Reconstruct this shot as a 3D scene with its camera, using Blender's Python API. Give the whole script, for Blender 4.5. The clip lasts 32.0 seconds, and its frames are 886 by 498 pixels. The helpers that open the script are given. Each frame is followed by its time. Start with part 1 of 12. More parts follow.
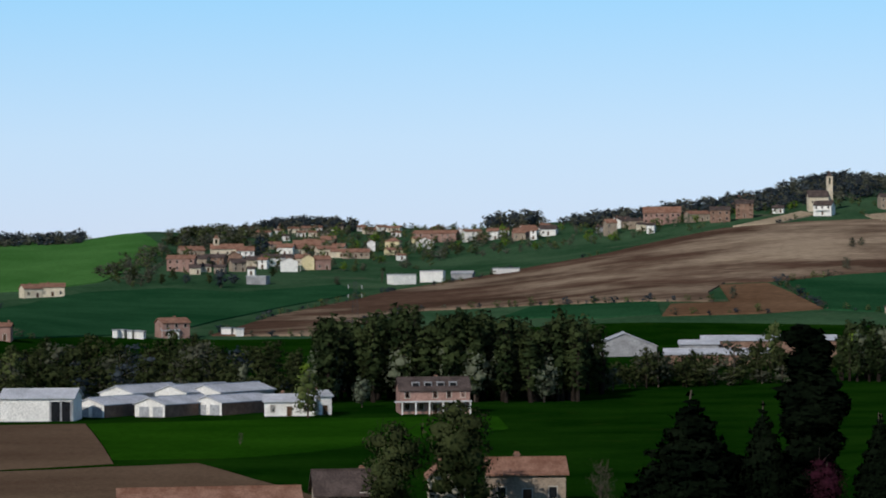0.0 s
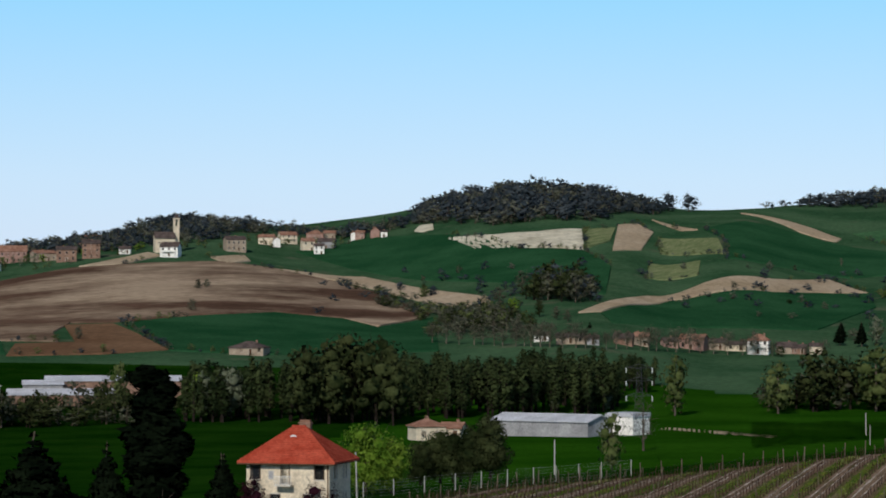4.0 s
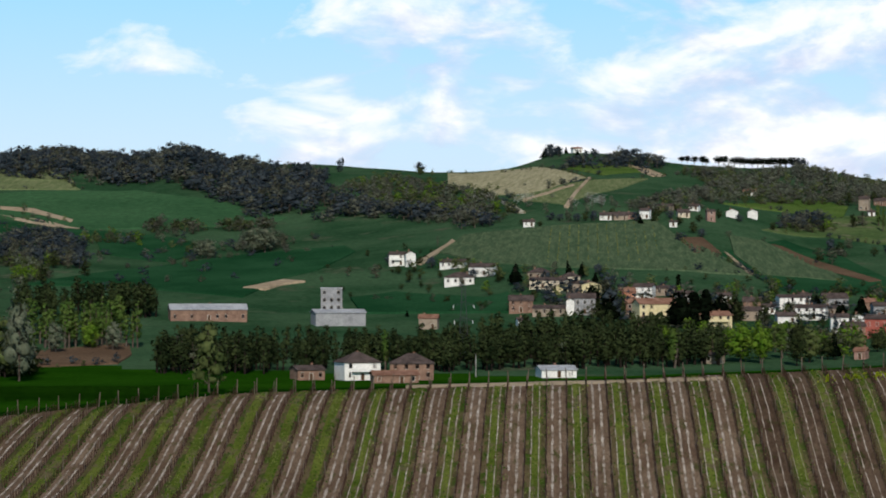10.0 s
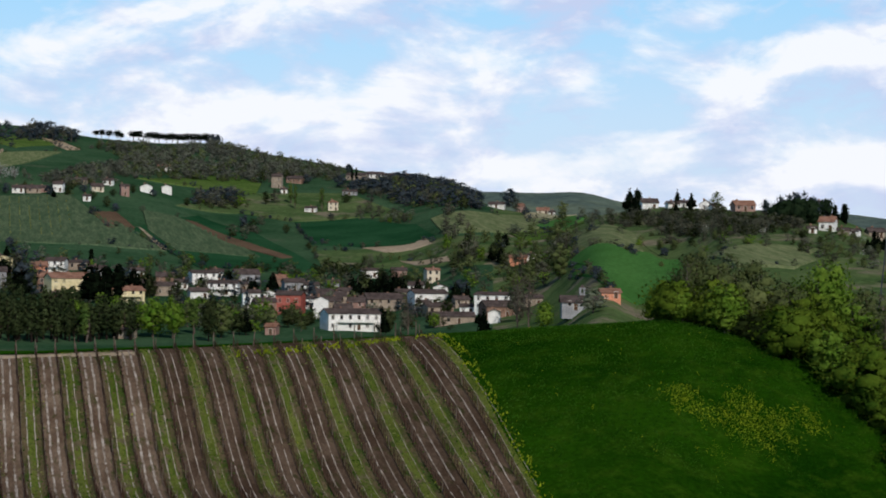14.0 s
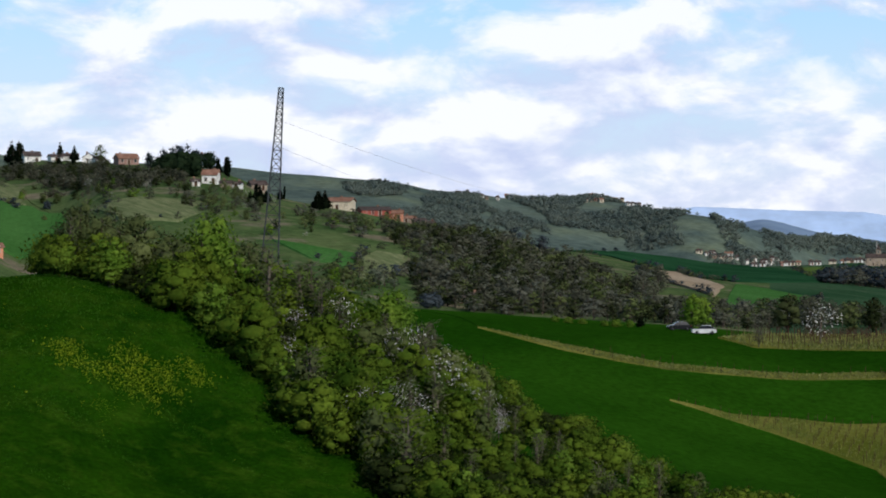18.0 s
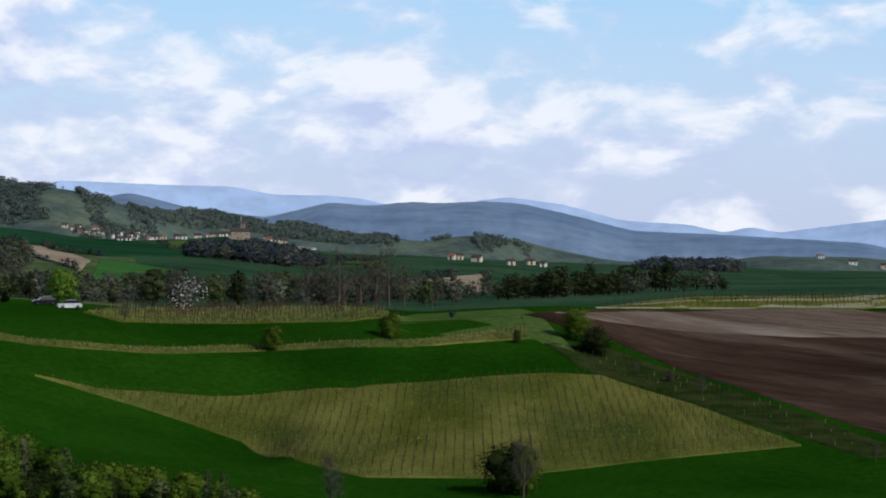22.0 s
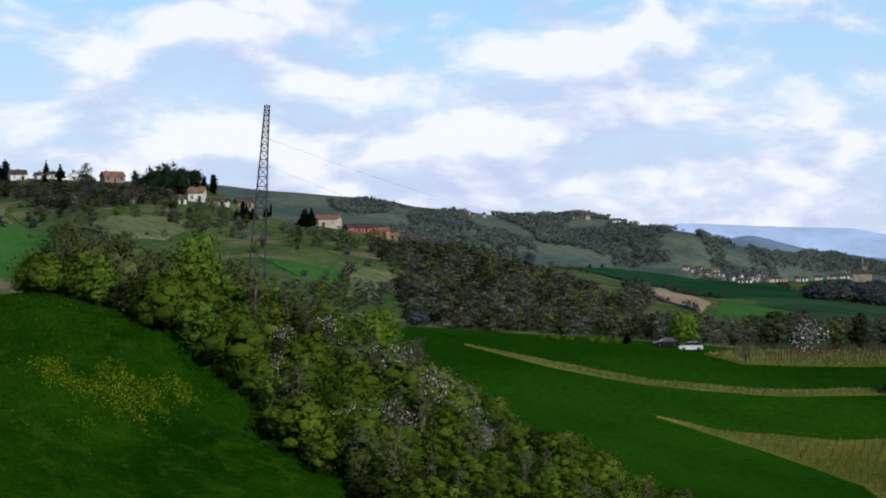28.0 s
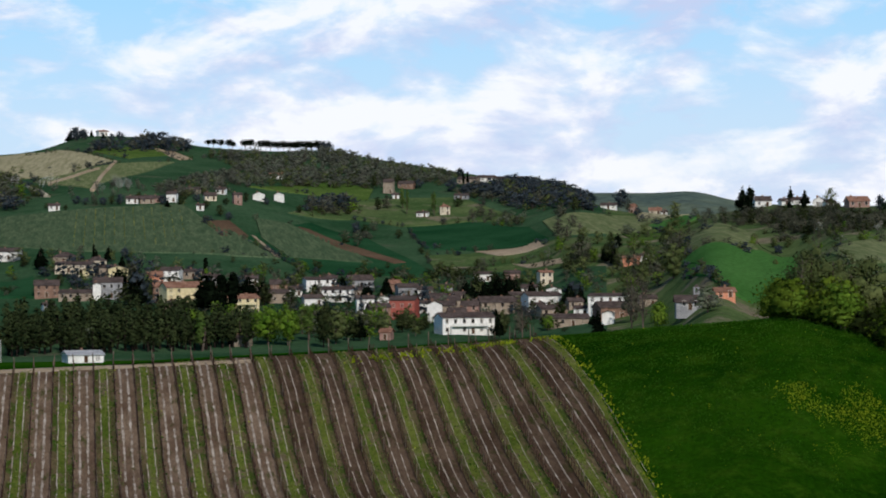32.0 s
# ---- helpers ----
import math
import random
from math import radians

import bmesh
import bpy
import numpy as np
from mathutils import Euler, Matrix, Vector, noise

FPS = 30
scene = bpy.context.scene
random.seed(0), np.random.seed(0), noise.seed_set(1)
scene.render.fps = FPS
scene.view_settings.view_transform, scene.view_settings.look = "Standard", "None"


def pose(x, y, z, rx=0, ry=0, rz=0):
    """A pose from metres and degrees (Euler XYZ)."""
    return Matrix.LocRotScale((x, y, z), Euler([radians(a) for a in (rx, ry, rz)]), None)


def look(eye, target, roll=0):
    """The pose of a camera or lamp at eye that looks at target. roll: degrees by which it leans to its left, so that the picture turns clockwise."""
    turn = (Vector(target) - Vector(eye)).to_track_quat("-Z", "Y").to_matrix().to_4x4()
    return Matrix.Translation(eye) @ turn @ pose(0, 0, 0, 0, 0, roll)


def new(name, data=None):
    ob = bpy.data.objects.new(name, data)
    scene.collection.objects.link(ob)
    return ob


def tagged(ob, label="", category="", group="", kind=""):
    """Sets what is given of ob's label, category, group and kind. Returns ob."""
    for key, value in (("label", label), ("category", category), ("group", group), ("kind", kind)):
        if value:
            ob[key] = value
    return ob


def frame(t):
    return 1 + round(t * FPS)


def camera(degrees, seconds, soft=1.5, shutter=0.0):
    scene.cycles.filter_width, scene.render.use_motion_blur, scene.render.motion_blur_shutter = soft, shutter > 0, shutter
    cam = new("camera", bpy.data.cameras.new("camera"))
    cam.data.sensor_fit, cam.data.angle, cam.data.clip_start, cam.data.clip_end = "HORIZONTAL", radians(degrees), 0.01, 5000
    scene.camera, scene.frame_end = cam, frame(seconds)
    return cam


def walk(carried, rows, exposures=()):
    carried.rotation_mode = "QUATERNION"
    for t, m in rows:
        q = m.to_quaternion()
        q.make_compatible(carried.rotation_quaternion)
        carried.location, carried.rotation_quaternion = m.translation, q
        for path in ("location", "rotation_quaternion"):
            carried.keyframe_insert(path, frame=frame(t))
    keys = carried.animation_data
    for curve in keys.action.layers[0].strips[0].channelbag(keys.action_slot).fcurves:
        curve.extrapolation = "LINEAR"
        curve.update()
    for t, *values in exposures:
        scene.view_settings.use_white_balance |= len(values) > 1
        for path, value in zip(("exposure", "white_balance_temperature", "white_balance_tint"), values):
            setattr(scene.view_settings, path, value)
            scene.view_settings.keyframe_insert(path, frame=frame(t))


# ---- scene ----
# ---- camera: it stands on a hill and turns; rows of seconds, bearing, tilt and lean in degrees ----
cam = camera(20.0, 32.0, soft=1.9)
EYE = Vector((0.0, 0.0, 30.0))


def aim(bearing, tilt, lean):
    b, e = radians(bearing), radians(tilt)
    return look(EYE, EYE + 100 * Vector((math.sin(b) * math.cos(e), math.cos(b) * math.cos(e), math.sin(e))), lean)


PATH = [
    (0, 0, 0.996, -0.409),
    (0.5, 2.24, 1.04, -0.406),
    (1, 4.469, 1.079, -0.13),
    (1.5, 6.355, 1.307, 0.232),
    (2, 8.236, 1.484, 0.318),
    (2.5, 9.821, 1.807, 0.239),
    (3, 11.521, 1.845, 0.063),
    (3.5, 13.173, 1.905, 0.062),
    (5.5, 20.035, 1.266, -0.199),
    (6, 21.829, 1.053, -0.314),
    (6.5, 23.521, 0.96, -0.345),
    (7, 25.218, 0.877, -0.399),
    (7.5, 26.879, 0.821, -0.442),
    (8, 28.578, 0.754, -0.144),
    (8.5, 30.145, 0.821, 0.562),
    (9, 31.796, 1.008, 0.297),
    (9.5, 33.431, 1.066, 0.205),
    (10, 35.281, 1.103, -0.021),
    (10.5, 37.045, 0.952, -0.236),
    (11, 38.849, 0.816, -0.031),
    (11.5, 40.493, 0.765, 0.075),
    (12, 42.182, 0.815, 0.057),
    (12.5, 43.746, 0.726, 0.146),
    (13, 45.406, 0.65, 0.363),
    (13.5, 46.973, 0.673, 0.466),
    (14, 48.6, 0.595, 0.549),
    (14.5, 50.264, 0.402, 0.732),
    (16.5, 56.722, -0.357, 0.171),
    (17, 58.485, -0.26, 0.305),
    (17.5, 60.479, -0.31, 0.24),
    (18, 62.587, -0.393, 0.105),
    (18.5, 64.587, -0.478, -0.133),
    (19, 66.463, -0.549, -0.333),
    (19.5, 68.194, -0.555, -0.303),
    (20, 69.962, -0.597, -0.31),
    (20.5, 71.533, -0.601, -0.439),
    (21, 73.393, -0.748, -0.357),
    (21.5, 75.15, -0.839, -0.094),
    (22, 76.975, -0.952, 0.162),
    (22.5, 78.489, -1.018, 0.24),
    (23, 79.608, -1.078, 0.317),
    (23.5, 79.862, -1.156, 0.327),
    (24, 78.738, -1.192, 0.181),
    (24.5, 76.671, -1.107, 0.285),
    (26.5, 69.959, -0.501, 0.108),
    (27, 67.842, -0.204, 0.344),
    (27.5, 65.446, -0.108, 0.204),
    (28, 62.895, -0.002, -0.052),
    (28.5, 60.755, 0.06, -0.198),
    (29, 58.99, 0.083, -0.222),
    (29.5, 57.27, 0.167, -0.019),
    (30, 55.249, 0.303, 0.055),
    (30.5, 53.276, 0.392, 0.078),
    (31, 50.114, 0.451, -0.134),
    (31.5, 48.335, 0.509, -0.355),
    (32, 46.032, 0.668, -0.554),
]
walk(cam, [(t, aim(b, e, r)) for t, b, e, r in PATH], [(0.0, 0.0, 6500, 10), (4.5, 0.06, 6650, 9), (7.0, 0.24, 6750, 6), (9.5, 0.13, 6700, 7), (12.0, 0.02, 6600, 10), (14.5, -0.02, 6500, 10), (17.0, 0.06, 6500, 10), (20.0, -0.02, 6300, 10), (23.5, -0.12, 6200, 10), (27.0, -0.04, 6300, 10), (32.0, 0.0, 6500, 10)])

# ---- world: sky with fair-weather cloud towards the south, one sun in the south ----
SUN_BEARING, SUN_HEIGHT = 212.0, 33.0
world = bpy.data.worlds.new("sky")
scene.world = world
world.use_nodes = True


def node(tree, kind, **sets):
    n = tree.nodes.new(kind)
    for key, value in sets.items():
        if key in n.inputs:
            n.inputs[key].default_value = value
    return n


def ramp_node(tree, stops):
    n = tree.nodes.new("ShaderNodeValToRGB")
    while len(n.color_ramp.elements) < len(stops):
        n.color_ramp.elements.new(0.5)
    for e, (p, c) in zip(n.color_ramp.elements, stops):
        e.position, e.color = p, (*c, 1) if len(c) == 3 else c
    return n


def build_sky():
    t = world.node_tree
    t.nodes.clear()
    out = t.nodes.new("ShaderNodeOutputWorld")
    bg = node(t, "ShaderNodeBackground", Strength=0.10)
    sky = t.nodes.new("ShaderNodeTexSky")
    sky.sky_type, sky.sun_disc = "NISHITA", False
    sky.sun_elevation, sky.sun_rotation = radians(SUN_HEIGHT), radians(SUN_BEARING)
    sky.altitude, sky.air_density, sky.dust_density, sky.ozone_density = 150, 1.0, 0.6, 2.0
    coord = t.nodes.new("ShaderNodeTexCoord")
    sep = t.nodes.new("ShaderNodeSeparateXYZ")
    t.links.new(coord.outputs["Generated"], sep.inputs[0])
    # height above the horizon: pale haze low down, clear blue above
    haze = node(t, "ShaderNodeMapRange", **{"From Min": 0.0, "From Max": 1.0})
    t.links.new(sep.outputs["Z"], haze.inputs["Value"])
    tint = ramp_node(t, [(0.0, (6.4, 7.3, 9.7)), (0.06, (5.5, 7.6, 10.2)), (0.13, (2.9, 6.9, 10.6)), (0.26, (0.7, 1.6, 3.2)), (1.0, (0.2, 0.45, 1.1))])
    t.links.new(haze.outputs[0], tint.inputs[0])
    mixh = t.nodes.new("ShaderNodeMix")
    mixh.data_type, mixh.blend_type = "RGBA", "MIX"
    mixh.inputs["Factor"].default_value = 0.8
    t.links.new(sky.outputs[0], mixh.inputs["A"])
    t.links.new(tint.outputs[0], mixh.inputs["B"])
    # clouds: two scales of noise, flattened bases, thick towards the south, none in the east
    mapping = t.nodes.new("ShaderNodeMapping")
    mapping.inputs["Scale"].default_value = (1.0, 1.0, 2.2)
    mapping.inputs["Location"].default_value = (0.6, 0.2, 0.0)
    t.links.new(coord.outputs["Generated"], mapping.inputs[0])
    big = node(t, "ShaderNodeTexNoise", Scale=19.0, Detail=7.0, Roughness=0.56, Distortion=0.25)
    t.links.new(mapping.outputs[0], big.inputs["Vector"])
    side = t.nodes.new("ShaderNodeVectorMath")
    side.operation = "DOT_PRODUCT"
    side.inputs[1].default_value = (math.sin(radians(62)), math.cos(radians(62)), 0)
    t.links.new(coord.outputs["Generated"], side.inputs[0])
    cover = node(t, "ShaderNodeMapRange", **{"From Min": 0.70, "From Max": 0.93, "To Min": -0.36, "To Max": 0.075})
    t.links.new(side.outputs["Value"], cover.inputs["Value"])
    side2 = t.nodes.new("ShaderNodeVectorMath")
    side2.operation = "DOT_PRODUCT"
    side2.inputs[1].default_value = (math.sin(radians(96)), math.cos(radians(96)), 0.9)
    t.links.new(coord.outputs["Generated"], side2.inputs[0])
    clear = node(t, "ShaderNodeMapRange", **{"From Min": 0.975, "From Max": 1.07, "To Min": 0.0, "To Max": -0.16})
    t.links.new(side2.outputs["Value"], clear.inputs["Value"])
    add0 = t.nodes.new("ShaderNodeMath")
    add0.operation = "ADD"
    t.links.new(cover.outputs[0], add0.inputs[0])
    t.links.new(clear.outputs[0], add0.inputs[1])
    add = t.nodes.new("ShaderNodeMath")
    add.operation = "ADD"
    t.links.new(big.outputs["Fac"], add.inputs[0])
    t.links.new(add0.outputs[0], add.inputs[1])
    mask = ramp_node(t, [(0.45, (0, 0, 0)), (0.53, (0.45, 0.45, 0.45)), (0.62, (0.9, 0.9, 0.9))])
    t.links.new(add.outputs[0], mask.inputs[0])
    # cloud shade: bright tops, grey-violet bases
    low = t.nodes.new("ShaderNodeMapping")
    low.inputs["Scale"].default_value = (1.0, 1.0, 2.2)
    low.inputs["Location"].default_value = (0.6, 0.2, 0.035)
    t.links.new(coord.outputs["Generated"], low.inputs[0])
    big2 = node(t, "ShaderNodeTexNoise", Scale=19.0, Detail=5.0, Roughness=0.55, Distortion=0.25)
    t.links.new(low.outputs[0], big2.inputs["Vector"])
    diff = t.nodes.new("ShaderNodeMath")
    diff.operation = "SUBTRACT"
    t.links.new(big.outputs["Fac"], diff.inputs[0])
    t.links.new(big2.outputs["Fac"], diff.inputs[1])
    shade = node(t, "ShaderNodeMapRange", **{"From Min": -0.12, "From Max": 0.10})
    t.links.new(diff.outputs[0], shade.inputs["Value"])
    ctint = ramp_node(t, [(0.0, (5.8, 6.5, 8.9)), (0.5, (7.6, 8.1, 9.7)), (1.0, (9.8, 9.9, 10.3))])
    t.links.new(shade.outputs[0], ctint.inputs[0])
    mixc = t.nodes.new("ShaderNodeMix")
    mixc.data_type = "RGBA"
    t.links.new(mask.outputs[0], mixc.inputs["Factor"])
    t.links.new(mixh.outputs["Result"], mixc.inputs["A"])
    t.links.new(ctint.outputs[0], mixc.inputs["B"])
    t.links.new(mixc.outputs["Result"], bg.inputs["Color"])
    t.links.new(bg.outputs[0], out.inputs[0])


build_sky()
sun = new("sun", bpy.data.lights.new("sun", "SUN"))
sun.data.energy, sun.data.angle, sun.data.color = 2.8, radians(0.6), (1.0, 0.94, 0.86)
sb, se = radians(SUN_BEARING), radians(SUN_HEIGHT)
sun.matrix_world = look(Vector((math.sin(sb) * math.cos(se), math.cos(sb) * math.cos(se), math.sin(se))) * 500, (0, 0, 0))

# ---- materials ----
MATS = {}


def surface(name, a, b, scale=1.0, fine=None, rough=0.85, bump=0.0, speck=None, island=0.0, spec=0.0, transl=0.0, metal=0.0, squash=None, glow=0.0, soft=0.05):
    """Colour a to b by a broad noise of that size (m), grain by a fine one; speck: a third colour with its own noise size and cover;
    island: brightness variation per loose piece."""
    m = bpy.data.materials.new(name)
    m.use_nodes = True
    t = m.node_tree
    bsdf = t.nodes["Principled BSDF"]
    bsdf.inputs["Roughness"].default_value = rough
    bsdf.inputs["Specular IOR Level"].default_value = spec
    bsdf.inputs["Metallic"].default_value = metal
    geo = t.nodes.new("ShaderNodeNewGeometry")
    mp = t.nodes.new("ShaderNodeMapping")
    if squash:
        # drawn out along a bearing: furrows and rows
        mp.vector_type = "TEXTURE"
        mp.inputs["Rotation"].default_value = (0, 0, radians(-squash[1]))
        mp.inputs["Scale"].default_value = (1, squash[0], 1)
    t.links.new(geo.outputs["Position"], mp.inputs[0])
    n1 = node(t, "ShaderNodeTexNoise", Scale=1.0 / scale, Detail=4.0, Roughness=0.6)
    t.links.new(mp.outputs[0], n1.inputs["Vector"])
    r1 = ramp_node(t, [(0.36, a), (0.64, b)])
    t.links.new(n1.outputs["Fac"], r1.inputs[0])
    colour = r1.outputs[0]
    n2 = node(t, "ShaderNodeTexNoise", Scale=1.0 / (fine or scale / 12), Detail=3.0, Roughness=0.7)
    t.links.new(mp.outputs[0], n2.inputs["Vector"])
    r2 = node(t, "ShaderNodeMapRange", **{"From Min": 0.3, "From Max": 0.7, "To Min": 0.85 if island else 0.72, "To Max": 1.15 if island else 1.28})
    t.links.new(n2.outputs["Fac"], r2.inputs["Value"])
    factor = r2.outputs[0]
    if island:
        r3 = node(t, "ShaderNodeMapRange", **{"To Min": 1 - island, "To Max": 1 + island})
        t.links.new(geo.outputs["Random Per Island"], r3.inputs["Value"])
        mul = t.nodes.new("ShaderNodeMath")
        mul.operation = "MULTIPLY"
        t.links.new(factor, mul.inputs[0])
        t.links.new(r3.outputs[0], mul.inputs[1])
        factor = mul.outputs[0]
    if speck:
        n3 = node(t, "ShaderNodeTexNoise", Scale=1.0 / speck[1], Detail=5.0, Roughness=0.65)
        t.links.new(mp.outputs[0], n3.inputs["Vector"])
        r4 = ramp_node(t, [(1 - speck[2] - soft, (0, 0, 0)), (1 - speck[2] + soft, (1, 1, 1))])
        t.links.new(n3.outputs["Fac"], r4.inputs[0])
        ms = t.nodes.new("ShaderNodeMix")
        ms.data_type = "RGBA"
        t.links.new(r4.outputs[0], ms.inputs["Factor"])
        t.links.new(colour, ms.inputs["A"])
        ms.inputs["B"].default_value = (*speck[0], 1)
        colour = ms.outputs["Result"]
    mm = t.nodes.new("ShaderNodeVectorMath")
    mm.operation = "SCALE"
    t.links.new(colour, mm.inputs[0])
    t.links.new(factor, mm.inputs["Scale"])
    t.links.new(mm.outputs[0], bsdf.inputs["Base Color"])
    if bump:
        bp = node(t, "ShaderNodeBump", Strength=bump, Distance=(fine or scale / 12) * 0.5)
        t.links.new(n2.outputs["Fac"], bp.inputs["Height"])
        t.links.new(bp.outputs[0], bsdf.inputs["Normal"])
    if transl:
        tr = t.nodes.new("ShaderNodeBsdfTranslucent")
        t.links.new(mm.outputs[0], tr.inputs["Color"])
        mx = t.nodes.new("ShaderNodeMixShader")
        mx.inputs[0].default_value = transl
        t.links.new(bsdf.outputs[0], mx.inputs[1])
        t.links.new(tr.outputs[0], mx.inputs[2])
        t.links.new(mx.outputs[0], t.nodes["Material Output"].inputs[0])
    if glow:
        # air light of the far distance, painted on as emission
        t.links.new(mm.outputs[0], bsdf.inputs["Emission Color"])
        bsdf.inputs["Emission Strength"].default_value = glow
    MATS[name] = m
    return m


surface("pasture", (0.023, 0.064, 0.028), (0.054, 0.106, 0.052), 60, 2.5, bump=0.3, speck=((0.088, 0.10, 0.062), 35, 0.36))
# slopes of the far hills, with the haze mixed into the green
surface("far_slope_hazed", (0.075, 0.108, 0.097), (0.122, 0.16, 0.128), 90, 10, speck=((0.165, 0.20, 0.125), 110, 0.38), soft=0.12)
surface("wheat", (0.009, 0.045, 0.002), (0.018, 0.07, 0.004), 50, 1.2, bump=0.3)
surface("wheat_light", (0.042, 0.13, 0.028), (0.068, 0.175, 0.044), 60, 1.5, bump=0.3)
surface("meadow", (0.06, 0.11, 0.022), (0.10, 0.15, 0.038), 40, 2, bump=0.3)
surface("meadow_dark", (0.035, 0.095, 0.04), (0.05, 0.12, 0.052), 80, 4, bump=0.3)
surface("plough", (0.07, 0.04, 0.027), (0.115, 0.068, 0.046), 60, 3, bump=0.4, squash=(2.2, 60), speck=((0.36, 0.27, 0.185), 95, 0.47), soft=0.08)
surface("plough_b", (0.13, 0.072, 0.04), (0.2, 0.12, 0.07), 60, 3, bump=0.5)
# near plough: cloud shade darkens the painted base, pale specks are sun streaks
surface("plough_near", (0.034, 0.019, 0.012), (0.085, 0.051, 0.034), 9, 0.7, bump=0.9, squash=(8, 40), speck=((0.15, 0.105, 0.075), 11, 0.36), soft=0.12)
# the same soil in a sunlit tone, the sun patch put into its colour
surface("plough_sunlit", (0.11, 0.07, 0.046), (0.20, 0.145, 0.105), 9, 0.7, bump=0.9, squash=(8, 40), speck=((0.36, 0.285, 0.22), 14, 0.36), soft=0.12)
surface("soil", (0.105, 0.066, 0.042), (0.155, 0.102, 0.065), 40, 1.0, bump=0.5)
surface("bare", (0.33, 0.25, 0.16), (0.42, 0.33, 0.23), 50, 3, bump=0.4)
# pale bare soil with a sun patch's brightness painted into it
surface("sunlit_soil", (0.42, 0.38, 0.28), (0.6, 0.55, 0.42), 20, 4, bump=0.4)
surface("olive", (0.11, 0.145, 0.06), (0.19, 0.21, 0.10), 2.6, 1.0, bump=0.4, squash=(30, 40))
surface("olive_dry", (0.27, 0.25, 0.14), (0.40, 0.36, 0.225), 3, 1.0, bump=0.4, squash=(30, 45))
surface("vines_far", (0.055, 0.092, 0.047), (0.10, 0.137, 0.072), 2.6, 0.9, bump=0.5, squash=(40, 38))
surface("bark", (0.075, 0.06, 0.048), (0.13, 0.105, 0.085), 2, 0.2)
surface("leaf_budding", (0.05, 0.074, 0.024), (0.15, 0.18, 0.066), 9, 1.8, island=0.1, transl=0.35)
surface("leaf_scrub", (0.05, 0.056, 0.038), (0.14, 0.145, 0.098), 9, 2, island=0.1, transl=0.35)
# dark woodland leaf, made bluer to paint in the distance haze
surface("leaf_dark_hazed", (0.018, 0.029, 0.038), (0.065, 0.08, 0.09), 11, 3, island=0.08, transl=0.2)
surface("leaf_poplar", (0.06, 0.12, 0.025), (0.11, 0.16, 0.04), 8, 1, island=0.17, transl=0.3)
surface("leaf_willow", (0.11, 0.135, 0.085), (0.19, 0.21, 0.145), 5, 1, island=0.17, transl=0.35)
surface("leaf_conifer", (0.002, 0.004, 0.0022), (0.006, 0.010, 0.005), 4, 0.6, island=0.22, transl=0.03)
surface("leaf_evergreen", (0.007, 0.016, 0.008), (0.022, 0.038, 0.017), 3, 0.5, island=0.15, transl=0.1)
surface("leaf_bramble", (0.012, 0.02, 0.006), (0.035, 0.05, 0.013), 3, 0.4, island=0.2, transl=0.2)
surface("leaf_hedge", (0.034, 0.074, 0.008), (0.13, 0.19, 0.021), 6, 0.5, island=0.2, transl=0.35)
surface("leaf_fresh", (0.085, 0.18, 0.018), (0.19, 0.29, 0.04), 4, 0.6, island=0.19, transl=0.45)
surface("leaf_blossom", (0.6, 0.58, 0.54), (0.8, 0.78, 0.75), 2, 0.4, island=0.14, transl=0.2)
surface("leaf_purple", (0.02, 0.007, 0.010), (0.045, 0.012, 0.022), 3, 0.5, island=0.17, transl=0.2)
surface("wall_white", (0.74, 0.72, 0.68), (0.86, 0.84, 0.80), 3, 0.3, island=0.0)
surface("wall_cream", (0.56, 0.48, 0.36), (0.7, 0.61, 0.47), 3, 0.3)
surface("wall_tan", (0.27, 0.21, 0.16), (0.38, 0.31, 0.24), 3, 0.3)
surface("wall_pink", (0.28, 0.17, 0.14), (0.38, 0.24, 0.2), 3, 0.3)
surface("wall_red", (0.34, 0.09, 0.07), (0.42, 0.13, 0.1), 4, 0.3)
surface("wall_orange", (0.6, 0.25, 0.15), (0.68, 0.31, 0.2), 4, 0.3)
surface("wall_grey", (0.24, 0.24, 0.25), (0.36, 0.36, 0.37), 4, 0.4)
surface("wall_brick", (0.2, 0.12, 0.09), (0.3, 0.19, 0.14), 2, 0.2, bump=0.3)
surface("wall_yellow", (0.62, 0.53, 0.3), (0.74, 0.64, 0.4), 4, 0.3)
surface("roof_tile", (0.20, 0.10, 0.068), (0.31, 0.175, 0.125), 2.5, 0.25, bump=0.6)
surface("roof_dark", (0.06, 0.046, 0.042), (0.115, 0.088, 0.08), 2.5, 0.25, bump=0.6)
surface("roof_grey", (0.3, 0.31, 0.33), (0.42, 0.43, 0.45), 4, 0.5)
surface("roof_sheet", (0.4, 0.41, 0.44), (0.55, 0.56, 0.6), 6, 0.4, rough=0.5)
surface("roof_red", (0.33, 0.05, 0.028), (0.44, 0.085, 0.05), 2.0, 0.3, bump=0.6)
surface("pane_dark", (0.012, 0.013, 0.016), (0.02, 0.022, 0.026), 3, 0.5, rough=0.12, spec=0.5)
surface("stone_trim", (0.5, 0.46, 0.4), (0.6, 0.56, 0.5), 2, 0.2)
surface("shutter", (0.09, 0.06, 0.045), (0.13, 0.09, 0.065), 1, 0.1)
surface("door_wood", (0.07, 0.04, 0.025), (0.12, 0.07, 0.045), 1, 0.1)
surface("post_wood", (0.1, 0.075, 0.055), (0.2, 0.16, 0.125), 1, 0.15)
surface("vine_wood", (0.045, 0.024, 0.018), (0.085, 0.045, 0.032), 1, 0.1)
surface("vine_shoot", (0.16, 0.17, 0.04), (0.25, 0.24, 0.07), 2, 0.2)
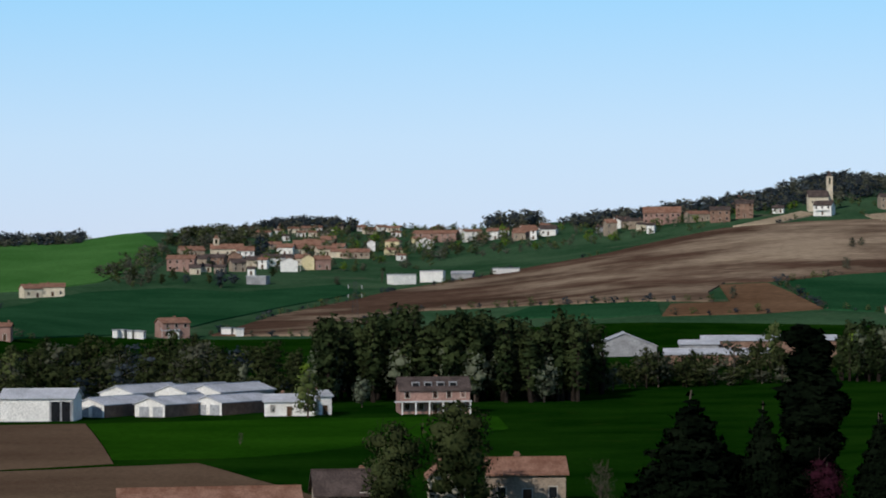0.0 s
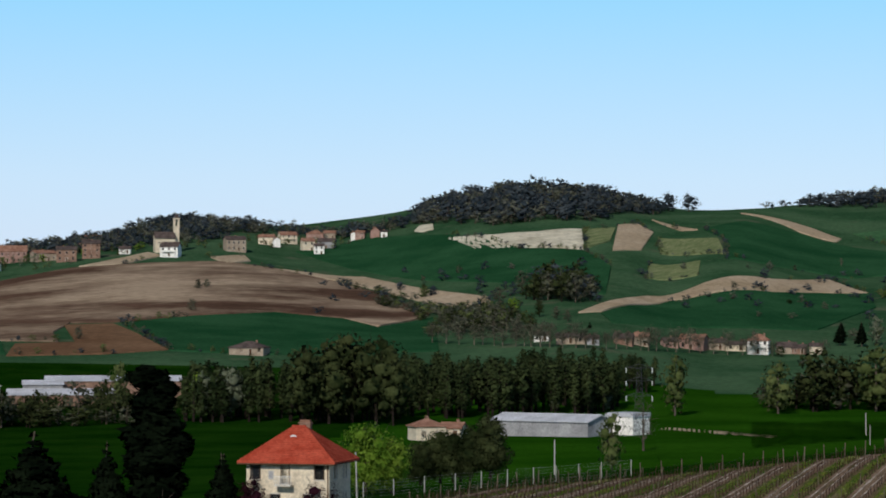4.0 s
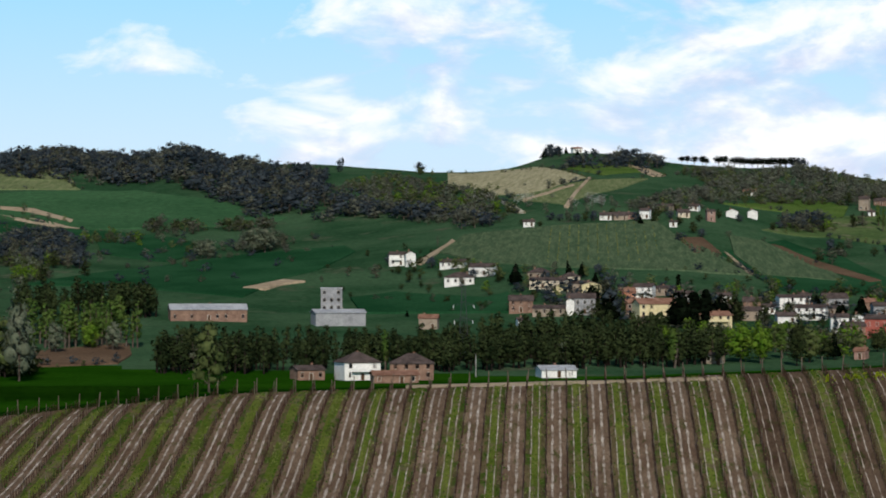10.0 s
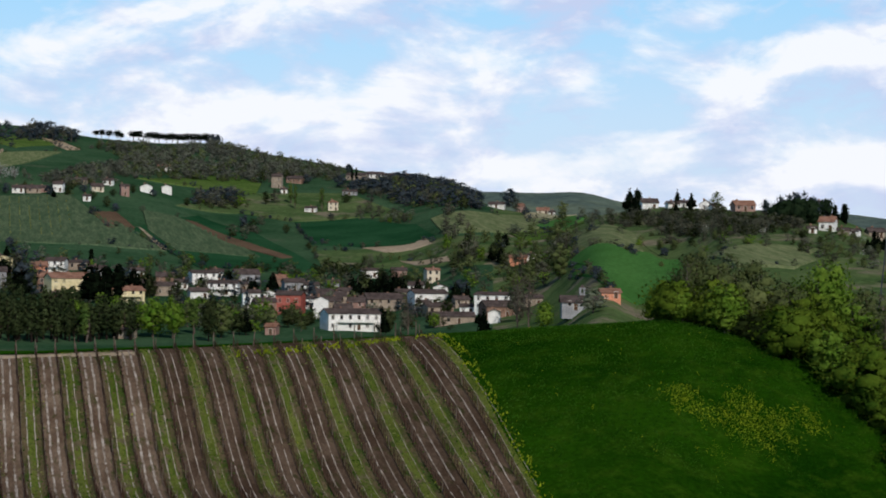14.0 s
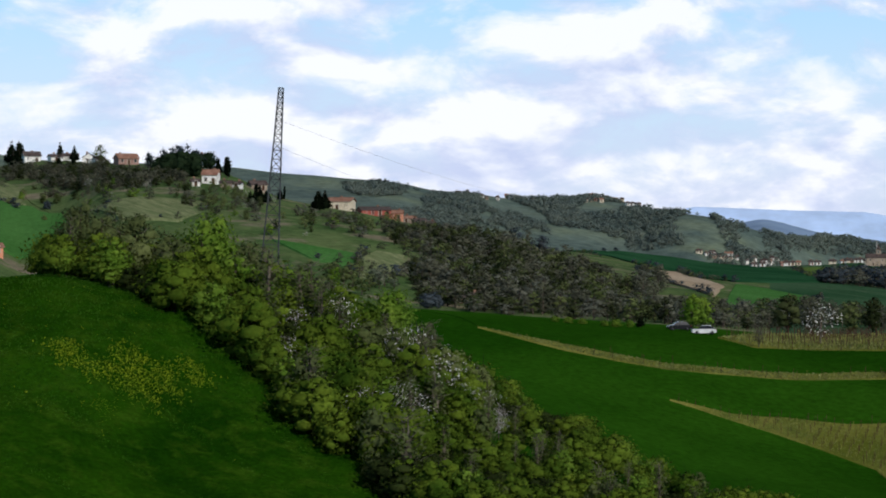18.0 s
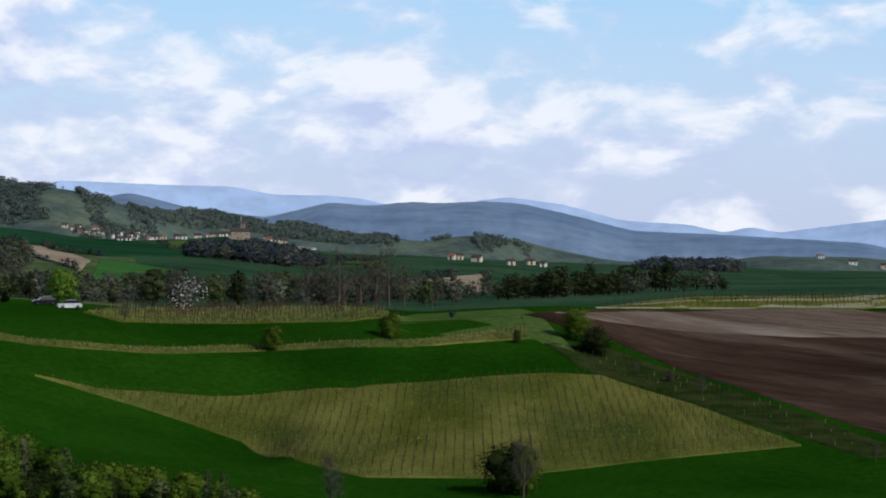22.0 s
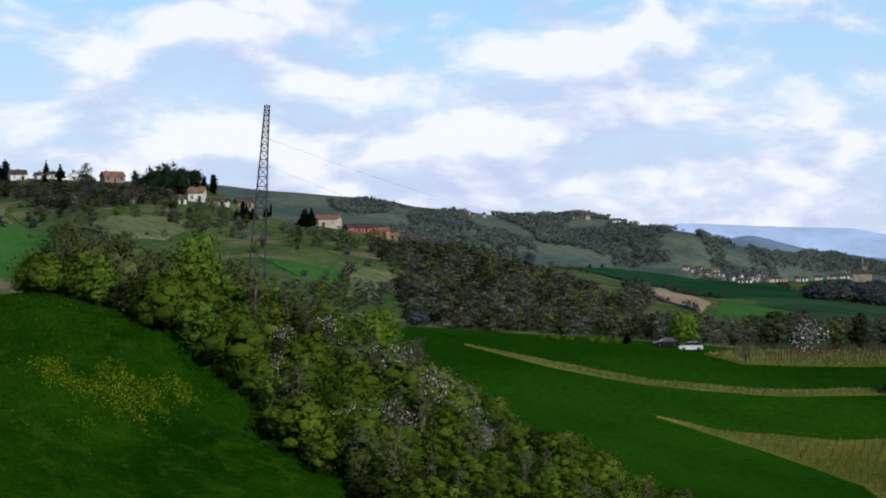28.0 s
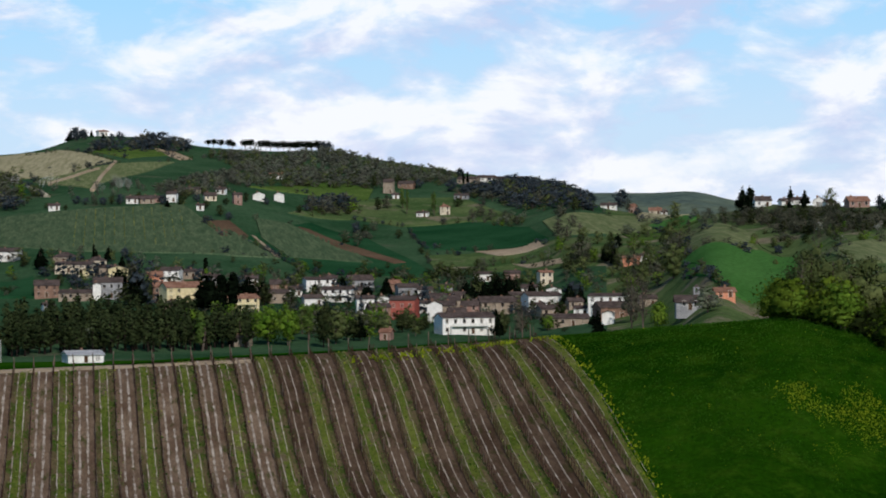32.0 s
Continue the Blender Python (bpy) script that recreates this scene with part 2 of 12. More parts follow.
surface("vine_soil", (0.112, 0.072, 0.048), (0.205, 0.145, 0.10), 2.5, 0.22, bump=0.9, squash=(7, 37.8), speck=((0.07, 0.068, 0.026), 1.0, 0.40))
surface("vine_soil_b", (0.07, 0.062, 0.028), (0.135, 0.10, 0.055), 2.5, 0.22, bump=0.9, squash=(5, 37.8), speck=((0.05, 0.075, 0.015), 1.2, 0.45))
surface("lane_grass", (0.07, 0.098, 0.016), (0.125, 0.148, 0.03), 4, 0.3, bump=0.9, squash=(4, 37.8), speck=((0.13, 0.105, 0.06), 1.8, 0.42))
surface("track_dust", (0.165, 0.122, 0.088), (0.48, 0.42, 0.355), 0.7, 0.18, bump=0.6, squash=(3, 37.8))
surface("wire", (0.05, 0.05, 0.055), (0.08, 0.08, 0.085), 1, 0.2, rough=0.5)
surface("wire_pale", (0.2, 0.24, 0.22), (0.28, 0.32, 0.3), 1, 0.2, rough=0.6)
surface("steel", (0.05, 0.053, 0.057), (0.085, 0.09, 0.095), 2, 0.3, rough=0.5, metal=0.4)
surface("porcelain", (0.6, 0.62, 0.62), (0.75, 0.76, 0.76), 1, 0.1, rough=0.3)
surface("concrete", (0.34, 0.33, 0.31), (0.46, 0.45, 0.42), 2, 0.2)
surface("tyre", (0.015, 0.015, 0.015), (0.025, 0.025, 0.025), 1, 0.1)
surface("paint_black", (0.012, 0.012, 0.014), (0.018, 0.018, 0.02), 3, 0.5, rough=0.25, spec=0.5)
surface("paint_silver", (0.6, 0.61, 0.62), (0.7, 0.71, 0.72), 3, 0.5, rough=0.25, spec=0.5)
surface("lamp_red", (0.3, 0.02, 0.015), (0.4, 0.03, 0.02), 1, 0.1, rough=0.3)
# distance haze is painted into these blues and their glow
surface("mountain_near_hazed", (0.105, 0.155, 0.235), (0.14, 0.195, 0.275), 260, 70, glow=0.45, island=0.001)
surface("mountain_far_hazed", (0.255, 0.345, 0.50), (0.285, 0.375, 0.535), 500, 80, glow=0.6, island=0.001)
surface("flower_yellow", (0.15, 0.23, 0.014), (0.34, 0.38, 0.022), 1.5, 0.25, island=0.35, transl=0.3)
surface("grass_blade", (0.02, 0.075, 0.006), (0.045, 0.115, 0.012), 6, 0.6, island=0.4, transl=0.3)
surface("grass_dry", (0.14, 0.17, 0.05), (0.24, 0.25, 0.09), 5, 0.6, island=0.3, transl=0.3)
surface("lush_grass", (0.005, 0.028, 0.001), (0.015, 0.056, 0.002), 16, 0.6, bump=0.9, speck=((0.026, 0.066, 0.004), 3.0, 0.40), soft=0.12)
surface("vine_grass", (0.085, 0.10, 0.014), (0.195, 0.19, 0.042), 14, 0.4, bump=0.6, squash=(3, 77.5), speck=((0.05, 0.082, 0.014), 20, 0.40), soft=0.1)
surface("hill_grass", (0.05, 0.095, 0.03), (0.105, 0.145, 0.054), 35, 3, bump=0.4, speck=((0.19, 0.165, 0.11), 25, 0.42))
surface("bark_dark", (0.014, 0.011, 0.009), (0.03, 0.024, 0.02), 2, 0.2)
surface("leaf_plantation", (0.016, 0.027, 0.011), (0.058, 0.078, 0.03), 9, 1.2, island=0.17, transl=0.25)
surface("leaf_litter", (0.09, 0.06, 0.035), (0.15, 0.10, 0.06), 2, 0.3, island=0.17)

# grass with the cloud shadow over the near valley put into its colour
surface("valley_grass_shaded", (0.003, 0.020, 0.001), (0.009, 0.037, 0.003), 30, 1.2, bump=0.6, speck=((0.015, 0.034, 0.004), 12, 0.34))
# foliage of the far hills, pale blue haze painted into its colour
surface("leaf_far_hazed", (0.10, 0.135, 0.125), (0.165, 0.20, 0.165), 45, 9, island=0.07, transl=0.3)
surface("roof_white", (0.5, 0.5, 0.5), (0.66, 0.66, 0.66), 5, 0.5, rough=0.6)
surface("leaf_grey", (0.08, 0.09, 0.07), (0.18, 0.185, 0.14), 10, 2.5, island=0.08, transl=0.4)
surface("leaf_alder", (0.014, 0.022, 0.008), (0.062, 0.076, 0.03), 6, 0.8, island=0.19, transl=0.25)
surface("vine_grass_dark", (0.016, 0.034, 0.006), (0.045, 0.056, 0.016), 6, 0.5, bump=0.5, speck=((0.07, 0.06, 0.03), 5, 0.36))
# bluer copy of wheat for the distant hill fields, haze in its colour
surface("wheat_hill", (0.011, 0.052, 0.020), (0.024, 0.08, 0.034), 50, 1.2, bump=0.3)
# darker copy of vine_soil, with the right-hand rows' shadow in its colour
surface("vine_soil_shaded", (0.06, 0.037, 0.024), (0.125, 0.085, 0.058), 2.5, 0.22, bump=0.9, squash=(7, 37.8), speck=((0.045, 0.045, 0.016), 1.0, 0.40))
surface("twig", (0.11, 0.095, 0.07), (0.19, 0.165, 0.125), 2, 0.2)

# ---- helpers of the build ----


def mesh_of(name, verts, faces, mats, index=None, smooth=False):
    me = bpy.data.meshes.new(name)
    me.from_pydata([tuple(v) for v in verts] if not isinstance(verts, np.ndarray) else verts.tolist(), [], faces)
    for m in mats:
        me.materials.append(m)
    if index is not None:
        me.polygons.foreach_set("material_index", np.asarray(index, np.int32))
    if smooth:
        me.polygons.foreach_set("use_smooth", np.ones(len(me.polygons), bool))
    me.update()
    return me


def tri_mesh(name, verts, tris, mats, index=None, smooth=False, normals=None):
    """A mesh from arrays of points and triangles, quickly; normals: soft shading normals of foliage, one a point."""
    me = bpy.data.meshes.new(name)
    n = len(tris)
    me.vertices.add(len(verts))
    me.vertices.foreach_set("co", np.asarray(verts, np.float32).ravel())
    me.loops.add(3 * n)
    me.loops.foreach_set("vertex_index", np.asarray(tris, np.int32).ravel())
    me.polygons.add(n)
    me.polygons.foreach_set("loop_start", np.arange(0, 3 * n, 3, dtype=np.int32))
    for m in mats:
        me.materials.append(m)
    if index is not None:
        me.polygons.foreach_set("material_index", np.asarray(index, np.int32))
    if smooth:
        me.polygons.foreach_set("use_smooth", np.ones(n, bool))
    me.update(calc_edges=True)
    me.validate()
    if normals is not None:
        me.polygons.foreach_set("use_smooth", np.ones(len(me.polygons), bool))
        soft = me.attributes.new("custom_normal", "FLOAT_VECTOR", "POINT")
        soft.data.foreach_set("vector", np.asarray(normals, np.float32).ravel())
        me.update()
    return me


def spot(bearing, dist, up=0.0):
    b = radians(bearing)
    return Vector((dist * math.sin(b), dist * math.cos(b), float(polar_land(bearing, dist)) + up))

# ---- the lie of the land: crest and foot lines round the viewpoint, as bearing (degrees), distance (m) and height (m) ----
EYE_Z = 30.0
BEARINGS = np.arange(-30.0, 110.01, 0.1)
RINGS = np.concatenate([np.arange(0, 100, 10.0), np.arange(100, 560, 4.0), np.arange(560, 1200, 10.0), np.arange(1200, 3000, 20.0), np.arange(3000, 4850, 90.0)])


def land_table(lines):
    """Heights on BEARINGS x RINGS, by a smooth curve through the lines along each bearing."""
    kernel = np.exp(-0.5 * (np.arange(-12, 13) / 4.0) ** 2)
    kernel /= kernel.sum()
    stack_d, stack_z = [np.zeros(len(BEARINGS))], [np.full(len(BEARINGS), EYE_Z - 1.6)]
    for line in lines:
        pts = np.array(line)
        for k, stack in ((1, stack_d), (2, stack_z)):
            v = np.interp(BEARINGS, pts[:, 0], pts[:, k])
            stack.append(np.convolve(np.pad(v, 12, mode="edge"), kernel, mode="valid"))
    stack_d.append(np.full(len(BEARINGS), 4900.0))
    stack_z.append(np.full(len(BEARINGS), -150.0))
    d, z = np.array(stack_d), np.array(stack_z)
    for k in range(1, len(d)):
        d[k] = np.maximum(d[k], d[k - 1] + 25.0)
    h = np.diff(d, axis=0)
    s = np.diff(z, axis=0) / h
    m = np.zeros_like(z)
    same = s[1:] * s[:-1] > 0
    w1, w2 = 2 * h[1:] + h[:-1], h[1:] + 2 * h[:-1]
    safe = np.where(same, s[1:] * s[:-1], 1.0)
    m[1:-1] = np.where(same, (w1 + w2) * safe / np.where(same, w1 * s[1:] + w2 * s[:-1], 1.0), 0.0)
    m[0], m[-1] = s[0], s[-1]
    table = np.zeros((len(BEARINGS), len(RINGS)))
    for j in range(len(BEARINGS)):
        k = np.clip(np.searchsorted(d[:, j], RINGS, side="right") - 1, 0, len(h) - 1)
        t = (RINGS - d[k, j]) / h[k, j]
        t = np.clip(t, 0, 1)
        hh = h[k, j]
        table[j] = ((1 + 2 * t) * (1 - t) ** 2 * z[k, j] + t * (1 - t) ** 2 * hh * m[k, j]
                    + t * t * (3 - 2 * t) * z[k + 1, j] + t * t * (t - 1) * hh * m[k + 1, j])
    # soft swells and gullies, growing with distance
    bx, rx = np.meshgrid(np.radians(BEARINGS), RINGS, indexing="ij")
    x, y = rx * np.sin(bx), rx * np.cos(bx)
    rng = np.random.default_rng(11)
    swell = np.zeros_like(x)
    for _ in range(26):
        length, turn, phase = rng.uniform(70, 420), rng.uniform(0, 6.28), rng.uniform(0, 6.28)
        swell += np.sin((x * np.cos(turn) + y * np.sin(turn)) * 6.28 / length + phase) * (length / 420) ** 0.7 / 3.0
    table += swell * np.clip((rx - 750) * 0.0011, 0, 2.6)
    return table


def polar_land(bearing, dist):
    b = np.clip((np.asarray(bearing, float) - BEARINGS[0]) / 0.1, 0, len(BEARINGS) - 1.001)
    r = np.clip(np.interp(dist, RINGS, np.arange(len(RINGS))), 0, len(RINGS) - 1.001)
    i, j = b.astype(int), r.astype(int)
    u, v = b - i, r - j
    return (LAND[i, j] * (1 - u) * (1 - v) + LAND[i + 1, j] * u * (1 - v) + LAND[i, j + 1] * (1 - u) * v + LAND[i + 1, j + 1] * u * v)


def land(x, y):
    return polar_land(np.degrees(np.arctan2(x, y)), np.hypot(x, y))

# ---- the ground: one sheet to the horizon ----
LINES = []
# hollow
LINES.append([(-15, 110, 8), (17, 110, 9), (24, 110, 10), (50, 110, 10), (58, 110, 9), (90, 110, 2)])
# lower face
LINES.append([(-15, 230, 4), (0, 230, 4), (8, 220, 5), (13.07, 240, 10.1), (14.3, 235, 11.8), (22, 242, 9.5), (30.75, 243, 9.2), (37.76, 243, 8.4), (46, 242, 8.0), (47.6, 230, 7.2), (49.5, 209, 5.0), (52.5, 210, 4.6), (56.15, 232, 4.3), (60.21, 238, 3.4), (69.21, 250, 1.7), (74.85, 272, -1.1), (78.81, 272, -1.2), (89.06, 272, -1.7)])
# near crest
LINES.append([(-15, 330, 3), (0, 330, 3), (7, 310, 4), (11.73, 290, 9.1), (14.3, 290, 10.9), (15.6, 300, 11.1), (19.7, 300, 12.9), (25.87, 300, 16.4), (30.73, 300, 18.7), (30.95, 300, 18.7), (35.87, 300, 19.4), (40.95, 300, 20.7), (44.19, 298, 21.5), (47.99, 295, 22.9), (50.76, 290, 24), (53.3, 288, 24.8), (53.55, 286, 25.4), (55.61, 285, 23.3), (58.18, 288, 20.3), (61.28, 285, 14.8), (65.13, 278, 6.9), (67.93, 272, 2), (74.86, 290, -1.2), (78.81, 290, -1.3), (89.06, 292, -2.1)])
# vale
LINES.append([(-15, 540, 2.6), (10, 540, 2.6), (16, 460, 3.5), (20, 480, 4), (30, 480, 4), (45, 470, 5), (52, 440, 8), (58, 380, 10), (62, 350, 12), (65.36, 330, 7.3), (69.22, 325, 1.9), (73.06, 322, -2.9), (73.66, 335, -0.1), (76.15, 330, -0.7), (78.8, 335, -0.1), (81.38, 350, 1), (86.52, 325, -0.6)])
# valley floor
LINES.append([(-15, 650, 3), (15, 660, 3.2), (20, 720, 4), (30, 780, 4), (45, 780, 4), (50, 600, 6), (57, 450, 11), (61.9, 400, 17), (67.95, 420, 13.1), (71.12, 425, 10.6), (75.6, 430, 11.3), (76.21, 440, 10), (77.45, 440, 10.8), (80.01, 460, 11.5), (80.07, 470, 10.9), (82.65, 520, 11.7), (87.76, 520, 12.4), (89.77, 520, 11.3)])
# hill foot
LINES.append([(-10.01, 850, 17.6), (-7.49, 900, 14), (-4.95, 950, 15.8), (-2.38, 950, 16.3), (4.05, 950, 22.3), (5.88, 950, 22.1), (11.03, 950, 20.5), (14.34, 1000, 22), (14.86, 1000, 21.5), (18.14, 1000, 25.5), (20.74, 1050, 20.4), (24.6, 1050, 20.5), (29.71, 1050, 20.5), (30.72, 1050, 19.8), (34.58, 1050, 18.3), (37.77, 950, 11.3), (42.91, 950, 11.3), (46.73, 950, 11.8), (46.91, 950, 9.1), (50.76, 900, 16.3), (52.27, 700, 21.9), (53.06, 800, 17.4), (56.12, 660, 19.6), (59.99, 650, 14.1), (62.56, 650, 9.7), (64.08, 650, 8.3), (67.95, 700, 5.7), (71.12, 750, 2.1)])
LINES[-1] += [(74.88, 800, 0.2), (75.61, 800, 2.7), (78.73, 800, 2.8), (78.78, 900, -1.2), (82.65, 1000, -2), (85.21, 1000, -0.5), (89.87, 1000, -0.2)]
# hillside
LINES.append([(-10.01, 1150, 28.4), (-7.49, 1200, 33.3), (-4.94, 1300, 39), (-2.37, 1250, 35.5), (0.2, 1300, 38.8), (2.78, 1350, 48.7), (5.35, 1400, 59.9), (7.89, 1450, 68.1), (9.82, 1450, 67.6), (12.36, 1400, 56), (14.24, 1250, 39.1), (16.87, 1300, 54.6), (19.41, 1250, 48.1), (19.46, 1300, 45.7), (21.42, 1300, 53.9), (23.52, 1450, 59.3), (24.61, 1400, 52.5), (28.45, 1350, 45), (30.98, 1400, 54.5), (33.29, 1400, 58.3), (35.86, 1400, 66.1), (38.41, 1400, 71.9), (40.94, 1450, 78), (41.63, 1450, 75.4), (43.56, 1400, 56.4), (45.47, 1350, 49.3), (48, 1300, 45.6), (48.83, 1200, 46.5)])
LINES[-1] += [(51.39, 1100, 36), (51.76, 900, 38.7), (52.66, 1000, 45.6), (53.55, 900, 33.8), (54.08, 900, 31.2), (54.83, 850, 39), (58.69, 850, 35.5), (61.26, 850, 31.3), (63.83, 900, 24.6), (65.11, 900, 13.6), (67.64, 950, 9.9), (69.24, 1050, 8.6), (71.81, 1200, 5.3), (74.88, 1300, -2.1), (75.61, 1300, 2.4), (78.74, 1300, -1.9), (78.78, 1250, -3.5), (81.36, 1200, -2.4), (85.21, 1400, -7.7), (89.87, 1400, -6.7)]
# skyline
LINES.append([(-10, 1700, 64.6), (-8.12, 1700, 66.3), (-6.72, 1700, 71.8), (-4.94, 1900, 73), (-3.39, 2100, 88.6), (-1.72, 2000, 81.4), (0.21, 1900, 75.4), (2.01, 1800, 79), (4.07, 1800, 82.5), (6.63, 1800, 95.4), (8.53, 1900, 111), (9.82, 1900, 109.5), (11.48, 1950, 109), (13, 1950, 115.2), (16.12, 1900, 132.3), (17.76, 1900, 136.4), (18.78, 1950, 129.2), (20.17, 1900, 120), (21.14, 1900, 118.5), (21.18, 1900, 119.4), (22.3, 1950, 123.7), (24.62, 2100, 136), (26.42, 2200, 149.8), (28.21, 2200, 142.7), (29.48, 2200, 154.9), (30.99, 2200, 143.8), (32.77, 2100, 138), (34.57, 2000, 129.5)])
LINES[-1] += [(35.98, 2000, 127.4), (37.14, 2000, 130.6), (37.77, 2050, 144.6), (39.68, 2100, 145), (40.4, 2080, 137), (40.94, 2050, 133.0), (42.51, 2050, 132.2), (43.3, 2000, 131), (44.57, 1950, 121.7), (46.25, 1900, 109), (47.66, 1800, 97), (48.82, 1700, 85.8), (49.85, 1600, 70.1), (51.39, 1400, 61.8), (52.66, 1250, 61.2), (54.18, 1150, 63.8), (54.3, 1150, 59.6), (56.11, 1100, 59.1), (57.65, 1050, 55.6), (58.69, 1050, 43.9), (61.26, 1050, 35.9), (63.19, 1100, 27.7), (65.11, 1200, 19.7), (66.67, 1500, 18.6), (69.24, 1800, 5.4), (72.45, 2000, 4.8), (74.35, 2000, -7.1), (76.17, 2000, -10.6), (77.49, 2000, -13.9)]
LINES[-1] += [(78.74, 2000, -13.7), (81.36, 1900, -14.9), (83.93, 1900, -15.6), (89.77, 2000, -27.3)]
# gap vale
LINES.append([(-15, 2105, 42.3), (0, 2221, 48), (15, 2225, 88.1), (30, 2425, 120.5), (44, 2263, 54.7), (47, 2186, 70.1), (49, 2095, 57.1), (51, 1968, 37.9), (53, 1845, 35.8), (55, 1792, 33.4), (57, 1759, 31.1), (59, 1748, 16.9), (61, 1748, 10.7), (63, 1789, 2.5), (65, 1872, -5.8), (67, 2050, -9.1), (69, 2055, -19.4), (71, 2218, -20.9), (73, 2315, -24.6), (75, 2315, -34.4), (77, 2315, -38.7), (80, 2378, -53.7), (83, 2259, -52.9), (86, 2234, -46.6), (90, 2360, -66.9)])
# far hills
LINES.append([(-15, 2600, 20), (0, 2600, 20), (20, 2600, 60), (30, 2700, 90), (45, 2600, 80), (49.46, 2600, 116), (51.13, 2600, 112.2), (51.63, 2600, 122.3), (52.4, 2600, 106.6), (60.68, 2600, 83.2), (61.32, 2600, 79.8), (61.71, 2600, 79.3), (62.35, 2600, 68.3), (63.25, 2650, 71), (63.77, 2650, 65.7), (64.03, 2700, 65.2), (65.18, 2700, 64.2), (65.37, 2700, 66.6), (65.56, 2700, 70.3), (65.76, 2700, 67.3), (65.95, 2700, 66.7), (66.14, 2700, 69.1), (66.58, 2700, 65.6), (66.97, 2700, 60.2), (67.22, 2500, 49.6), (67.98, 2400, 49.5), (68.36, 2400, 46.9), (69, 2400, 40.5)])
LINES[-1] += [(69.63, 2400, 33.7), (70.13, 2450, 27.3), (71.03, 2600, 25.4), (71.67, 2600, 24), (72.31, 2700, 17.5), (73.09, 2700, 11.2), (73.86, 2700, 10.4), (74.5, 2700, 2.3), (75.15, 2700, -1.5), (75.53, 2700, 0.2), (75.92, 2700, -1.7), (76.3, 2700, -8.5), (76.69, 2700, -8), (77.46, 2700, 2.1), (77.84, 2700, -1), (78.36, 2700, -2.3), (78.74, 2800, -9.9), (80.01, 2900, -27.8), (81.36, 2800, -33), (84.57, 2600, -21.1), (86.48, 2600, -20.4), (89.77, 2800, -40.9)]
# back land
LINES.append([(-15, 3600, 0), (15, 3600, 20), (45, 3600, 30), (58, 3600, -20), (66, 3600, -90), (90, 3600, -110)])

LAND = land_table(LINES)


def build_ground():
    cols = np.concatenate([np.arange(-14, 94, 0.25), np.arange(94, 346.01, 6.0)])
    rows = np.concatenate([[0.02], np.arange(10, 100, 10), np.arange(100, 560, 5), np.arange(560, 1200, 15), np.arange(1200, 3000, 30), np.arange(3000, 4850, 100)])
    b, r = np.meshgrid(cols, rows, indexing="ij")
    # past both ends of the view the same hills go on
    bb = np.where(b > 94, np.where(b < 220, 94.0, -14.0), b)
    z = polar_land(bb, r)
    fade = np.clip(np.minimum(b - 94, 346 - b) / 40.0, 0, 1)
    z = z * (1 - fade) + fade * (15 + 60 * np.clip((r - 800) / 1500, 0, 1) * (0.6 + 0.4 * np.sin(np.radians(b * 5))) + (8 - r * 0.1) * (r < 130))
    z[:, 0] = EYE_Z - 1.6
    # the sheet lies a little lower under the vineyard's own soil
    z = z - 0.3 * ((b > 8.6) & (b < 52.6) & (r > 200) & (r < 292))
    verts = np.stack([r * np.sin(np.radians(b)), r * np.cos(np.radians(b)), z], -1).reshape(-1, 3)
    nc, nr = len(cols), len(rows)
    i, j = np.meshgrid(np.arange(nc - 1), np.arange(nr - 1), indexing="ij")
    a = (i * nr + j).ravel()
    tris = np.concatenate([np.stack([a, a + nr, a + 1], 1), np.stack([a + 1, a + nr, a + nr + 1], 1)])
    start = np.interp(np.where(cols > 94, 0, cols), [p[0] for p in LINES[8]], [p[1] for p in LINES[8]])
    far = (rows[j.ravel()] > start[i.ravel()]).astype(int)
    # lush grass on the near slopes; the valley floor's darker grass has cloud shadow painted in
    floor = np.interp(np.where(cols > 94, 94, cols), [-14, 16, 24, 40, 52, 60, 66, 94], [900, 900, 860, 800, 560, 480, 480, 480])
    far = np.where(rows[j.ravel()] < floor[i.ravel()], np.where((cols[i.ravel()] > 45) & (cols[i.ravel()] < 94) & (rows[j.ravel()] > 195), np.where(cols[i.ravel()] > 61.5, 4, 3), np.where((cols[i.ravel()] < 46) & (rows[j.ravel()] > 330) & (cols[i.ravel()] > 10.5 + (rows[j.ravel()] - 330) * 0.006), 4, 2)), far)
    south = (cols[i.ravel()] > 49.5) & (cols[i.ravel()] < 70) & (far == 0)
    far = np.where(south, 5, far)
    me = tri_mesh("ground", verts, tris, [MATS["pasture"], MATS["far_slope_hazed"], MATS["valley_grass_shaded"], MATS["lush_grass"], MATS["wheat"], MATS["hill_grass"]], np.concatenate([far, far]), smooth=True)
    return tagged(new("ground", me), "rolling green farmland falling to a wide valley", "ground", kind="structure")


build_ground()


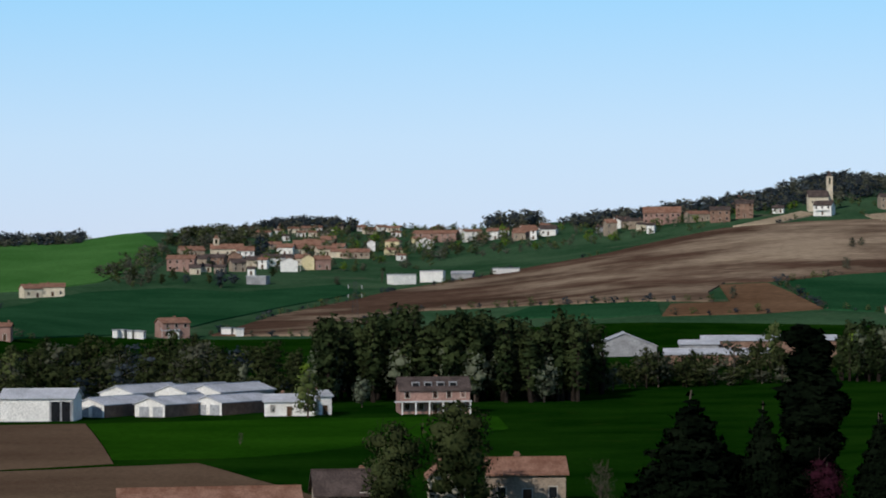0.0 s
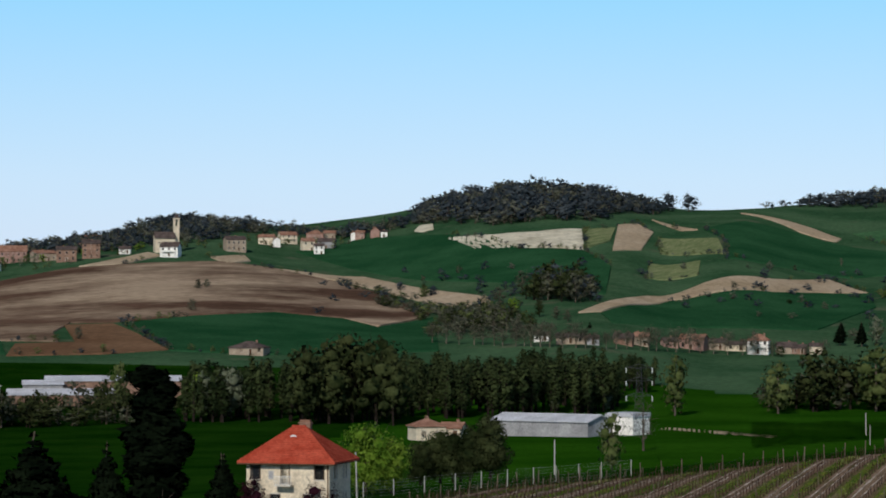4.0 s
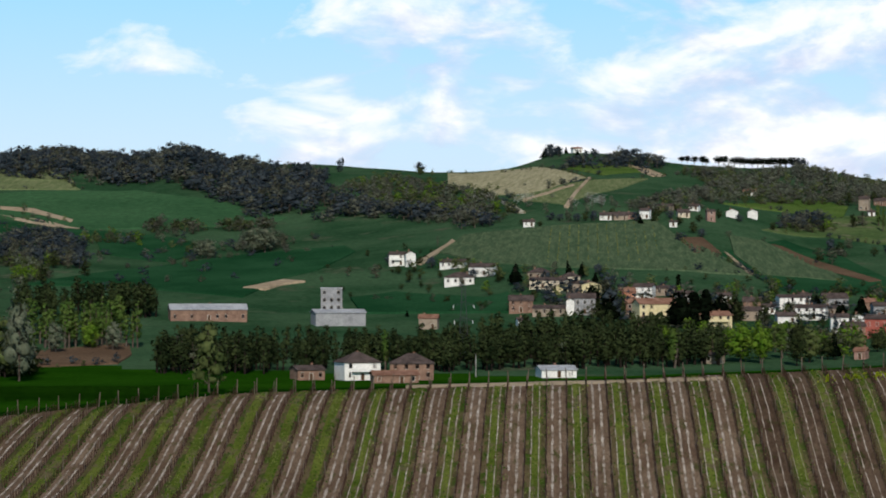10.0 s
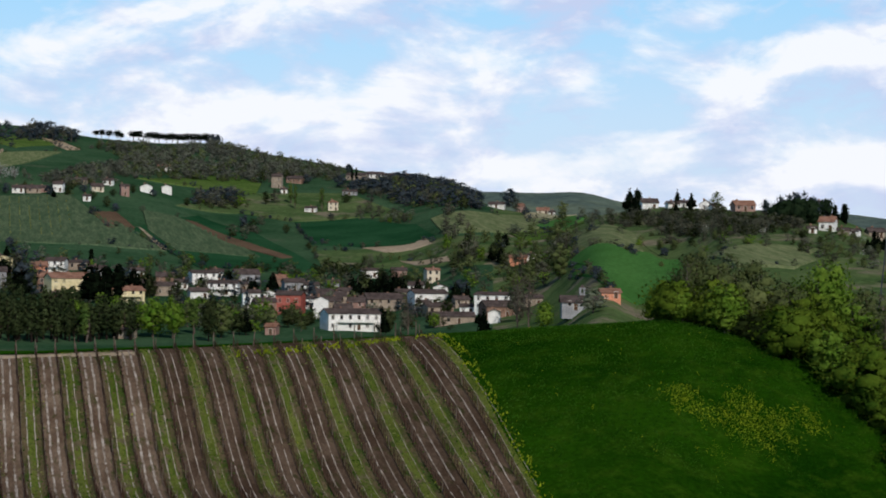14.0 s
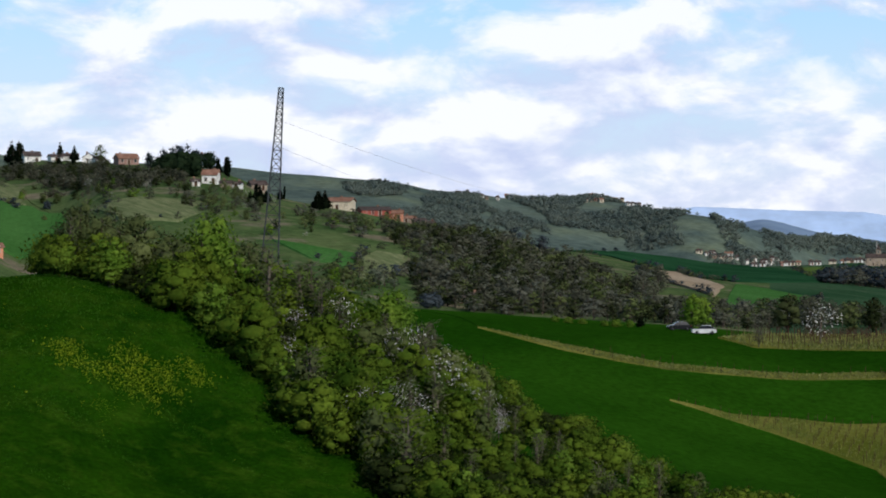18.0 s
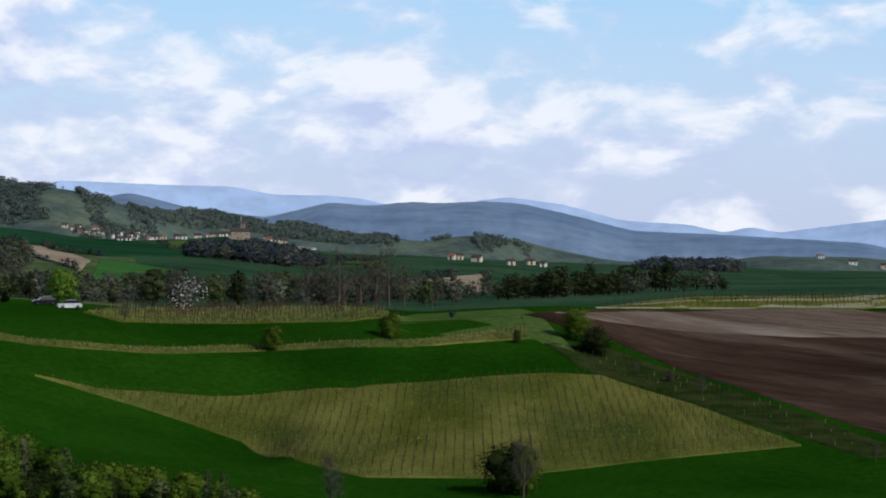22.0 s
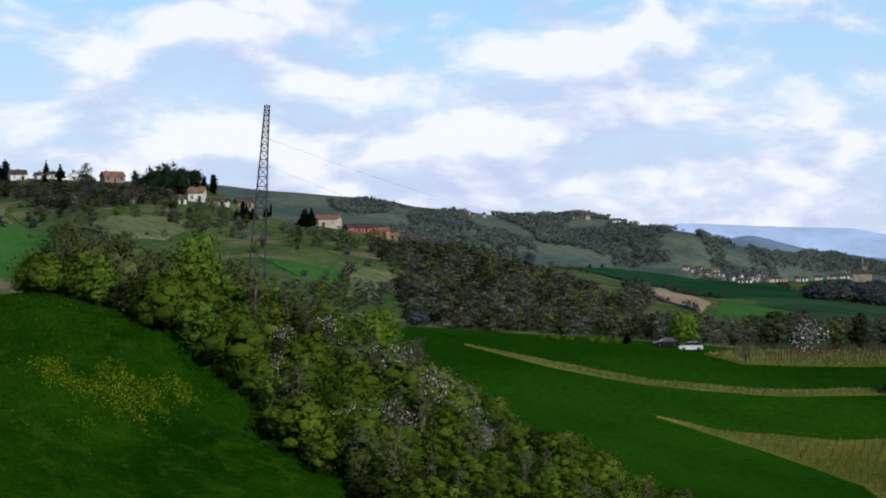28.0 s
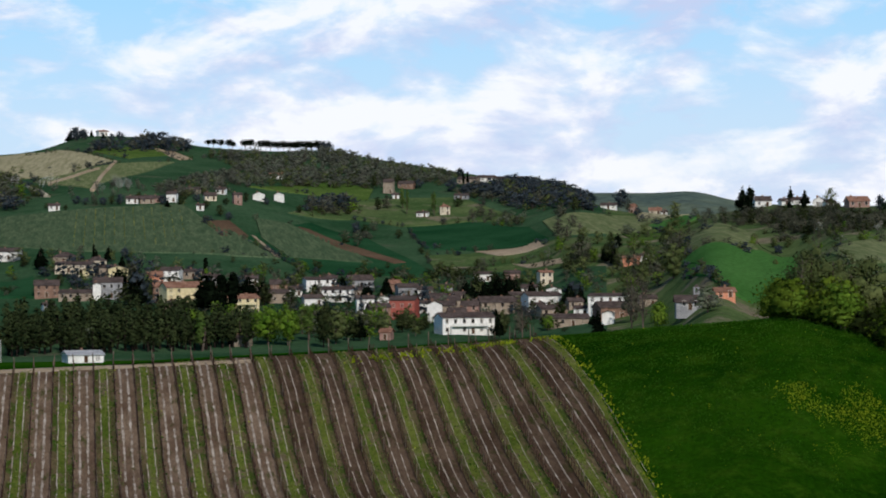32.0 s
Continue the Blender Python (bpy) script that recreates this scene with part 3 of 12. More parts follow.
def drape(outline, lift, step=0.12, reach=14.0):
    """A sheet over the land inside an outline of (bearing, dist): slabs between bearings, cut along the distance."""
    pts = [(float(a), float(d)) for a, d in outline]
    n = len(pts)
    cuts = sorted({round(p[0], 4) for p in pts})
    cols = []
    for a, b in zip(cuts[:-1], cuts[1:]):
        k = max(1, int(math.ceil((b - a) / step)))
        cols += [a + (b - a) * q / k for q in range(k)]
    cols.append(cuts[-1])
    slabs = []
    for a, b in zip(cols[:-1], cols[1:]):
        if b - a < 1e-6:
            continue
        mid = (a + b) / 2
        cross = []
        for q in range(n):
            (a0, d0), (a1, d1) = pts[q], pts[(q + 1) % n]
            if (a0 - mid) * (a1 - mid) < 0:
                cross.append(tuple(d0 + (d1 - d0) * (x - a0) / (a1 - a0) for x in (mid, a, b)))
        cross.sort()
        slabs += [(a, b, lo, hi) for lo, hi in zip(cross[0::2], cross[1::2])]
    k = int(min(40, max(2, max(hi[0] - lo[0] for _, _, lo, hi in slabs) / reach)))
    index, vb, vd, down, tris = {}, [], [], [], []

    def vert(b, d, low=0):
        key = (round(b, 4), round(d, 2), low)
        if key not in index:
            index[key] = len(vb)
            vb.append(b)
            vd.append(d)
            down.append(low)
        return index[key]

    for a, b, lo, hi in slabs:
        ring = [(vert(a, lo[1] + (hi[1] - lo[1]) * q / k), vert(b, lo[2] + (hi[2] - lo[2]) * q / k)) for q in range(k + 1)]
        # the crop's edge goes down to the soil
        edge = [(vert(a, lo[1], 1), vert(b, lo[2], 1)), (vert(a, lo[1], 2), vert(b, lo[2], 2))]
        for (p0, p1), (q0, q1) in [*zip(ring[:-1], ring[1:]), edge]:
            for t in ((p0, q0, p1), (q0, q1, p1)):
                if len(set(t)) == 3:
                    tris.append(t)
    vb, vd, down = np.array(vb), np.array(vd), np.array(down)
    vd = vd - 1.3 * (down == 1)
    z = polar_land(vb, vd) + lift + vd * 0.00025 - (down == 1) * (lift + vd * 0.0006)
    return np.stack([vd * np.sin(np.radians(vb)), vd * np.cos(np.radians(vb)), z], -1), np.array(tris)


FIELD_LABELS = {
    "wheat_field": "dense green young wheat on a gentle slope",
    "ploughed_field": "bare brown ploughed soil with paler dry and sunlit-toned patches",
    "bare_field": "pale dry tilled soil beside green crops",
    "meadow": "bright green grass meadow on the slope",
    "vineyard_plot": "olive green vineyard plot with fine rows",
    "farm_track": "pale dusty farm track between fields",
}


def field(name, material, *outline, lift=0.05):
    verts, tris = drape(outline, lift)
    ob = new(name, tri_mesh(name, verts, tris, [MATS[material]], smooth=True))
    return tagged(ob, FIELD_LABELS[name], name.replace("_", " "), group=name + "s", kind="structure")


field("farm_track", "bare", (34.43, 311), (35.54, 309), (36.65, 304), (37.77, 300), (38.73, 298), (39.7, 296), (40.66, 296), (41.63, 295), (41.63, 293), (40.66, 294), (39.7, 295), (38.73, 295), (37.77, 296), (36.65, 297), (35.54, 299), (34.43, 299))
field("meadow", "hill_grass", (52.65, 1060), (53.73, 1050), (54.82, 1036), (55.94, 990), (57.05, 968), (58.17, 1030), (59.2, 1010), (60.23, 1010), (61.26, 968), (62.23, 974), (63.19, 986), (64.22, 854), (62.55, 752), (61.65, 756), (60.75, 764), (59.72, 770), (58.69, 776), (57.66, 796), (56.63, 814), (55.6, 814), (54.57, 860), (53.29, 956))
field("meadow", "hill_grass", (45.87, 1192), (46.9, 1196), (47.93, 1172), (48.96, 1102), (50.18, 1084), (51.39, 1018), (51.52, 1112), (50.24, 1232), (48.96, 1242), (47.8, 1306), (46.64, 1282), (45.61, 1280))
field("meadow", "hill_grass", (42.52, 1438), (43.42, 1520), (44.32, 1560), (45.35, 1568), (46.38, 1572), (47.93, 1438), (46.64, 1454), (45.09, 1436), (44.06, 1464))
field("bare_field", "sunlit_soil", (14.18, 1638), (14.3, 1670), (14.59, 1656), (14.61, 1624), (14.37, 1620), lift=0.3)
field("wheat_field", "wheat_light", (-10.75, 1640), (-9.75, 1640), (-8.75, 1640), (-7.77, 1700), (-6.78, 1610), (-6.32, 1456), (-6.72, 1354), (-7.74, 1248), (-9.25, 1210), (-10.75, 1194), lift=0.3)
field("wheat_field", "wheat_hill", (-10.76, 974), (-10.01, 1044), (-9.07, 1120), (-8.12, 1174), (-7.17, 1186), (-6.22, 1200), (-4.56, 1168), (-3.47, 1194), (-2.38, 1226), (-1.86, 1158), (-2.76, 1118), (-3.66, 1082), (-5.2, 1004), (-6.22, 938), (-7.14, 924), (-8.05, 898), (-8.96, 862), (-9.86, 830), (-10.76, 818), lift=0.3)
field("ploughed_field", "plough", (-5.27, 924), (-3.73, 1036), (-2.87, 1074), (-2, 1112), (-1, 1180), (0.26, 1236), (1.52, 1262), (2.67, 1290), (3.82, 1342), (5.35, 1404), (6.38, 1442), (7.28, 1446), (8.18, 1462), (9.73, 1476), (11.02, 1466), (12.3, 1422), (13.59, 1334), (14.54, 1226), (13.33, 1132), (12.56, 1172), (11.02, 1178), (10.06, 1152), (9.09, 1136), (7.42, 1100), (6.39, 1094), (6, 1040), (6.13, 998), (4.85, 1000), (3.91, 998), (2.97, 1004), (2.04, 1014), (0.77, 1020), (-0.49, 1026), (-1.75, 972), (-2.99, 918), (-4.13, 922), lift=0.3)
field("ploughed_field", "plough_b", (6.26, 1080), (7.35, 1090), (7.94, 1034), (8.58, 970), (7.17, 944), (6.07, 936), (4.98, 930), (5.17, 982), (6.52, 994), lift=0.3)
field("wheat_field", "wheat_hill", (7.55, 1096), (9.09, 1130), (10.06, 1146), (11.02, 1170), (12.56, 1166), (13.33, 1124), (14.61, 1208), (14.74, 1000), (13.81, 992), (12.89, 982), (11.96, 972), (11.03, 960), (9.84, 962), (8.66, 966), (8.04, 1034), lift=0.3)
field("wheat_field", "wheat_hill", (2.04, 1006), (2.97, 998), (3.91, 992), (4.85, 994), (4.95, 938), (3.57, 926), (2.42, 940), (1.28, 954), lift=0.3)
field("bare_field", "bare", (6.58, 1452), (8.12, 1534), (8.44, 1514), (7.48, 1454), lift=0.3)
field("bare_field", "bare", (9.54, 1504), (10.31, 1534), (10.44, 1498), (9.92, 1464), lift=0.3)
field("bare_field", "bare", (10.44, 1466), (11.73, 1464), (13.02, 1452), (14.3, 1368), (15.84, 1268), (15.97, 1220), (15.07, 1246), (13.79, 1340), (12.5, 1424), (11.47, 1448), lift=0.3)
field("meadow", "wheat_hill", (11.47, 1592), (13.02, 1666), (13.98, 1618), (14.95, 1578), (16.61, 1464), (18.14, 1446), (18.65, 1390), (18.52, 1254), (17.57, 1276), (16.61, 1316), (15.46, 1360), (14.3, 1408), (12.76, 1502), lift=0.3)
field("bare_field", "sunlit_soil", (14.86, 1564), (16, 1534), (16.99, 1528), (17.99, 1544), (18.05, 1456), (16.9, 1464), (15.62, 1486), lift=0.3)
field("vineyard_plot", "olive", (18.05, 1544), (18.76, 1576), (18.63, 1504), (18.11, 1462), lift=0.3)
field("bare_field", "bare", (18.82, 1592), (19.27, 1614), (19.62, 1588), (19.33, 1486), (18.69, 1460), lift=0.3)
field("bare_field", "bare", (19.59, 1654), (20.62, 1600), (20.24, 1602), lift=0.3)
field("vineyard_plot", "olive", (19.72, 1562), (21.07, 1544), (21.24, 1460), (19.78, 1490), lift=0.3)
field("vineyard_plot", "olive", (19.53, 1430), (20.68, 1436), (20.62, 1376), (19.46, 1372), lift=0.3)
field("wheat_field", "wheat_hill", (20.75, 1598), (21.66, 1658), (22.94, 1648), (23.84, 1634), (25.26, 1600), (26.99, 1548), (26.92, 1472), (25.77, 1466), (24.61, 1468), (24.1, 1448), (23.15, 1464), (22.21, 1442), (21.27, 1436), (21.2, 1544), lift=0.3)
field("bare_field", "bare", (17.91, 1148), (19.46, 1286), (20.75, 1336), (22.29, 1370), (23.52, 1430), (24.42, 1372), (23.35, 1354), (22.29, 1318), (21.26, 1294), (19.97, 1282), (18.43, 1156), lift=0.3)
field("wheat_field", "wheat_hill", (18.43, 1148), (19.97, 1274), (21.26, 1288), (22.31, 1312), (23.37, 1348), (24.42, 1366), (24.61, 1296), (23.32, 1174), (22.35, 1162), (21.39, 1150), (20.42, 1148), (19.45, 1126), (18.68, 1108), lift=0.3)
field("meadow", "meadow_dark", (24.1, 1700), (25, 1722), (25.9, 1740), (27.12, 1760), (28.33, 1764), (29.35, 1704), (30.36, 1672), (31.74, 1590), (30.98, 1558), (30.04, 1554), (29.09, 1558), (28.14, 1570), (27.18, 1564), (26.22, 1590), (25.26, 1618), lift=0.3)
field("vineyard_plot", "olive", (24.88, 1806), (25.78, 1808), (26.67, 1814), (27.06, 1768), (26.16, 1756), (25.26, 1750), lift=0.3)
field("farm_track", "bare", (21.59, 1734), (22.04, 1724), (23.2, 1698), (23.84, 1666), (23.72, 1650), (22.94, 1660), lift=0.3)
field("farm_track", "bare", (25.13, 1630), (26.03, 1610), (27.05, 1568), (26.99, 1554), (25.9, 1594), lift=0.3)
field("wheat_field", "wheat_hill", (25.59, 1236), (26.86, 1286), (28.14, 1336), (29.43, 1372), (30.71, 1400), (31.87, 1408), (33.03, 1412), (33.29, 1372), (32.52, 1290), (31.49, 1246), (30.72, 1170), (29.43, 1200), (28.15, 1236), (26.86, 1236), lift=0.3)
field("wheat_field", "wheat", (-8.07, 538), (-7.13, 540), (-6.19, 542), (-5.25, 544), (-4.3, 546), (-3.35, 548), (-2.39, 550), (-1.49, 550), (-0.59, 552), (0.31, 554), (1.21, 554), (1.46, 504), (0.18, 484), (-1.11, 468), (-2.01, 450), (-2.91, 436), (-3.94, 426), (-4.96, 420), (-6.24, 420), (-7.51, 420))
field("ploughed_field", "soil", (-10.76, 540), (-9.89, 538), (-9.02, 538), (-8.13, 538), (-7.51, 410), (-8.77, 404), (-10.02, 400), (-10.77, 398))
field("ploughed_field", "soil", (-10.77, 392), (-9.75, 394), (-8.72, 396), (-7.68, 400), (-6.65, 402), (-5.6, 406), (-4.33, 368), (-2.92, 334), (-3.95, 326), (-4.97, 318), (-5.95, 320), (-6.92, 322), (-7.89, 322), (-8.86, 324), (-9.82, 326), (-10.77, 326))
field("wheat_field", "wheat", (19.57, 732), (20.67, 758), (21.76, 784), (22.79, 786), (23.82, 790), (24.85, 792), (25.88, 796), (26.84, 800), (27.79, 804), (28.75, 810), (29.7, 814), (30.75, 808), (31.81, 802), (32.45, 728), (31.8, 686), (30.83, 656), (29.84, 630), (28.85, 606), (27.86, 584), (26.87, 562), (25.87, 544), (24.89, 528), (23.9, 512), (22.91, 498), (21.93, 486), (20.94, 472), (19.95, 450), (19.7, 526))
field("wheat_field", "wheat", (21.82, 838), (22.75, 838), (23.7, 840), (24.65, 842), (25.6, 844), (26.56, 840), (27.52, 836), (28.48, 832), (29.44, 830), (30.51, 802), (31.59, 758), (32.66, 714), (31.7, 674), (30.73, 640), (29.7, 638), (28.67, 638), (27.65, 636), (26.63, 636), (25.61, 636), (24.65, 616), (23.71, 596), (22.76, 578), (21.82, 562))
field("ploughed_field", "soil", (25.92, 908), (27.03, 928), (28.15, 948), (28.22, 902), (27.9, 866), (26.94, 858), (25.98, 850), lift=0.3)
field("farm_track", "bare", (19.7, 670), (19.96, 680), (21.18, 654), (22.4, 628), (22.27, 616), (20.99, 640))
field("wheat_field", "wheat", (34.68, 312), (35.62, 312), (36.56, 312), (37.51, 312), (38.45, 312), (39.4, 312), (40.34, 312), (41.37, 310), (42.4, 310), (43.42, 310), (44.45, 310), (45.46, 310), (46.39, 310), (47.32, 310), (48.24, 310), (48.24, 310), (47.32, 310), (46.39, 310), (45.46, 310), (44.45, 310), (43.42, 310), (42.4, 310), (41.37, 310), (40.34, 310), (39.4, 310), (38.45, 310), (37.51, 310), (36.56, 312), (35.62, 312))
field("vineyard_plot", "vines_far", (35.77, 1388), (36.77, 1384), (37.77, 1384), (38.93, 1384), (40.09, 1400), (40.6, 1332), (41.63, 1270), (42.47, 1216), (41.41, 1204), (40.34, 1208), (39.06, 1208), (37.77, 1216), (36.87, 1240), (35.96, 1268), (35.19, 1322), lift=0.3)
field("ploughed_field", "soil", (40.6, 1326), (41.18, 1334), (41.63, 1278), (40.99, 1270), lift=0.3)
field("meadow", "meadow", (41.63, 1546), (42.92, 1626), (44.45, 1614), (44.32, 1554), (42.92, 1564), lift=0.3)
field("wheat_field", "wheat_hill", (41.49, 1268), (43.03, 1416), (44.32, 1368), (45.36, 1246), (45.87, 1166), (44.93, 1172), (43.98, 1178), (43.04, 1170), lift=0.3)
field("wheat_field", "wheat_hill", (45.22, 1432), (46.64, 1448), (47.99, 1390), (48.44, 1288), (46.77, 1300), (45.61, 1320), lift=0.3)
field("bare_field", "bare", (46.77, 1292), (48.19, 1302), (48.34, 1252), (47.29, 1260), lift=0.3)
field("bare_field", "bare", (47.61, 1214), (48.7, 1150), (48.77, 1130), (48, 1172), lift=0.3)
field("vineyard_plot", "olive", (48.31, 1394), (49.72, 1412), (50.81, 1406), (51.9, 1216), (51, 1294), (50.11, 1266), (48.7, 1258), lift=0.3)
field("meadow", "meadow", (50.11, 1258), (51.07, 1274), (52.02, 1158), (51.26, 1200), (50.37, 1224), lift=0.3)
field("vineyard_plot", "olive", (51.64, 1082), (52.53, 1036), (53.17, 950), (52.03, 888), (51.58, 988), lift=0.3)
field("wheat_field", "wheat_light", (51.58, 948), (53.29, 942), (53.93, 894), (53.68, 842), (52.41, 792), (51.52, 918), lift=0.3)
field("vineyard_plot", "olive_dry", (35.39, 1856), (36.52, 1890), (37.65, 1756), (38.54, 1676), (37.53, 1588), (36.27, 1608), (35.39, 1674), lift=0.3)
field("vineyard_plot", "olive", (36.77, 1572), (37.72, 1596), (38.67, 1658), (39.94, 1700), (39.05, 1576), (38.04, 1500), lift=0.3)
field("bare_field", "bare", (39.3, 1798), (39.94, 1788), (40.35, 1752), (40.07, 1732), lift=0.3)
field("meadow", "meadow", (38.03, 1744), (39.17, 1804), (39.94, 1766), (38.92, 1700), lift=0.3)
field("wheat_field", "wheat_light", (58.69, 772), (59.72, 766), (60.75, 760), (60.5, 728), (59.6, 740), lift=0.3)
field("vineyard_plot", "olive", (60.82, 762), (61.78, 772), (61.66, 734), (60.63, 724), lift=0.3)
field("vineyard_plot", "olive", (54.83, 866), (55.85, 888), (57.14, 880), (56.63, 834), (55.73, 836), lift=0.3)
field("wheat_field", "wheat_hill", (65.38, 1300), (66.67, 1500), (67.96, 1620), (69.24, 1620), (70.53, 1532), (71.55, 1248), (70.4, 1150), (69.24, 1064), (68.34, 1154), (67.44, 1154), (66.41, 1262), lift=0.3)
field("bare_field", "bare", (62.43, 1080), (63.58, 1100), (65.25, 1252), (65.12, 1100), (64.09, 1060), lift=0.3)
field("bare_field", "bare", (67.05, 1126), (67.96, 1162), (68.98, 978), (68.73, 930), (67.18, 1020), lift=0.3)
field("wheat_field", "wheat_light", (69.24, 1018), (70.2, 988), (71.16, 966), (70.52, 778), (68.98, 822), lift=0.3)
field("meadow", "meadow", (70.53, 1532), (71.81, 1860), (71.87, 1450), (70.91, 1378), lift=0.3)
field("meadow", "meadow", (74.6, 1540), (75.73, 1288), (75.61, 1206), (74.73, 1402), lift=0.3)
field("farm_track", "bare", (37.1, 1554), (37.68, 1578), (38.26, 1620), (38.27, 1608), (37.68, 1564), (37.11, 1544), lift=0.6)
field("farm_track", "bare", (38.6, 1676), (38.66, 1672), (38.14, 1480), (38.04, 1484), lift=0.6)
field("bare_field", "sunlit_soil", (36.58, 1562), (36.84, 1540), (37.16, 1478), (36.97, 1484), lift=0.6)
field("farm_track", "bare", (34.65, 1284), (35.36, 1350), (35.49, 1370), (35.56, 1358), (34.78, 1276), lift=0.6)
field("farm_track", "bare", (41.67, 1286), (41.75, 1284), (42.34, 1216), (42.23, 1214), lift=0.6)
field("farm_track", "soil", (42.73, 1372), (42.98, 1374), (44.18, 1310), (45.18, 1236), (44.93, 1230), (43.67, 1302), lift=0.6)
field("farm_track", "bare", (30.73, 1212), (31.63, 1244), (32.14, 1236), (31.63, 1226), (31.24, 1204), lift=0.6)
field("farm_track", "bare", (25.28, 1668), (26.03, 1658), (26.91, 1604), (26.85, 1594), (25.9, 1642), (25.28, 1654), lift=0.6)
field("vineyard_plot", "vines_far", (41.78, 1362), (42.54, 1376), (43.8, 1320), (44.43, 1234), (43.48, 1240), (42.54, 1222), (41.9, 1282), lift=0.6)
field("meadow", "meadow", (42.79, 1656), (43.55, 1652), (44.31, 1614), (44.37, 1576), (43.43, 1594), lift=0.6)
field("vineyard_plot", "olive", (25.27, 1896), (26.28, 1878), (26.91, 1808), (26.03, 1800), (25.27, 1806), lift=0.6)
field("wheat_field", "wheat_hill", (33.17, 1160), (34.2, 1180), (35.23, 1158), (36.26, 1134), (36.77, 1146), (36.9, 1080), (35.74, 1090), (34.58, 1100), (33.43, 1100), lift=0.6)
field("wheat_field", "wheat_hill", (25.28, 1572), (26.16, 1568), (27.04, 1562), (27.92, 1550), (28.81, 1522), (30.09, 1454), (29.07, 1380), (27.54, 1432), (27.42, 1510), (26.03, 1540), lift=0.6)
field("vineyard_plot", "olive", (51.6, 1124), (52.36, 1072), (53.18, 994), (52.99, 926), (51.6, 990), lift=0.6)
field("vineyard_plot", "olive", (54.77, 858), (55.54, 878), (56.56, 876), (57.08, 840), (56.57, 806), (55.29, 810), lift=0.6)
field("vineyard_plot", "olive_dry", (50.47, 1480), (51.73, 1340), (51.23, 1330), (50.47, 1372), lift=0.6)
field("wheat_field", "wheat_light", (50.72, 1306), (51.6, 1326), (51.85, 1216), (51.23, 1194), lift=0.6)
field("wheat_field", "wheat_light", (51.42, 996), (52.87, 936), (54.07, 912), (54.04, 856), (53, 800), (52.36, 796), lift=0.6)
field("bare_field", "bare", (62.49, 1080), (63.26, 1090), (64.03, 1170), (63.97, 1100), (63, 1090), lift=0.6)
field("bare_field", "bare", (64.48, 1180), (65.06, 1280), (64.93, 1098), (64.54, 1110), lift=0.6)
field("vineyard_plot", "olive", (60.69, 748), (61.07, 770), (61.72, 772), (61.46, 724), (60.69, 712), lift=0.6)
field("bare_field", "bare", (66.97, 1094), (67.61, 1062), (68.88, 940), (68.75, 888), (67.48, 998), lift=0.6)
field("bare_field", "bare", (75.91, 890), (76.94, 970), (77.97, 1122), (77.97, 820), (76.68, 746), lift=0.3)
field("wheat_field", "wheat", (61.93, 427), (63.57, 452), (64.47, 442), (65.37, 438), (66.53, 425), (67.69, 419), (69.23, 406), (70.2, 412), (71.16, 418), (72.12, 417), (73.07, 416), (74.21, 417), (75.33, 419), (76.46, 433), (77.48, 432), (78.1, 424), (76.45, 410), (75.48, 402), (74.49, 399), (73.5, 399), (72.51, 397), (71.51, 395), (70.51, 390), (69.57, 388), (68.63, 384), (67.69, 381), (66.53, 382), (65.37, 384), (64.37, 387), (63.38, 391))
field("wheat_field", "wheat", (62.03, 390), (63.38, 387), (64.37, 382), (65.37, 377), (66.53, 375), (67.69, 375), (68.63, 378), (69.57, 382), (70.51, 385), (71.51, 389), (72.51, 391), (73.5, 393), (74.49, 393), (75.47, 395), (76.45, 402), (77.33, 403), (78.21, 406), (79.08, 411), (80.06, 389), (78.59, 383), (77.52, 378), (76.45, 374), (75.53, 370), (74.6, 369), (73.67, 370), (72.73, 369), (71.79, 366), (70.51, 363), (69.23, 357), (67.68, 355), (66.52, 359), (65.37, 364), (64.25, 372), (63.14, 380))
field("meadow", "meadow", (75.52, 417), (76.42, 462), (77.58, 462), (78.73, 465), (79.52, 422), (80, 404), (78.73, 412), (77.45, 413), (76.16, 415))
field("ploughed_field", "plough_near", (78.79, 442), (80.46, 467), (81.42, 472), (82.37, 476), (83.32, 477), (84.27, 476), (85.22, 474), (86.24, 473), (87.25, 471), (88.27, 473), (89.27, 478), (90.27, 481), (90.28, 408), (90.3, 359), (90.31, 330), (89.05, 330), (87.79, 330), (86.73, 340), (85.66, 353), (84.59, 367), (83.5, 383), (82.4, 398), (80.85, 424), (79.82, 428))
# sun patch on the field's upper part, laid on as paler soil
field("ploughed_field", "plough_sunlit", (79.54, 448), (81.11, 466), (83.68, 478), (86.24, 476), (89.53, 434), (87.51, 432), (84.97, 434), (82.66, 442), (80.85, 446), lift=0.12)
field("vineyard_plot", "olive_dry", (80.46, 474), (81.56, 496), (82.65, 516), (83.68, 516), (84.7, 516), (85.73, 516), (86.74, 516), (87.76, 520), (88.39, 496), (87.44, 484), (86.49, 480), (85.49, 480), (84.49, 482), (83.49, 482), (82.48, 482), (81.47, 478))
field("wheat_field", "wheat", (88.26, 498), (89.77, 522), (90.27, 504), (90.27, 490), (88.77, 484))

# ---- trees ----


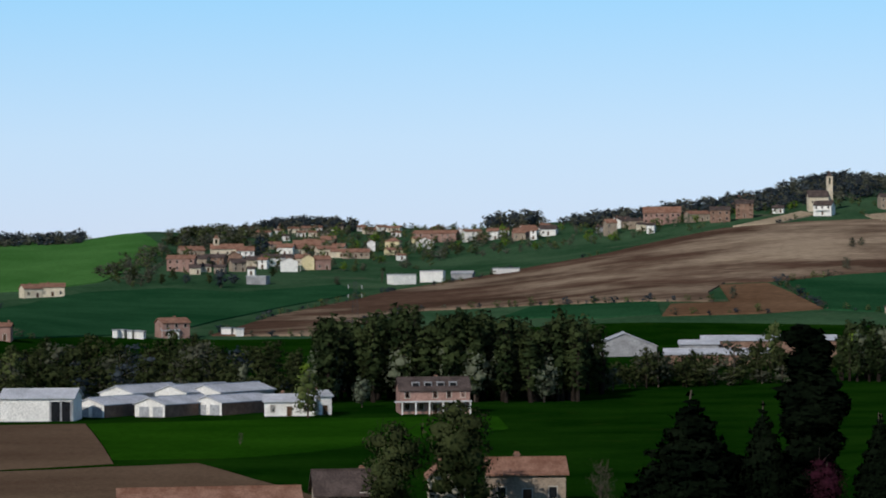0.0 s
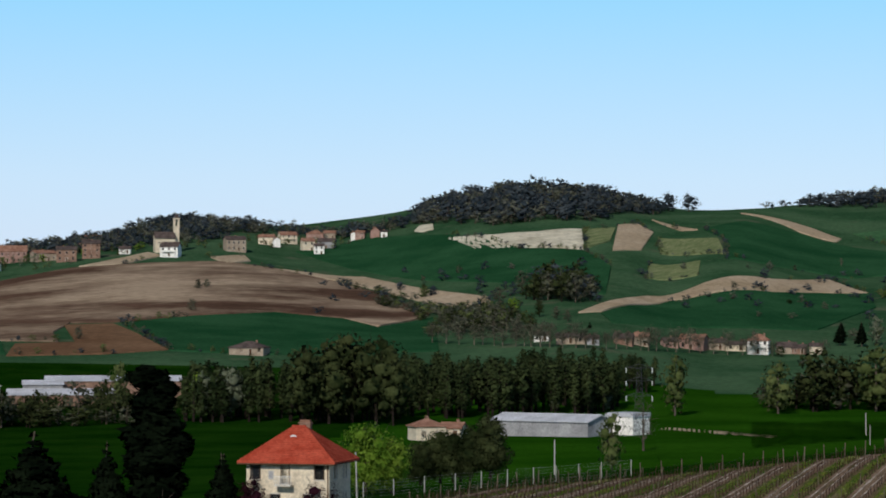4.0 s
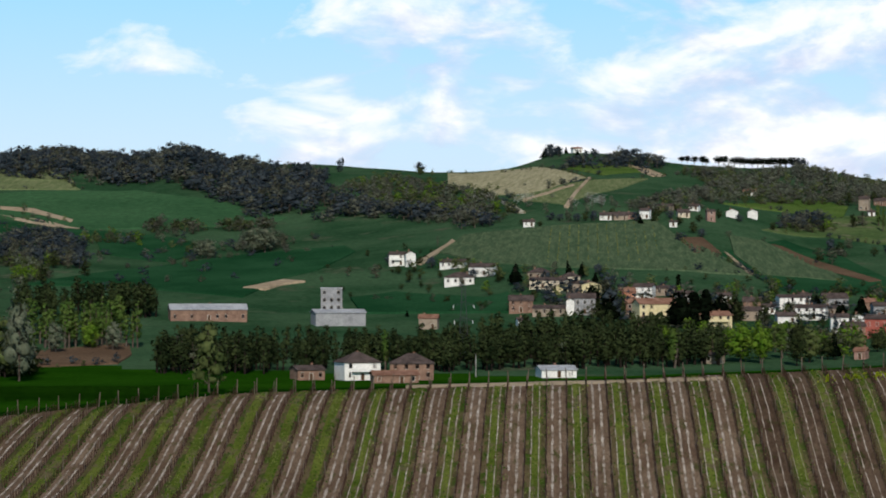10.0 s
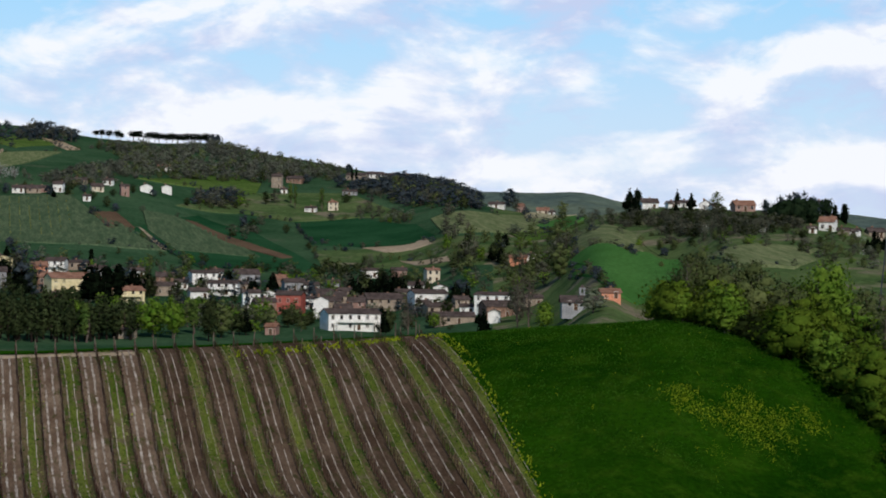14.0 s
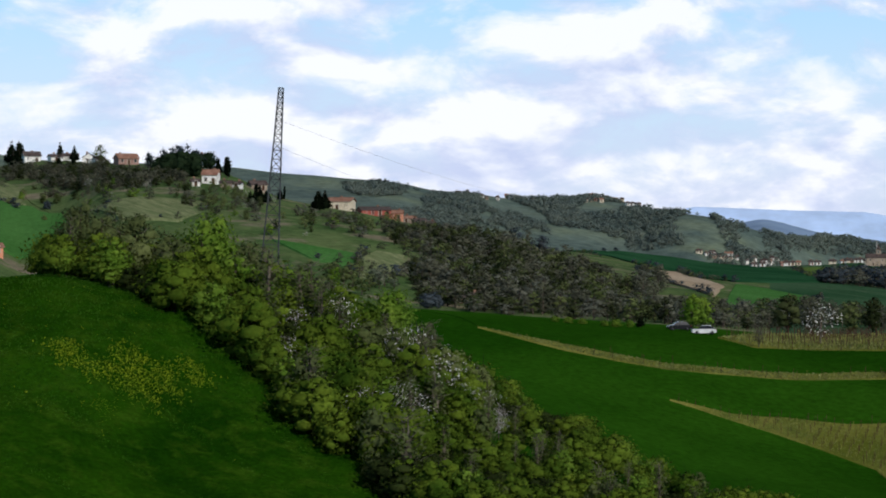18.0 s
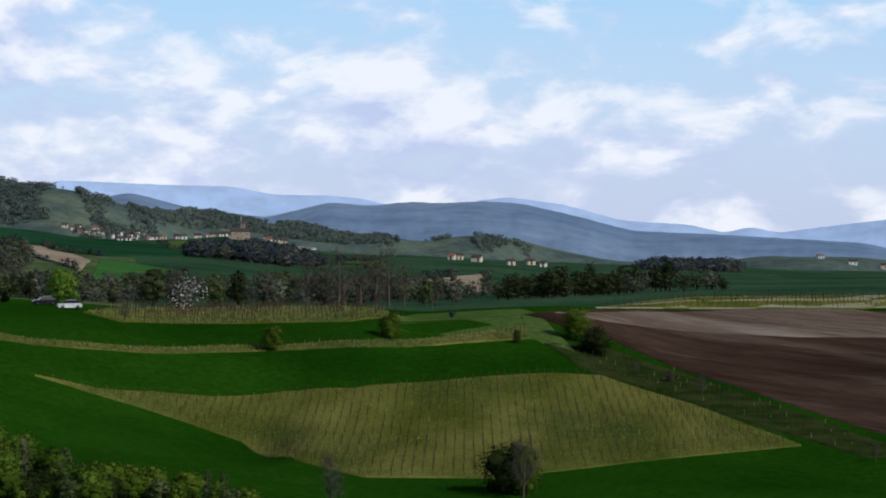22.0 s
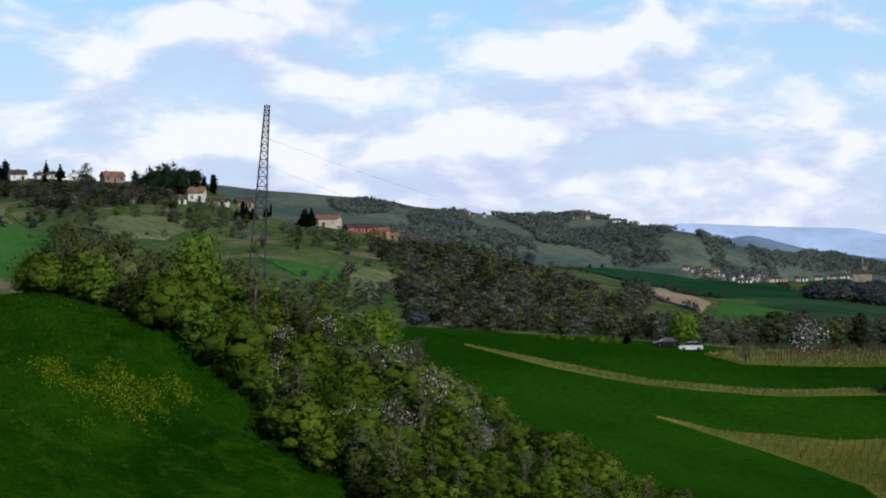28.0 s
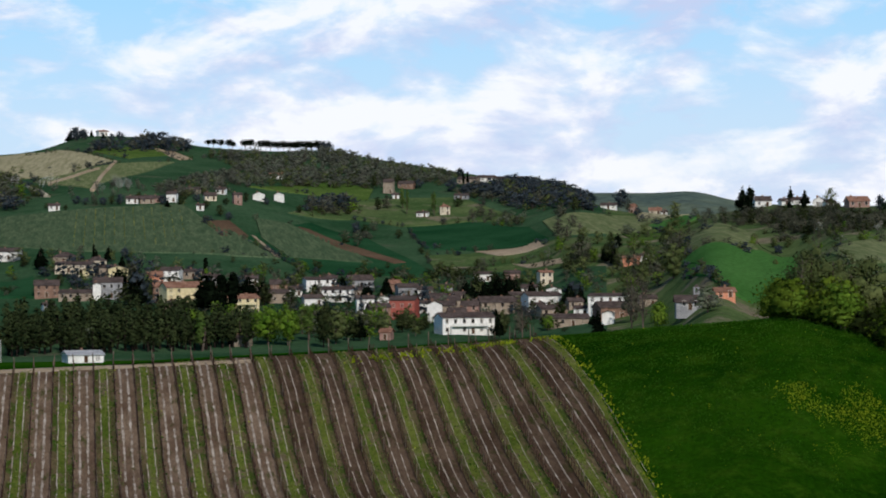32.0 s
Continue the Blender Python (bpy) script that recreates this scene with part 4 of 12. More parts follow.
def limb(a, b, r0, r1, sides=5):
    a, b = np.array(a, float), np.array(b, float)
    u = b - a
    u /= np.linalg.norm(u)
    p = np.cross(u, (0.3, 0.9, 0.2))
    p /= np.linalg.norm(p)
    q = np.cross(u, p)
    ang = np.arange(sides) * 2 * np.pi / sides
    ring = np.outer(np.cos(ang), p) + np.outer(np.sin(ang), q)
    verts = np.concatenate([a + ring * r0, b + ring * r1])
    tris = []
    for k in range(sides):
        m = (k + 1) % sides
        tris += [(k, m, sides + k), (m, sides + m, sides + k)]
    return verts, np.array(tris)


def lump_shapes():
    """Two small closed solids: 8 and 20 faces."""
    eight = np.array([(1, 0, 0), (0, 1, 0), (-1, 0, 0), (0, -1, 0), (0, 0, 1), (0, 0, -1)], float)
    faces = [(0, 1, 4), (1, 2, 4), (2, 3, 4), (3, 0, 4), (1, 0, 5), (2, 1, 5), (3, 2, 5), (0, 3, 5)]
    bm = bmesh.new()
    bmesh.ops.create_icosphere(bm, subdivisions=1, radius=1.0)
    bm.verts.ensure_lookup_table()
    twenty = np.array([v.co[:] for v in bm.verts])
    round_faces = [tuple(v.index for v in f.verts) for f in bm.faces]
    bm.free()
    return {8: (eight, np.array(faces)), 20: (twenty, np.array(round_faces))}


LUMP = lump_shapes()
BODY = {"budding": 0.55, "scrub": 0.5, "dark": 0.66, "plantation": 0.62, "poplar": 0.6, "grey": 0.6, "alder": 0.62, "far": 0.7, "willow": 0.55, "fresh": 0.5,
        "evergreen": 0.75, "bramble": 0.52, "bush": 0.5, "purple": 0.55}


def tree_form(rng, height, spread, base, leaves, size, lumps=7, lean=0.0, shape="round", limbs=5, twigs=0, body=0.0, facets=8):
    """Points, triangles and material index (0 bark, 1 leaf) of one tree: tapered trunk, limbs, and small leaf clumps round the lumps of its crown;
    body: share of each lump that is closed foliage."""
    V, T, M, N, count = [], [], [], [], 0

    def put(v, t, m, n=None):
        nonlocal count
        if n is None:
            # round about the limb
            half = len(v) // 2
            n = np.concatenate([v[:half] - v[:half].mean(0), v[half:] - v[half:].mean(0)])
            n = n / np.maximum(1e-9, np.linalg.norm(n, axis=1))[:, None]
        V.append(v)
        T.append(t + count)
        M.append(np.full(len(t), m))
        N.append(n)
        count += len(v)

    top = np.array((lean * height, 0, height * 0.93))
    r = height * 0.022
    kink = np.array((rng.normal(0, 0.02) * height, rng.normal(0, 0.02) * height, height * 0.45))
    put(*limb((0, 0, -0.4), kink, r * 1.25, r * 0.75), 0)
    put(*limb(kink, top, r * 0.75, r * 0.12), 0)
    centres, radii = [], []
    for k in range(lumps):
        f = (k + 0.5) / lumps
        z = height * (base + (1 - base) * (0.12 + 0.8 * f))
        if shape == "round":
            wide = spread * math.sqrt(max(0.05, 1 - (2 * f - 0.85) ** 2 / 1.6))
        elif shape == "cone":
            wide = spread * (1.02 - f)
        else:
            wide = spread * (0.8 - 0.45 * abs(f - 0.4))
        ang = k * 2.4 + rng.uniform(0, 1.2)
        off = wide * rng.uniform(0.25, 0.62) * (0.4 if shape != "round" else 1)
        c = np.array((math.cos(ang) * off + lean * z, math.sin(ang) * off, z))
        centres.append(c)
        radii.append(max(0.12 * spread, wide * rng.uniform(0.5, 0.72)) if shape != "cone" else wide * 0.95)
    for k in range(limbs):
        c = centres[(k * 2 + 1) % lumps]
        start = np.array((0, 0, max(height * base * 0.6, c[2] * 0.5)))
        put(*limb(start, c, r * 0.45, r * 0.1, 4), 0)
    for k in range(twigs):
        c = centres[rng.integers(lumps)]
        d = rng.normal(0, 1, 3)
        d[2] = abs(d[2]) + 0.4
        d /= np.linalg.norm(d)
        put(*limb(c, c + d * spread * rng.uniform(0.4, 0.9), r * 0.16, r * 0.04, 3), 0)
    heart = np.array((lean * height * 0.6, 0, height * (base + (1 - base) * 0.45)))
    frame_of = np.array((spread, spread, height * (1 - base) * 0.5))
    squash = np.array((1, 1, 0.75 if shape == "round" else (0.35 if shape == "cone" else 1.25)))
    if body:
        # uneven closed foliage inside each lump
        solid_v, solid_t = LUMP[facets]
        for c, rad in zip(centres, radii):
            k = solid_v * (rad * body * rng.uniform(0.75, 1.12, (len(solid_v), 1)))
            p = c + k * squash
            p[:, 2] = np.maximum(p[:, 2], height * base * 0.8)
            n = solid_v * 0.7 + 0.6 * (p - heart) / frame_of + np.array((0, 0, 0.1))
            put(p, solid_t, 1, n / np.maximum(1e-9, np.linalg.norm(n, axis=1))[:, None])
    if leaves:
        w = np.array(radii) ** 2
        pick = rng.choice(lumps, leaves, p=w / w.sum())
        d = rng.normal(0, 1, (leaves, 3))
        d /= np.linalg.norm(d, axis=1)[:, None]
        rad = np.array(radii)[pick] * rng.uniform(body + 0.1 if body else 0.55, 1.12, leaves)
        p = np.array(centres)[pick] + d * rad[:, None] * squash
        p[:, 2] = np.maximum(p[:, 2], height * base * 0.8)
        n = d + rng.normal(0, 0.42, (leaves, 3))
        n /= np.linalg.norm(n, axis=1)[:, None]
        u = np.cross(n, rng.normal(0, 1, (leaves, 3)))
        u /= np.linalg.norm(u, axis=1)[:, None]
        v = np.cross(n, u)
        s = size * rng.uniform(0.6, 1.35, leaves)[:, None]
        a = p + u * s
        b = p - u * s * 0.6 + v * s * 0.8
        c = p - u * s * 0.5 - v * s * 0.8 + n * s * 0.4
        # each clump faces outwards and takes the round of its crown
        back = np.einsum("ij,ij->i", np.cross(b - a, c - a), d) < 0
        b[back], c[back] = c[back].copy(), b[back].copy()
        out = (p - heart) / frame_of
        soft = d * 0.7 + out * 0.6 + np.array((0, 0, 0.18)) + rng.normal(0, 0.16, (leaves, 3))
        soft /= np.linalg.norm(soft, axis=1)[:, None]
        put(np.stack([a, b, c], 1).reshape(-1, 3), np.arange(leaves * 3).reshape(-1, 3), 1, np.repeat(soft, 3, 0))
    return np.concatenate(V), np.concatenate(T), np.concatenate(M), np.concatenate(N)


def planted(form, x, y, z, turn, wide, tall):
    """The points and normals of a tree form set at a place."""
    v, n = form[0], form[3]
    c, sn = math.cos(turn), math.sin(turn)
    p = np.stack([(v[:, 0] * c - v[:, 1] * sn) * wide + x, (v[:, 0] * sn + v[:, 1] * c) * wide + y, v[:, 2] * tall + z], 1)
    return p, np.stack([n[:, 0] * c - n[:, 1] * sn, n[:, 0] * sn + n[:, 1] * c, n[:, 2]], 1)


TREES = {
    # height 1: spread, foot of crown, clumps, clump size, lumps, shape, limbs, twigs, bark, leaf
    "budding": (0.36, 0.03, 173, 0.045, 8, "round", 4, 6, "bark", "leaf_budding"),
    "scrub": (0.40, 0.02, 170, 0.045, 8, "round", 5, 10, "bark", "leaf_scrub"),
    "dark": (0.46, 0.02, 158, 0.051, 8, "round", 3, 3, "bark", "leaf_dark_hazed"),
    "plantation": (0.19, 0.04, 215, 0.031, 9, "column", 5, 16, "bark_dark", "leaf_plantation"),
    "poplar": (0.16, 0.10, 148, 0.036, 8, "column", 3, 4, "bark", "leaf_poplar"),
    "wand": (0.26, 0.04, 110, 0.031, 11, "column", 8, 34, "twig", "leaf_budding"),
    "grey": (0.42, 0.02, 158, 0.045, 8, "round", 3, 3, "bark", "leaf_grey"),
    "alder": (0.34, 0.06, 198, 0.043, 9, "round", 4, 8, "bark_dark", "leaf_alder"),
    "far": (0.5, 0.02, 58, 0.084, 5, "round", 0, 0, "bark", "leaf_far_hazed"),
    "willow": (0.36, 0.05, 198, 0.043, 8, "round", 4, 6, "bark", "leaf_willow"),
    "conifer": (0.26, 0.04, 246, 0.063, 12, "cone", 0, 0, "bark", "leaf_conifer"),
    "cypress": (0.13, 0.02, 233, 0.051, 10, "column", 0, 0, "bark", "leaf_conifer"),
    "fresh": (0.40, 0.05, 215, 0.051, 9, "round", 4, 4, "bark", "leaf_fresh"),
    "blossom": (0.42, 0.20, 115, 0.023, 8, "round", 6, 14, "bark", "leaf_blossom"),
    "bare": (0.32, 0.15, 60, 0.022, 9, "round", 9, 60, "bark", "leaf_scrub"),
    "roadside": (0.40, 0.22, 230, 0.034, 8, "round", 7, 44, "twig", "leaf_scrub"),
    "pine": (0.50, 0.5, 260, 0.07, 7, "round", 5, 0, "bark", "leaf_conifer"),
    "evergreen": (0.50, 0.0, 420, 0.055, 12, "round", 4, 0, "bark_dark", "leaf_evergreen"),
    "bramble": (0.62, 0.0, 300, 0.05, 12, "round", 6, 10, "bark_dark", "leaf_bramble"),
    "bush": (0.52, 0.0, 290, 0.044, 12, "round", 7, 14, "bark_dark", "leaf_hedge"),
    "purple": (0.36, 0.15, 198, 0.036, 8, "round", 4, 6, "bark", "leaf_purple"),
}
FORMS = {}


def forms(kind, dense=1.0):
    key = (kind, dense)
    if key not in FORMS:
        sp, base, leaves, size, lumps, shape, limbs, twigs, bark, leaf = TREES[kind]
        rng = np.random.default_rng(sum(map(ord, kind)) + int(dense * 10))
        FORMS[key] = [tree_form(rng, 1.0, sp * rng.uniform(0.85, 1.15), base, int(leaves * dense), size / dense ** 0.31, lumps + 4 if dense > 2 else lumps if dense >= 1 else max(4, int(lumps * 0.7)), rng.normal(0, 0.02), shape, limbs if dense >= 1 else 1, int(twigs * max(1, dense ** 0.5)) if dense >= 1 else 0,
                                body=BODY.get(kind, 0.0), facets=20 if dense > 2 else 8)
                      for _ in range(5)]
    return FORMS[key]


def inside(outline, b, d):
    hit = np.zeros(len(b), bool)
    n = len(outline)
    for q in range(n):
        (a0, d0), (a1, d1) = outline[q], outline[(q + 1) % n]
        if a0 == a1:
            continue
        c = (a0 > b) != (a1 > b)
        hit ^= c & (d < d0 + (d1 - d0) * (b - a0) / (a1 - a0))
    return hit


WOOD_LABELS = {
    "budding": "dense belt of tall trees in first spring leaf",
    "scrub": "brown-grey thicket of still leafless trees",
    "dark": "dark green hillside woodland",
    "plantation": "close-planted poplar belt with dark trunks, just budding",
    "poplar": "close rows of slender green poplars",
    "willow": "pale silvery willows along the ditch",
    "alder": "dark olive trees among the village houses",
    "grey": "soft grey-green spring woodland on the ridge",
    "far": "bluish wooded slopes of distant hills",
}


def rim_of(outline, b, d, mid):
    """How far inside the outline's edges each place (b, d) lies, in metres."""
    p = np.stack([np.radians(b) * mid, d], 1)
    best = np.full(len(b), 1e9)
    for (a0, d0), (a1, d1) in zip(outline, outline[1:] + outline[:1]):
        u, v = np.array((radians(a0) * mid, d0)), np.array((radians(a1) * mid, d1))
        w = v - u
        f = np.clip(((p - u) @ w) / max(1e-6, w @ w), 0, 1)
        best = np.minimum(best, np.hypot(*(p - u - f[:, None] * w).T))
    return best


def wood(kind, height, spacing, *outline, mix=None):
    """Uncountable trees inside an outline of (bearing, dist), as one mesh."""
    rng = np.random.default_rng(int(abs(outline[0][0]) * 100 + outline[0][1]))
    pts = np.array(outline)
    mid = pts[:, 1].mean()
    wide = np.radians(np.ptp(pts[:, 0])) * mid
    deep = np.ptp(pts[:, 1])
    n = int(min(6000, 1.15 * wide * deep / spacing ** 2))
    b = rng.uniform(pts[:, 0].min(), pts[:, 0].max(), n)
    d = rng.uniform(pts[:, 1].min(), pts[:, 1].max(), n)
    # a ragged outline instead of ruled edges
    sway = min(16.0, 0.16 * math.sqrt(wide * deep)) if kind not in ("plantation", "poplar") else 4.0
    wob = np.array([noise.noise_vector(Vector((radians(bb) * mid * 0.022, dd * 0.022, 7.0))) for bb, dd in zip(b, d)]).reshape(-1, 3) * sway
    b2, d2 = b + np.degrees(wob[:, 0] / mid), d + 1.6 * wob[:, 1]
    ok = inside(outline, b2, d2)
    if kind == "far":
        # clearings and fields between the woods
        ok &= np.array([noise.noise(Vector((bb * 0.9, dd * 0.006, 3.0))) > -0.12 for bb, dd in zip(b, d)])
    rim = rim_of(outline, b2, d2, mid)
    if kind not in ("plantation", "poplar", "far"):
        ok &= rng.random(n) < 0.55 + rim / (1.2 * height)
    rim = rim[ok]
    soft = max(3.0, min(1.3 * height, 0.45 * rim.max(initial=0.0)))
    b, d = b[ok], d[ok]
    if kind == "plantation" or (kind == "alder" and mid < 900):
        # the far side of a belt is out of sight: fewer there
        front = np.array([pts[np.argmin(np.abs(pts[:, 0] - q)), 1] for q in b])
        thin = rng.random(len(b)) < np.where(np.abs(d - front) < 26, 1.0, 0.4)
        b, d, rim = b[thin], d[thin], rim[thin]
    order = np.argsort(rng.random(len(b)))
    b, d, rim = b[order], d[order], rim[order]
    most = 2000 if kind == "far" else 950
    b, d, rim = b[:most], d[:most], rim[:most]
    kinds = [kind] + (mix or [])
    mats, V, T, M, N, count = [], [], [], [], [], 0
    for k in kinds:
        mats += [MATS[TREES[k][8]], MATS[TREES[k][9]]]
    z = polar_land(b, d)
    hem = 0.5 + 0.5 * np.clip(rim / soft, 0, 1) if kind not in ("plantation", "poplar") else np.ones(len(b))
    for bb, dd, zz, low in zip(b, d, z, hem):
        which = 0 if len(kinds) == 1 or rng.random() < (0.8 if kind == "alder" else 0.42 if kind == "scrub" else 0.6) else 1 + rng.integers(len(kinds) - 1)
        f = forms(kinds[which], 0.25 if kind == "far" else (0.45 if mid > 1250 else 0.62 if mid > 850 else (1.3 if kind == "plantation" else 0.85)))
        form = f[rng.integers(5)]
        t, m = form[1], form[2]
        swell = noise.noise(Vector((bb * mid * 0.0011, dd * 0.03, 5.0)))
        s = height * (rng.uniform(0.88, 1.08) if kind == "plantation" else rng.uniform(0.5 if kind == "alder" else 0.72, 1.1)) * (1 + (0.16 if kind == "plantation" else 0.3) * swell) * low
        w = height * (0.35 + 0.65 * low) * rng.uniform(0.85, 1.2) * (1.35 if kind in ("plantation", "dark", "grey", "scrub") else 1.15)
        a = rng.uniform(0, 6.28)
        p, n = planted(form, dd * math.sin(math.radians(bb)), dd * math.cos(math.radians(bb)), zz, a, w, s)
        V.append(p)
        N.append(n)
        T.append(t + count)
        M.append(m + 2 * which)
        count += len(p)
    if not V:
        return None
    ob = new(kind + "_wood", tri_mesh(kind + "_wood", np.concatenate(V), np.concatenate(T), mats, np.concatenate(M), normals=np.concatenate(N)))
    return tagged(ob, WOOD_LABELS[kind], "woodland", kind="stuff")


wood("scrub", 4.5, 13, (55.59, 908), (58.17, 894), (59.72, 866), (61.27, 828), (62.3, 778), (61.27, 772), (58.69, 780), (56.63, 820), mix=["budding", "grey", "alder"])
wood("dark", 7, 19, (36.74, 1088), (38.37, 1054), (40, 1032), (41.63, 1006), (43.23, 990), (44.83, 966), (46.42, 942), (47.99, 902), (48.85, 972), (47.06, 1068), (45.26, 1092), (43.45, 1130), (41.63, 1136), (39.38, 1154), (37.12, 1190), mix=["grey", "scrub"])
wood("budding", 9, 9, (41.63, 934), (43.94, 900), (45.85, 902), (45.72, 958), (43.55, 974), (41.76, 984), mix=["scrub", "willow", "fresh"])
wood("dark", 8, 9, (70.86, 1200), (73.65, 1200), (74.03, 1536), (72.12, 1562), (70.99, 1294), mix=["grey", "scrub"])
wood("dark", 7, 9, (81.36, 1318), (83.8, 1606), (83.67, 2530), (81.62, 1606), mix=["grey", "scrub"])
wood("scrub", 6, 24, (-6.22, 1290), (-4.51, 1316), (-2.8, 1336), (-1.09, 1346), (0.85, 1408), (2.78, 1440), (2.01, 1598), (0.47, 1840), (-1.08, 1860), (-2.88, 1768), (-4.68, 1760), (-6.21, 1440), mix=["budding", "grey", "alder"])
wood("budding", 7, 20, (-4.43, 1352), (-2.76, 1370), (-1.08, 1390), (0.72, 1466), (2.53, 1492), (2.27, 1564), (0.6, 1716), (-1.08, 1830), (-2.82, 1700), (-4.55, 1688), mix=["scrub", "willow", "fresh"])
wood("scrub", 9, 9, (-6.34, 1474), (-5.19, 1518), (-4.04, 1634), (-3.91, 1724), (-4.93, 1760), (-6.21, 1636), mix=["budding", "grey", "alder"])
wood("budding", 6, 16, (1.77, 1444), (3.79, 1438), (5.56, 1444), (8.12, 1540), (9.67, 1564), (11.34, 1608), (13.02, 1594), (13.02, 1648), (11.34, 1678), (9.66, 1614), (7.48, 1566), (5.31, 1562), (3.53, 1582), (1.77, 1586), mix=["scrub", "willow", "fresh"])
wood("budding", 7, 22, (33.91, 1240), (35.84, 1164), (37.77, 1098), (39.7, 1062), (41.63, 1030), (43.23, 1024), (44.83, 1010), (46.42, 1002), (47.99, 982), (48, 1148), (46.42, 1178), (44.83, 1186), (43.23, 1182), (41.63, 1154), (39.38, 1176), (37.12, 1218), (34.94, 1292), mix=["scrub", "willow", "fresh"])
wood("budding", 7, 13, (26.86, 1490), (28.53, 1468), (30.2, 1410), (30.71, 1422), (28.14, 1550), (27.11, 1536), mix=["scrub", "willow", "fresh"])
wood("budding", 6, 12, (24.56, 1690), (25.83, 1634), (26.85, 1592), (26.79, 1612), (25.58, 1660), (24.62, 1706), mix=["scrub", "willow", "fresh"])
wood("budding", 7, 9, (24.61, 1322), (27.17, 1338), (27.3, 1388), (24.74, 1392), mix=["scrub", "willow", "fresh"])
wood("scrub", 6, 12, (43.55, 1326), (44.32, 1430), (44.58, 1378), (44.32, 1312), mix=["budding", "grey", "alder"])
wood("budding", 6, 14, (46.26, 1222), (48.96, 1148), (48.96, 1188), (46.39, 1244), mix=["scrub", "willow", "fresh"])
wood("budding", 6, 10, (59.08, 696), (60.76, 720), (61.79, 712), (61.79, 672), (59.99, 654), mix=["scrub", "willow", "fresh"])
wood("plantation", 21, 5, (-2.91, 618), (-1.3, 618), (0.31, 618), (1.92, 618), (3.52, 620), (3.53, 690), (1.92, 690), (0.31, 690), (-1.3, 692), (-2.9, 692))
wood("alder", 11, 7, (-10.76, 644), (-9.26, 640), (-7.75, 636), (-6.23, 634), (-4.7, 632), (-3.16, 630), (-3.16, 786), (-4.7, 800), (-6.23, 810), (-7.75, 802), (-9.26, 776), (-10.76, 764), mix=["scrub", "scrub", "dark"])
wood("plantation", 15, 5.5, (8.85, 704), (10.43, 710), (12.01, 718), (13.58, 726), (15.15, 734), (16.7, 744), (18.24, 754), (18.89, 798), (17.29, 794), (15.67, 790), (14.04, 784), (12.4, 776), (10.75, 768), (9.1, 766))
wood("alder", 10, 5, (8.85, 700), (7, 688), (5.16, 676), (3.33, 664), (3.32, 730), (5.16, 738), (7, 746), (8.85, 756), mix=["scrub"])
wood("plantation", 11.5, 6, (11.82, 784), (13.38, 794), (14.95, 802), (16.52, 806), (18.11, 812), (19.7, 836), (19.71, 916), (18.11, 878), (16.53, 876), (14.95, 878), (13.38, 866), (11.82, 852))
wood("alder", 19, 8, (21.76, 780), (23.89, 790), (26, 802), (26.01, 860), (23.95, 846), (21.89, 836), mix=["scrub"])
wood("poplar", 17, 7, (25.88, 916), (27.41, 926), (28.94, 936), (28.94, 976), (27.42, 972), (25.88, 966))
wood("plantation", 12.5, 6, (28.67, 818), (30.64, 824), (32.62, 828), (34.59, 832), (36.38, 840), (38.17, 850), (39.94, 862), (41.7, 872), (41.7, 940), (39.94, 934), (38.17, 930), (36.38, 924), (34.59, 920), (32.62, 910), (30.64, 902), (28.67, 892))
wood("dark", 12, 9, (14.1, 1686), (15.62, 1584), (17.92, 1568), (19.47, 1700), (20.24, 1778), (18.95, 1814), (17.93, 1764), (16.9, 1820), (16.01, 1812), (14.35, 1800), mix=["grey", "scrub"])
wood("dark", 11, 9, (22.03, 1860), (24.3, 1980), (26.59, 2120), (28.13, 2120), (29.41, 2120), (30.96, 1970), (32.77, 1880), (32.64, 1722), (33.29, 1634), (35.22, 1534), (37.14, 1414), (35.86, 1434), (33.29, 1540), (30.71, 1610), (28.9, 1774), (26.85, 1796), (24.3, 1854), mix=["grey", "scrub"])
wood("budding", 9, 12, (33.03, 1730), (35.21, 1714), (36.5, 1572), (37.14, 1454), (35.22, 1486), (33.28, 1650), mix=["scrub", "willow", "fresh"])
wood("grey", 8, 8, (39.18, 1468), (41.48, 1640), (40.71, 1784), (42.51, 1816), (43.66, 1874), (44.57, 1798), (46.37, 1756), (46.12, 1662), (44.31, 1612), (42, 1578), (40.46, 1432), mix=["budding", "willow"])
wood("dark", 9, 10, (37.78, 1734), (39.56, 1876), (40.58, 1826), (40.45, 1778), (39.56, 1782), (38.54, 1728), mix=["grey", "scrub"])
wood("budding", 7, 10, (42.9, 1498), (44.19, 1546), (44.32, 1488), (43.03, 1446), mix=["scrub", "willow", "fresh"])
wood("budding", 7, 9, (46.25, 1452), (47.93, 1446), (47.99, 1390), (46.51, 1440), mix=["scrub", "willow", "fresh"])
wood("dark", 9, 8, (46.25, 1616), (48.18, 1740), (49.34, 1560), (49.47, 1422), (48.57, 1396), (47.67, 1500), (46.38, 1564), mix=["scrub", "budding"])
wood("budding", 6, 15, (48.58, 1144), (49.47, 1170), (51.26, 1164), (51.52, 918), (50.5, 1034), (48.96, 1086), mix=["scrub", "willow", "fresh"])
wood("budding", 5, 15, (57.97, 830), (60.26, 904), (61.91, 886), (62.42, 800), (61.27, 772), (58.98, 800), mix=["scrub", "willow", "fresh"])
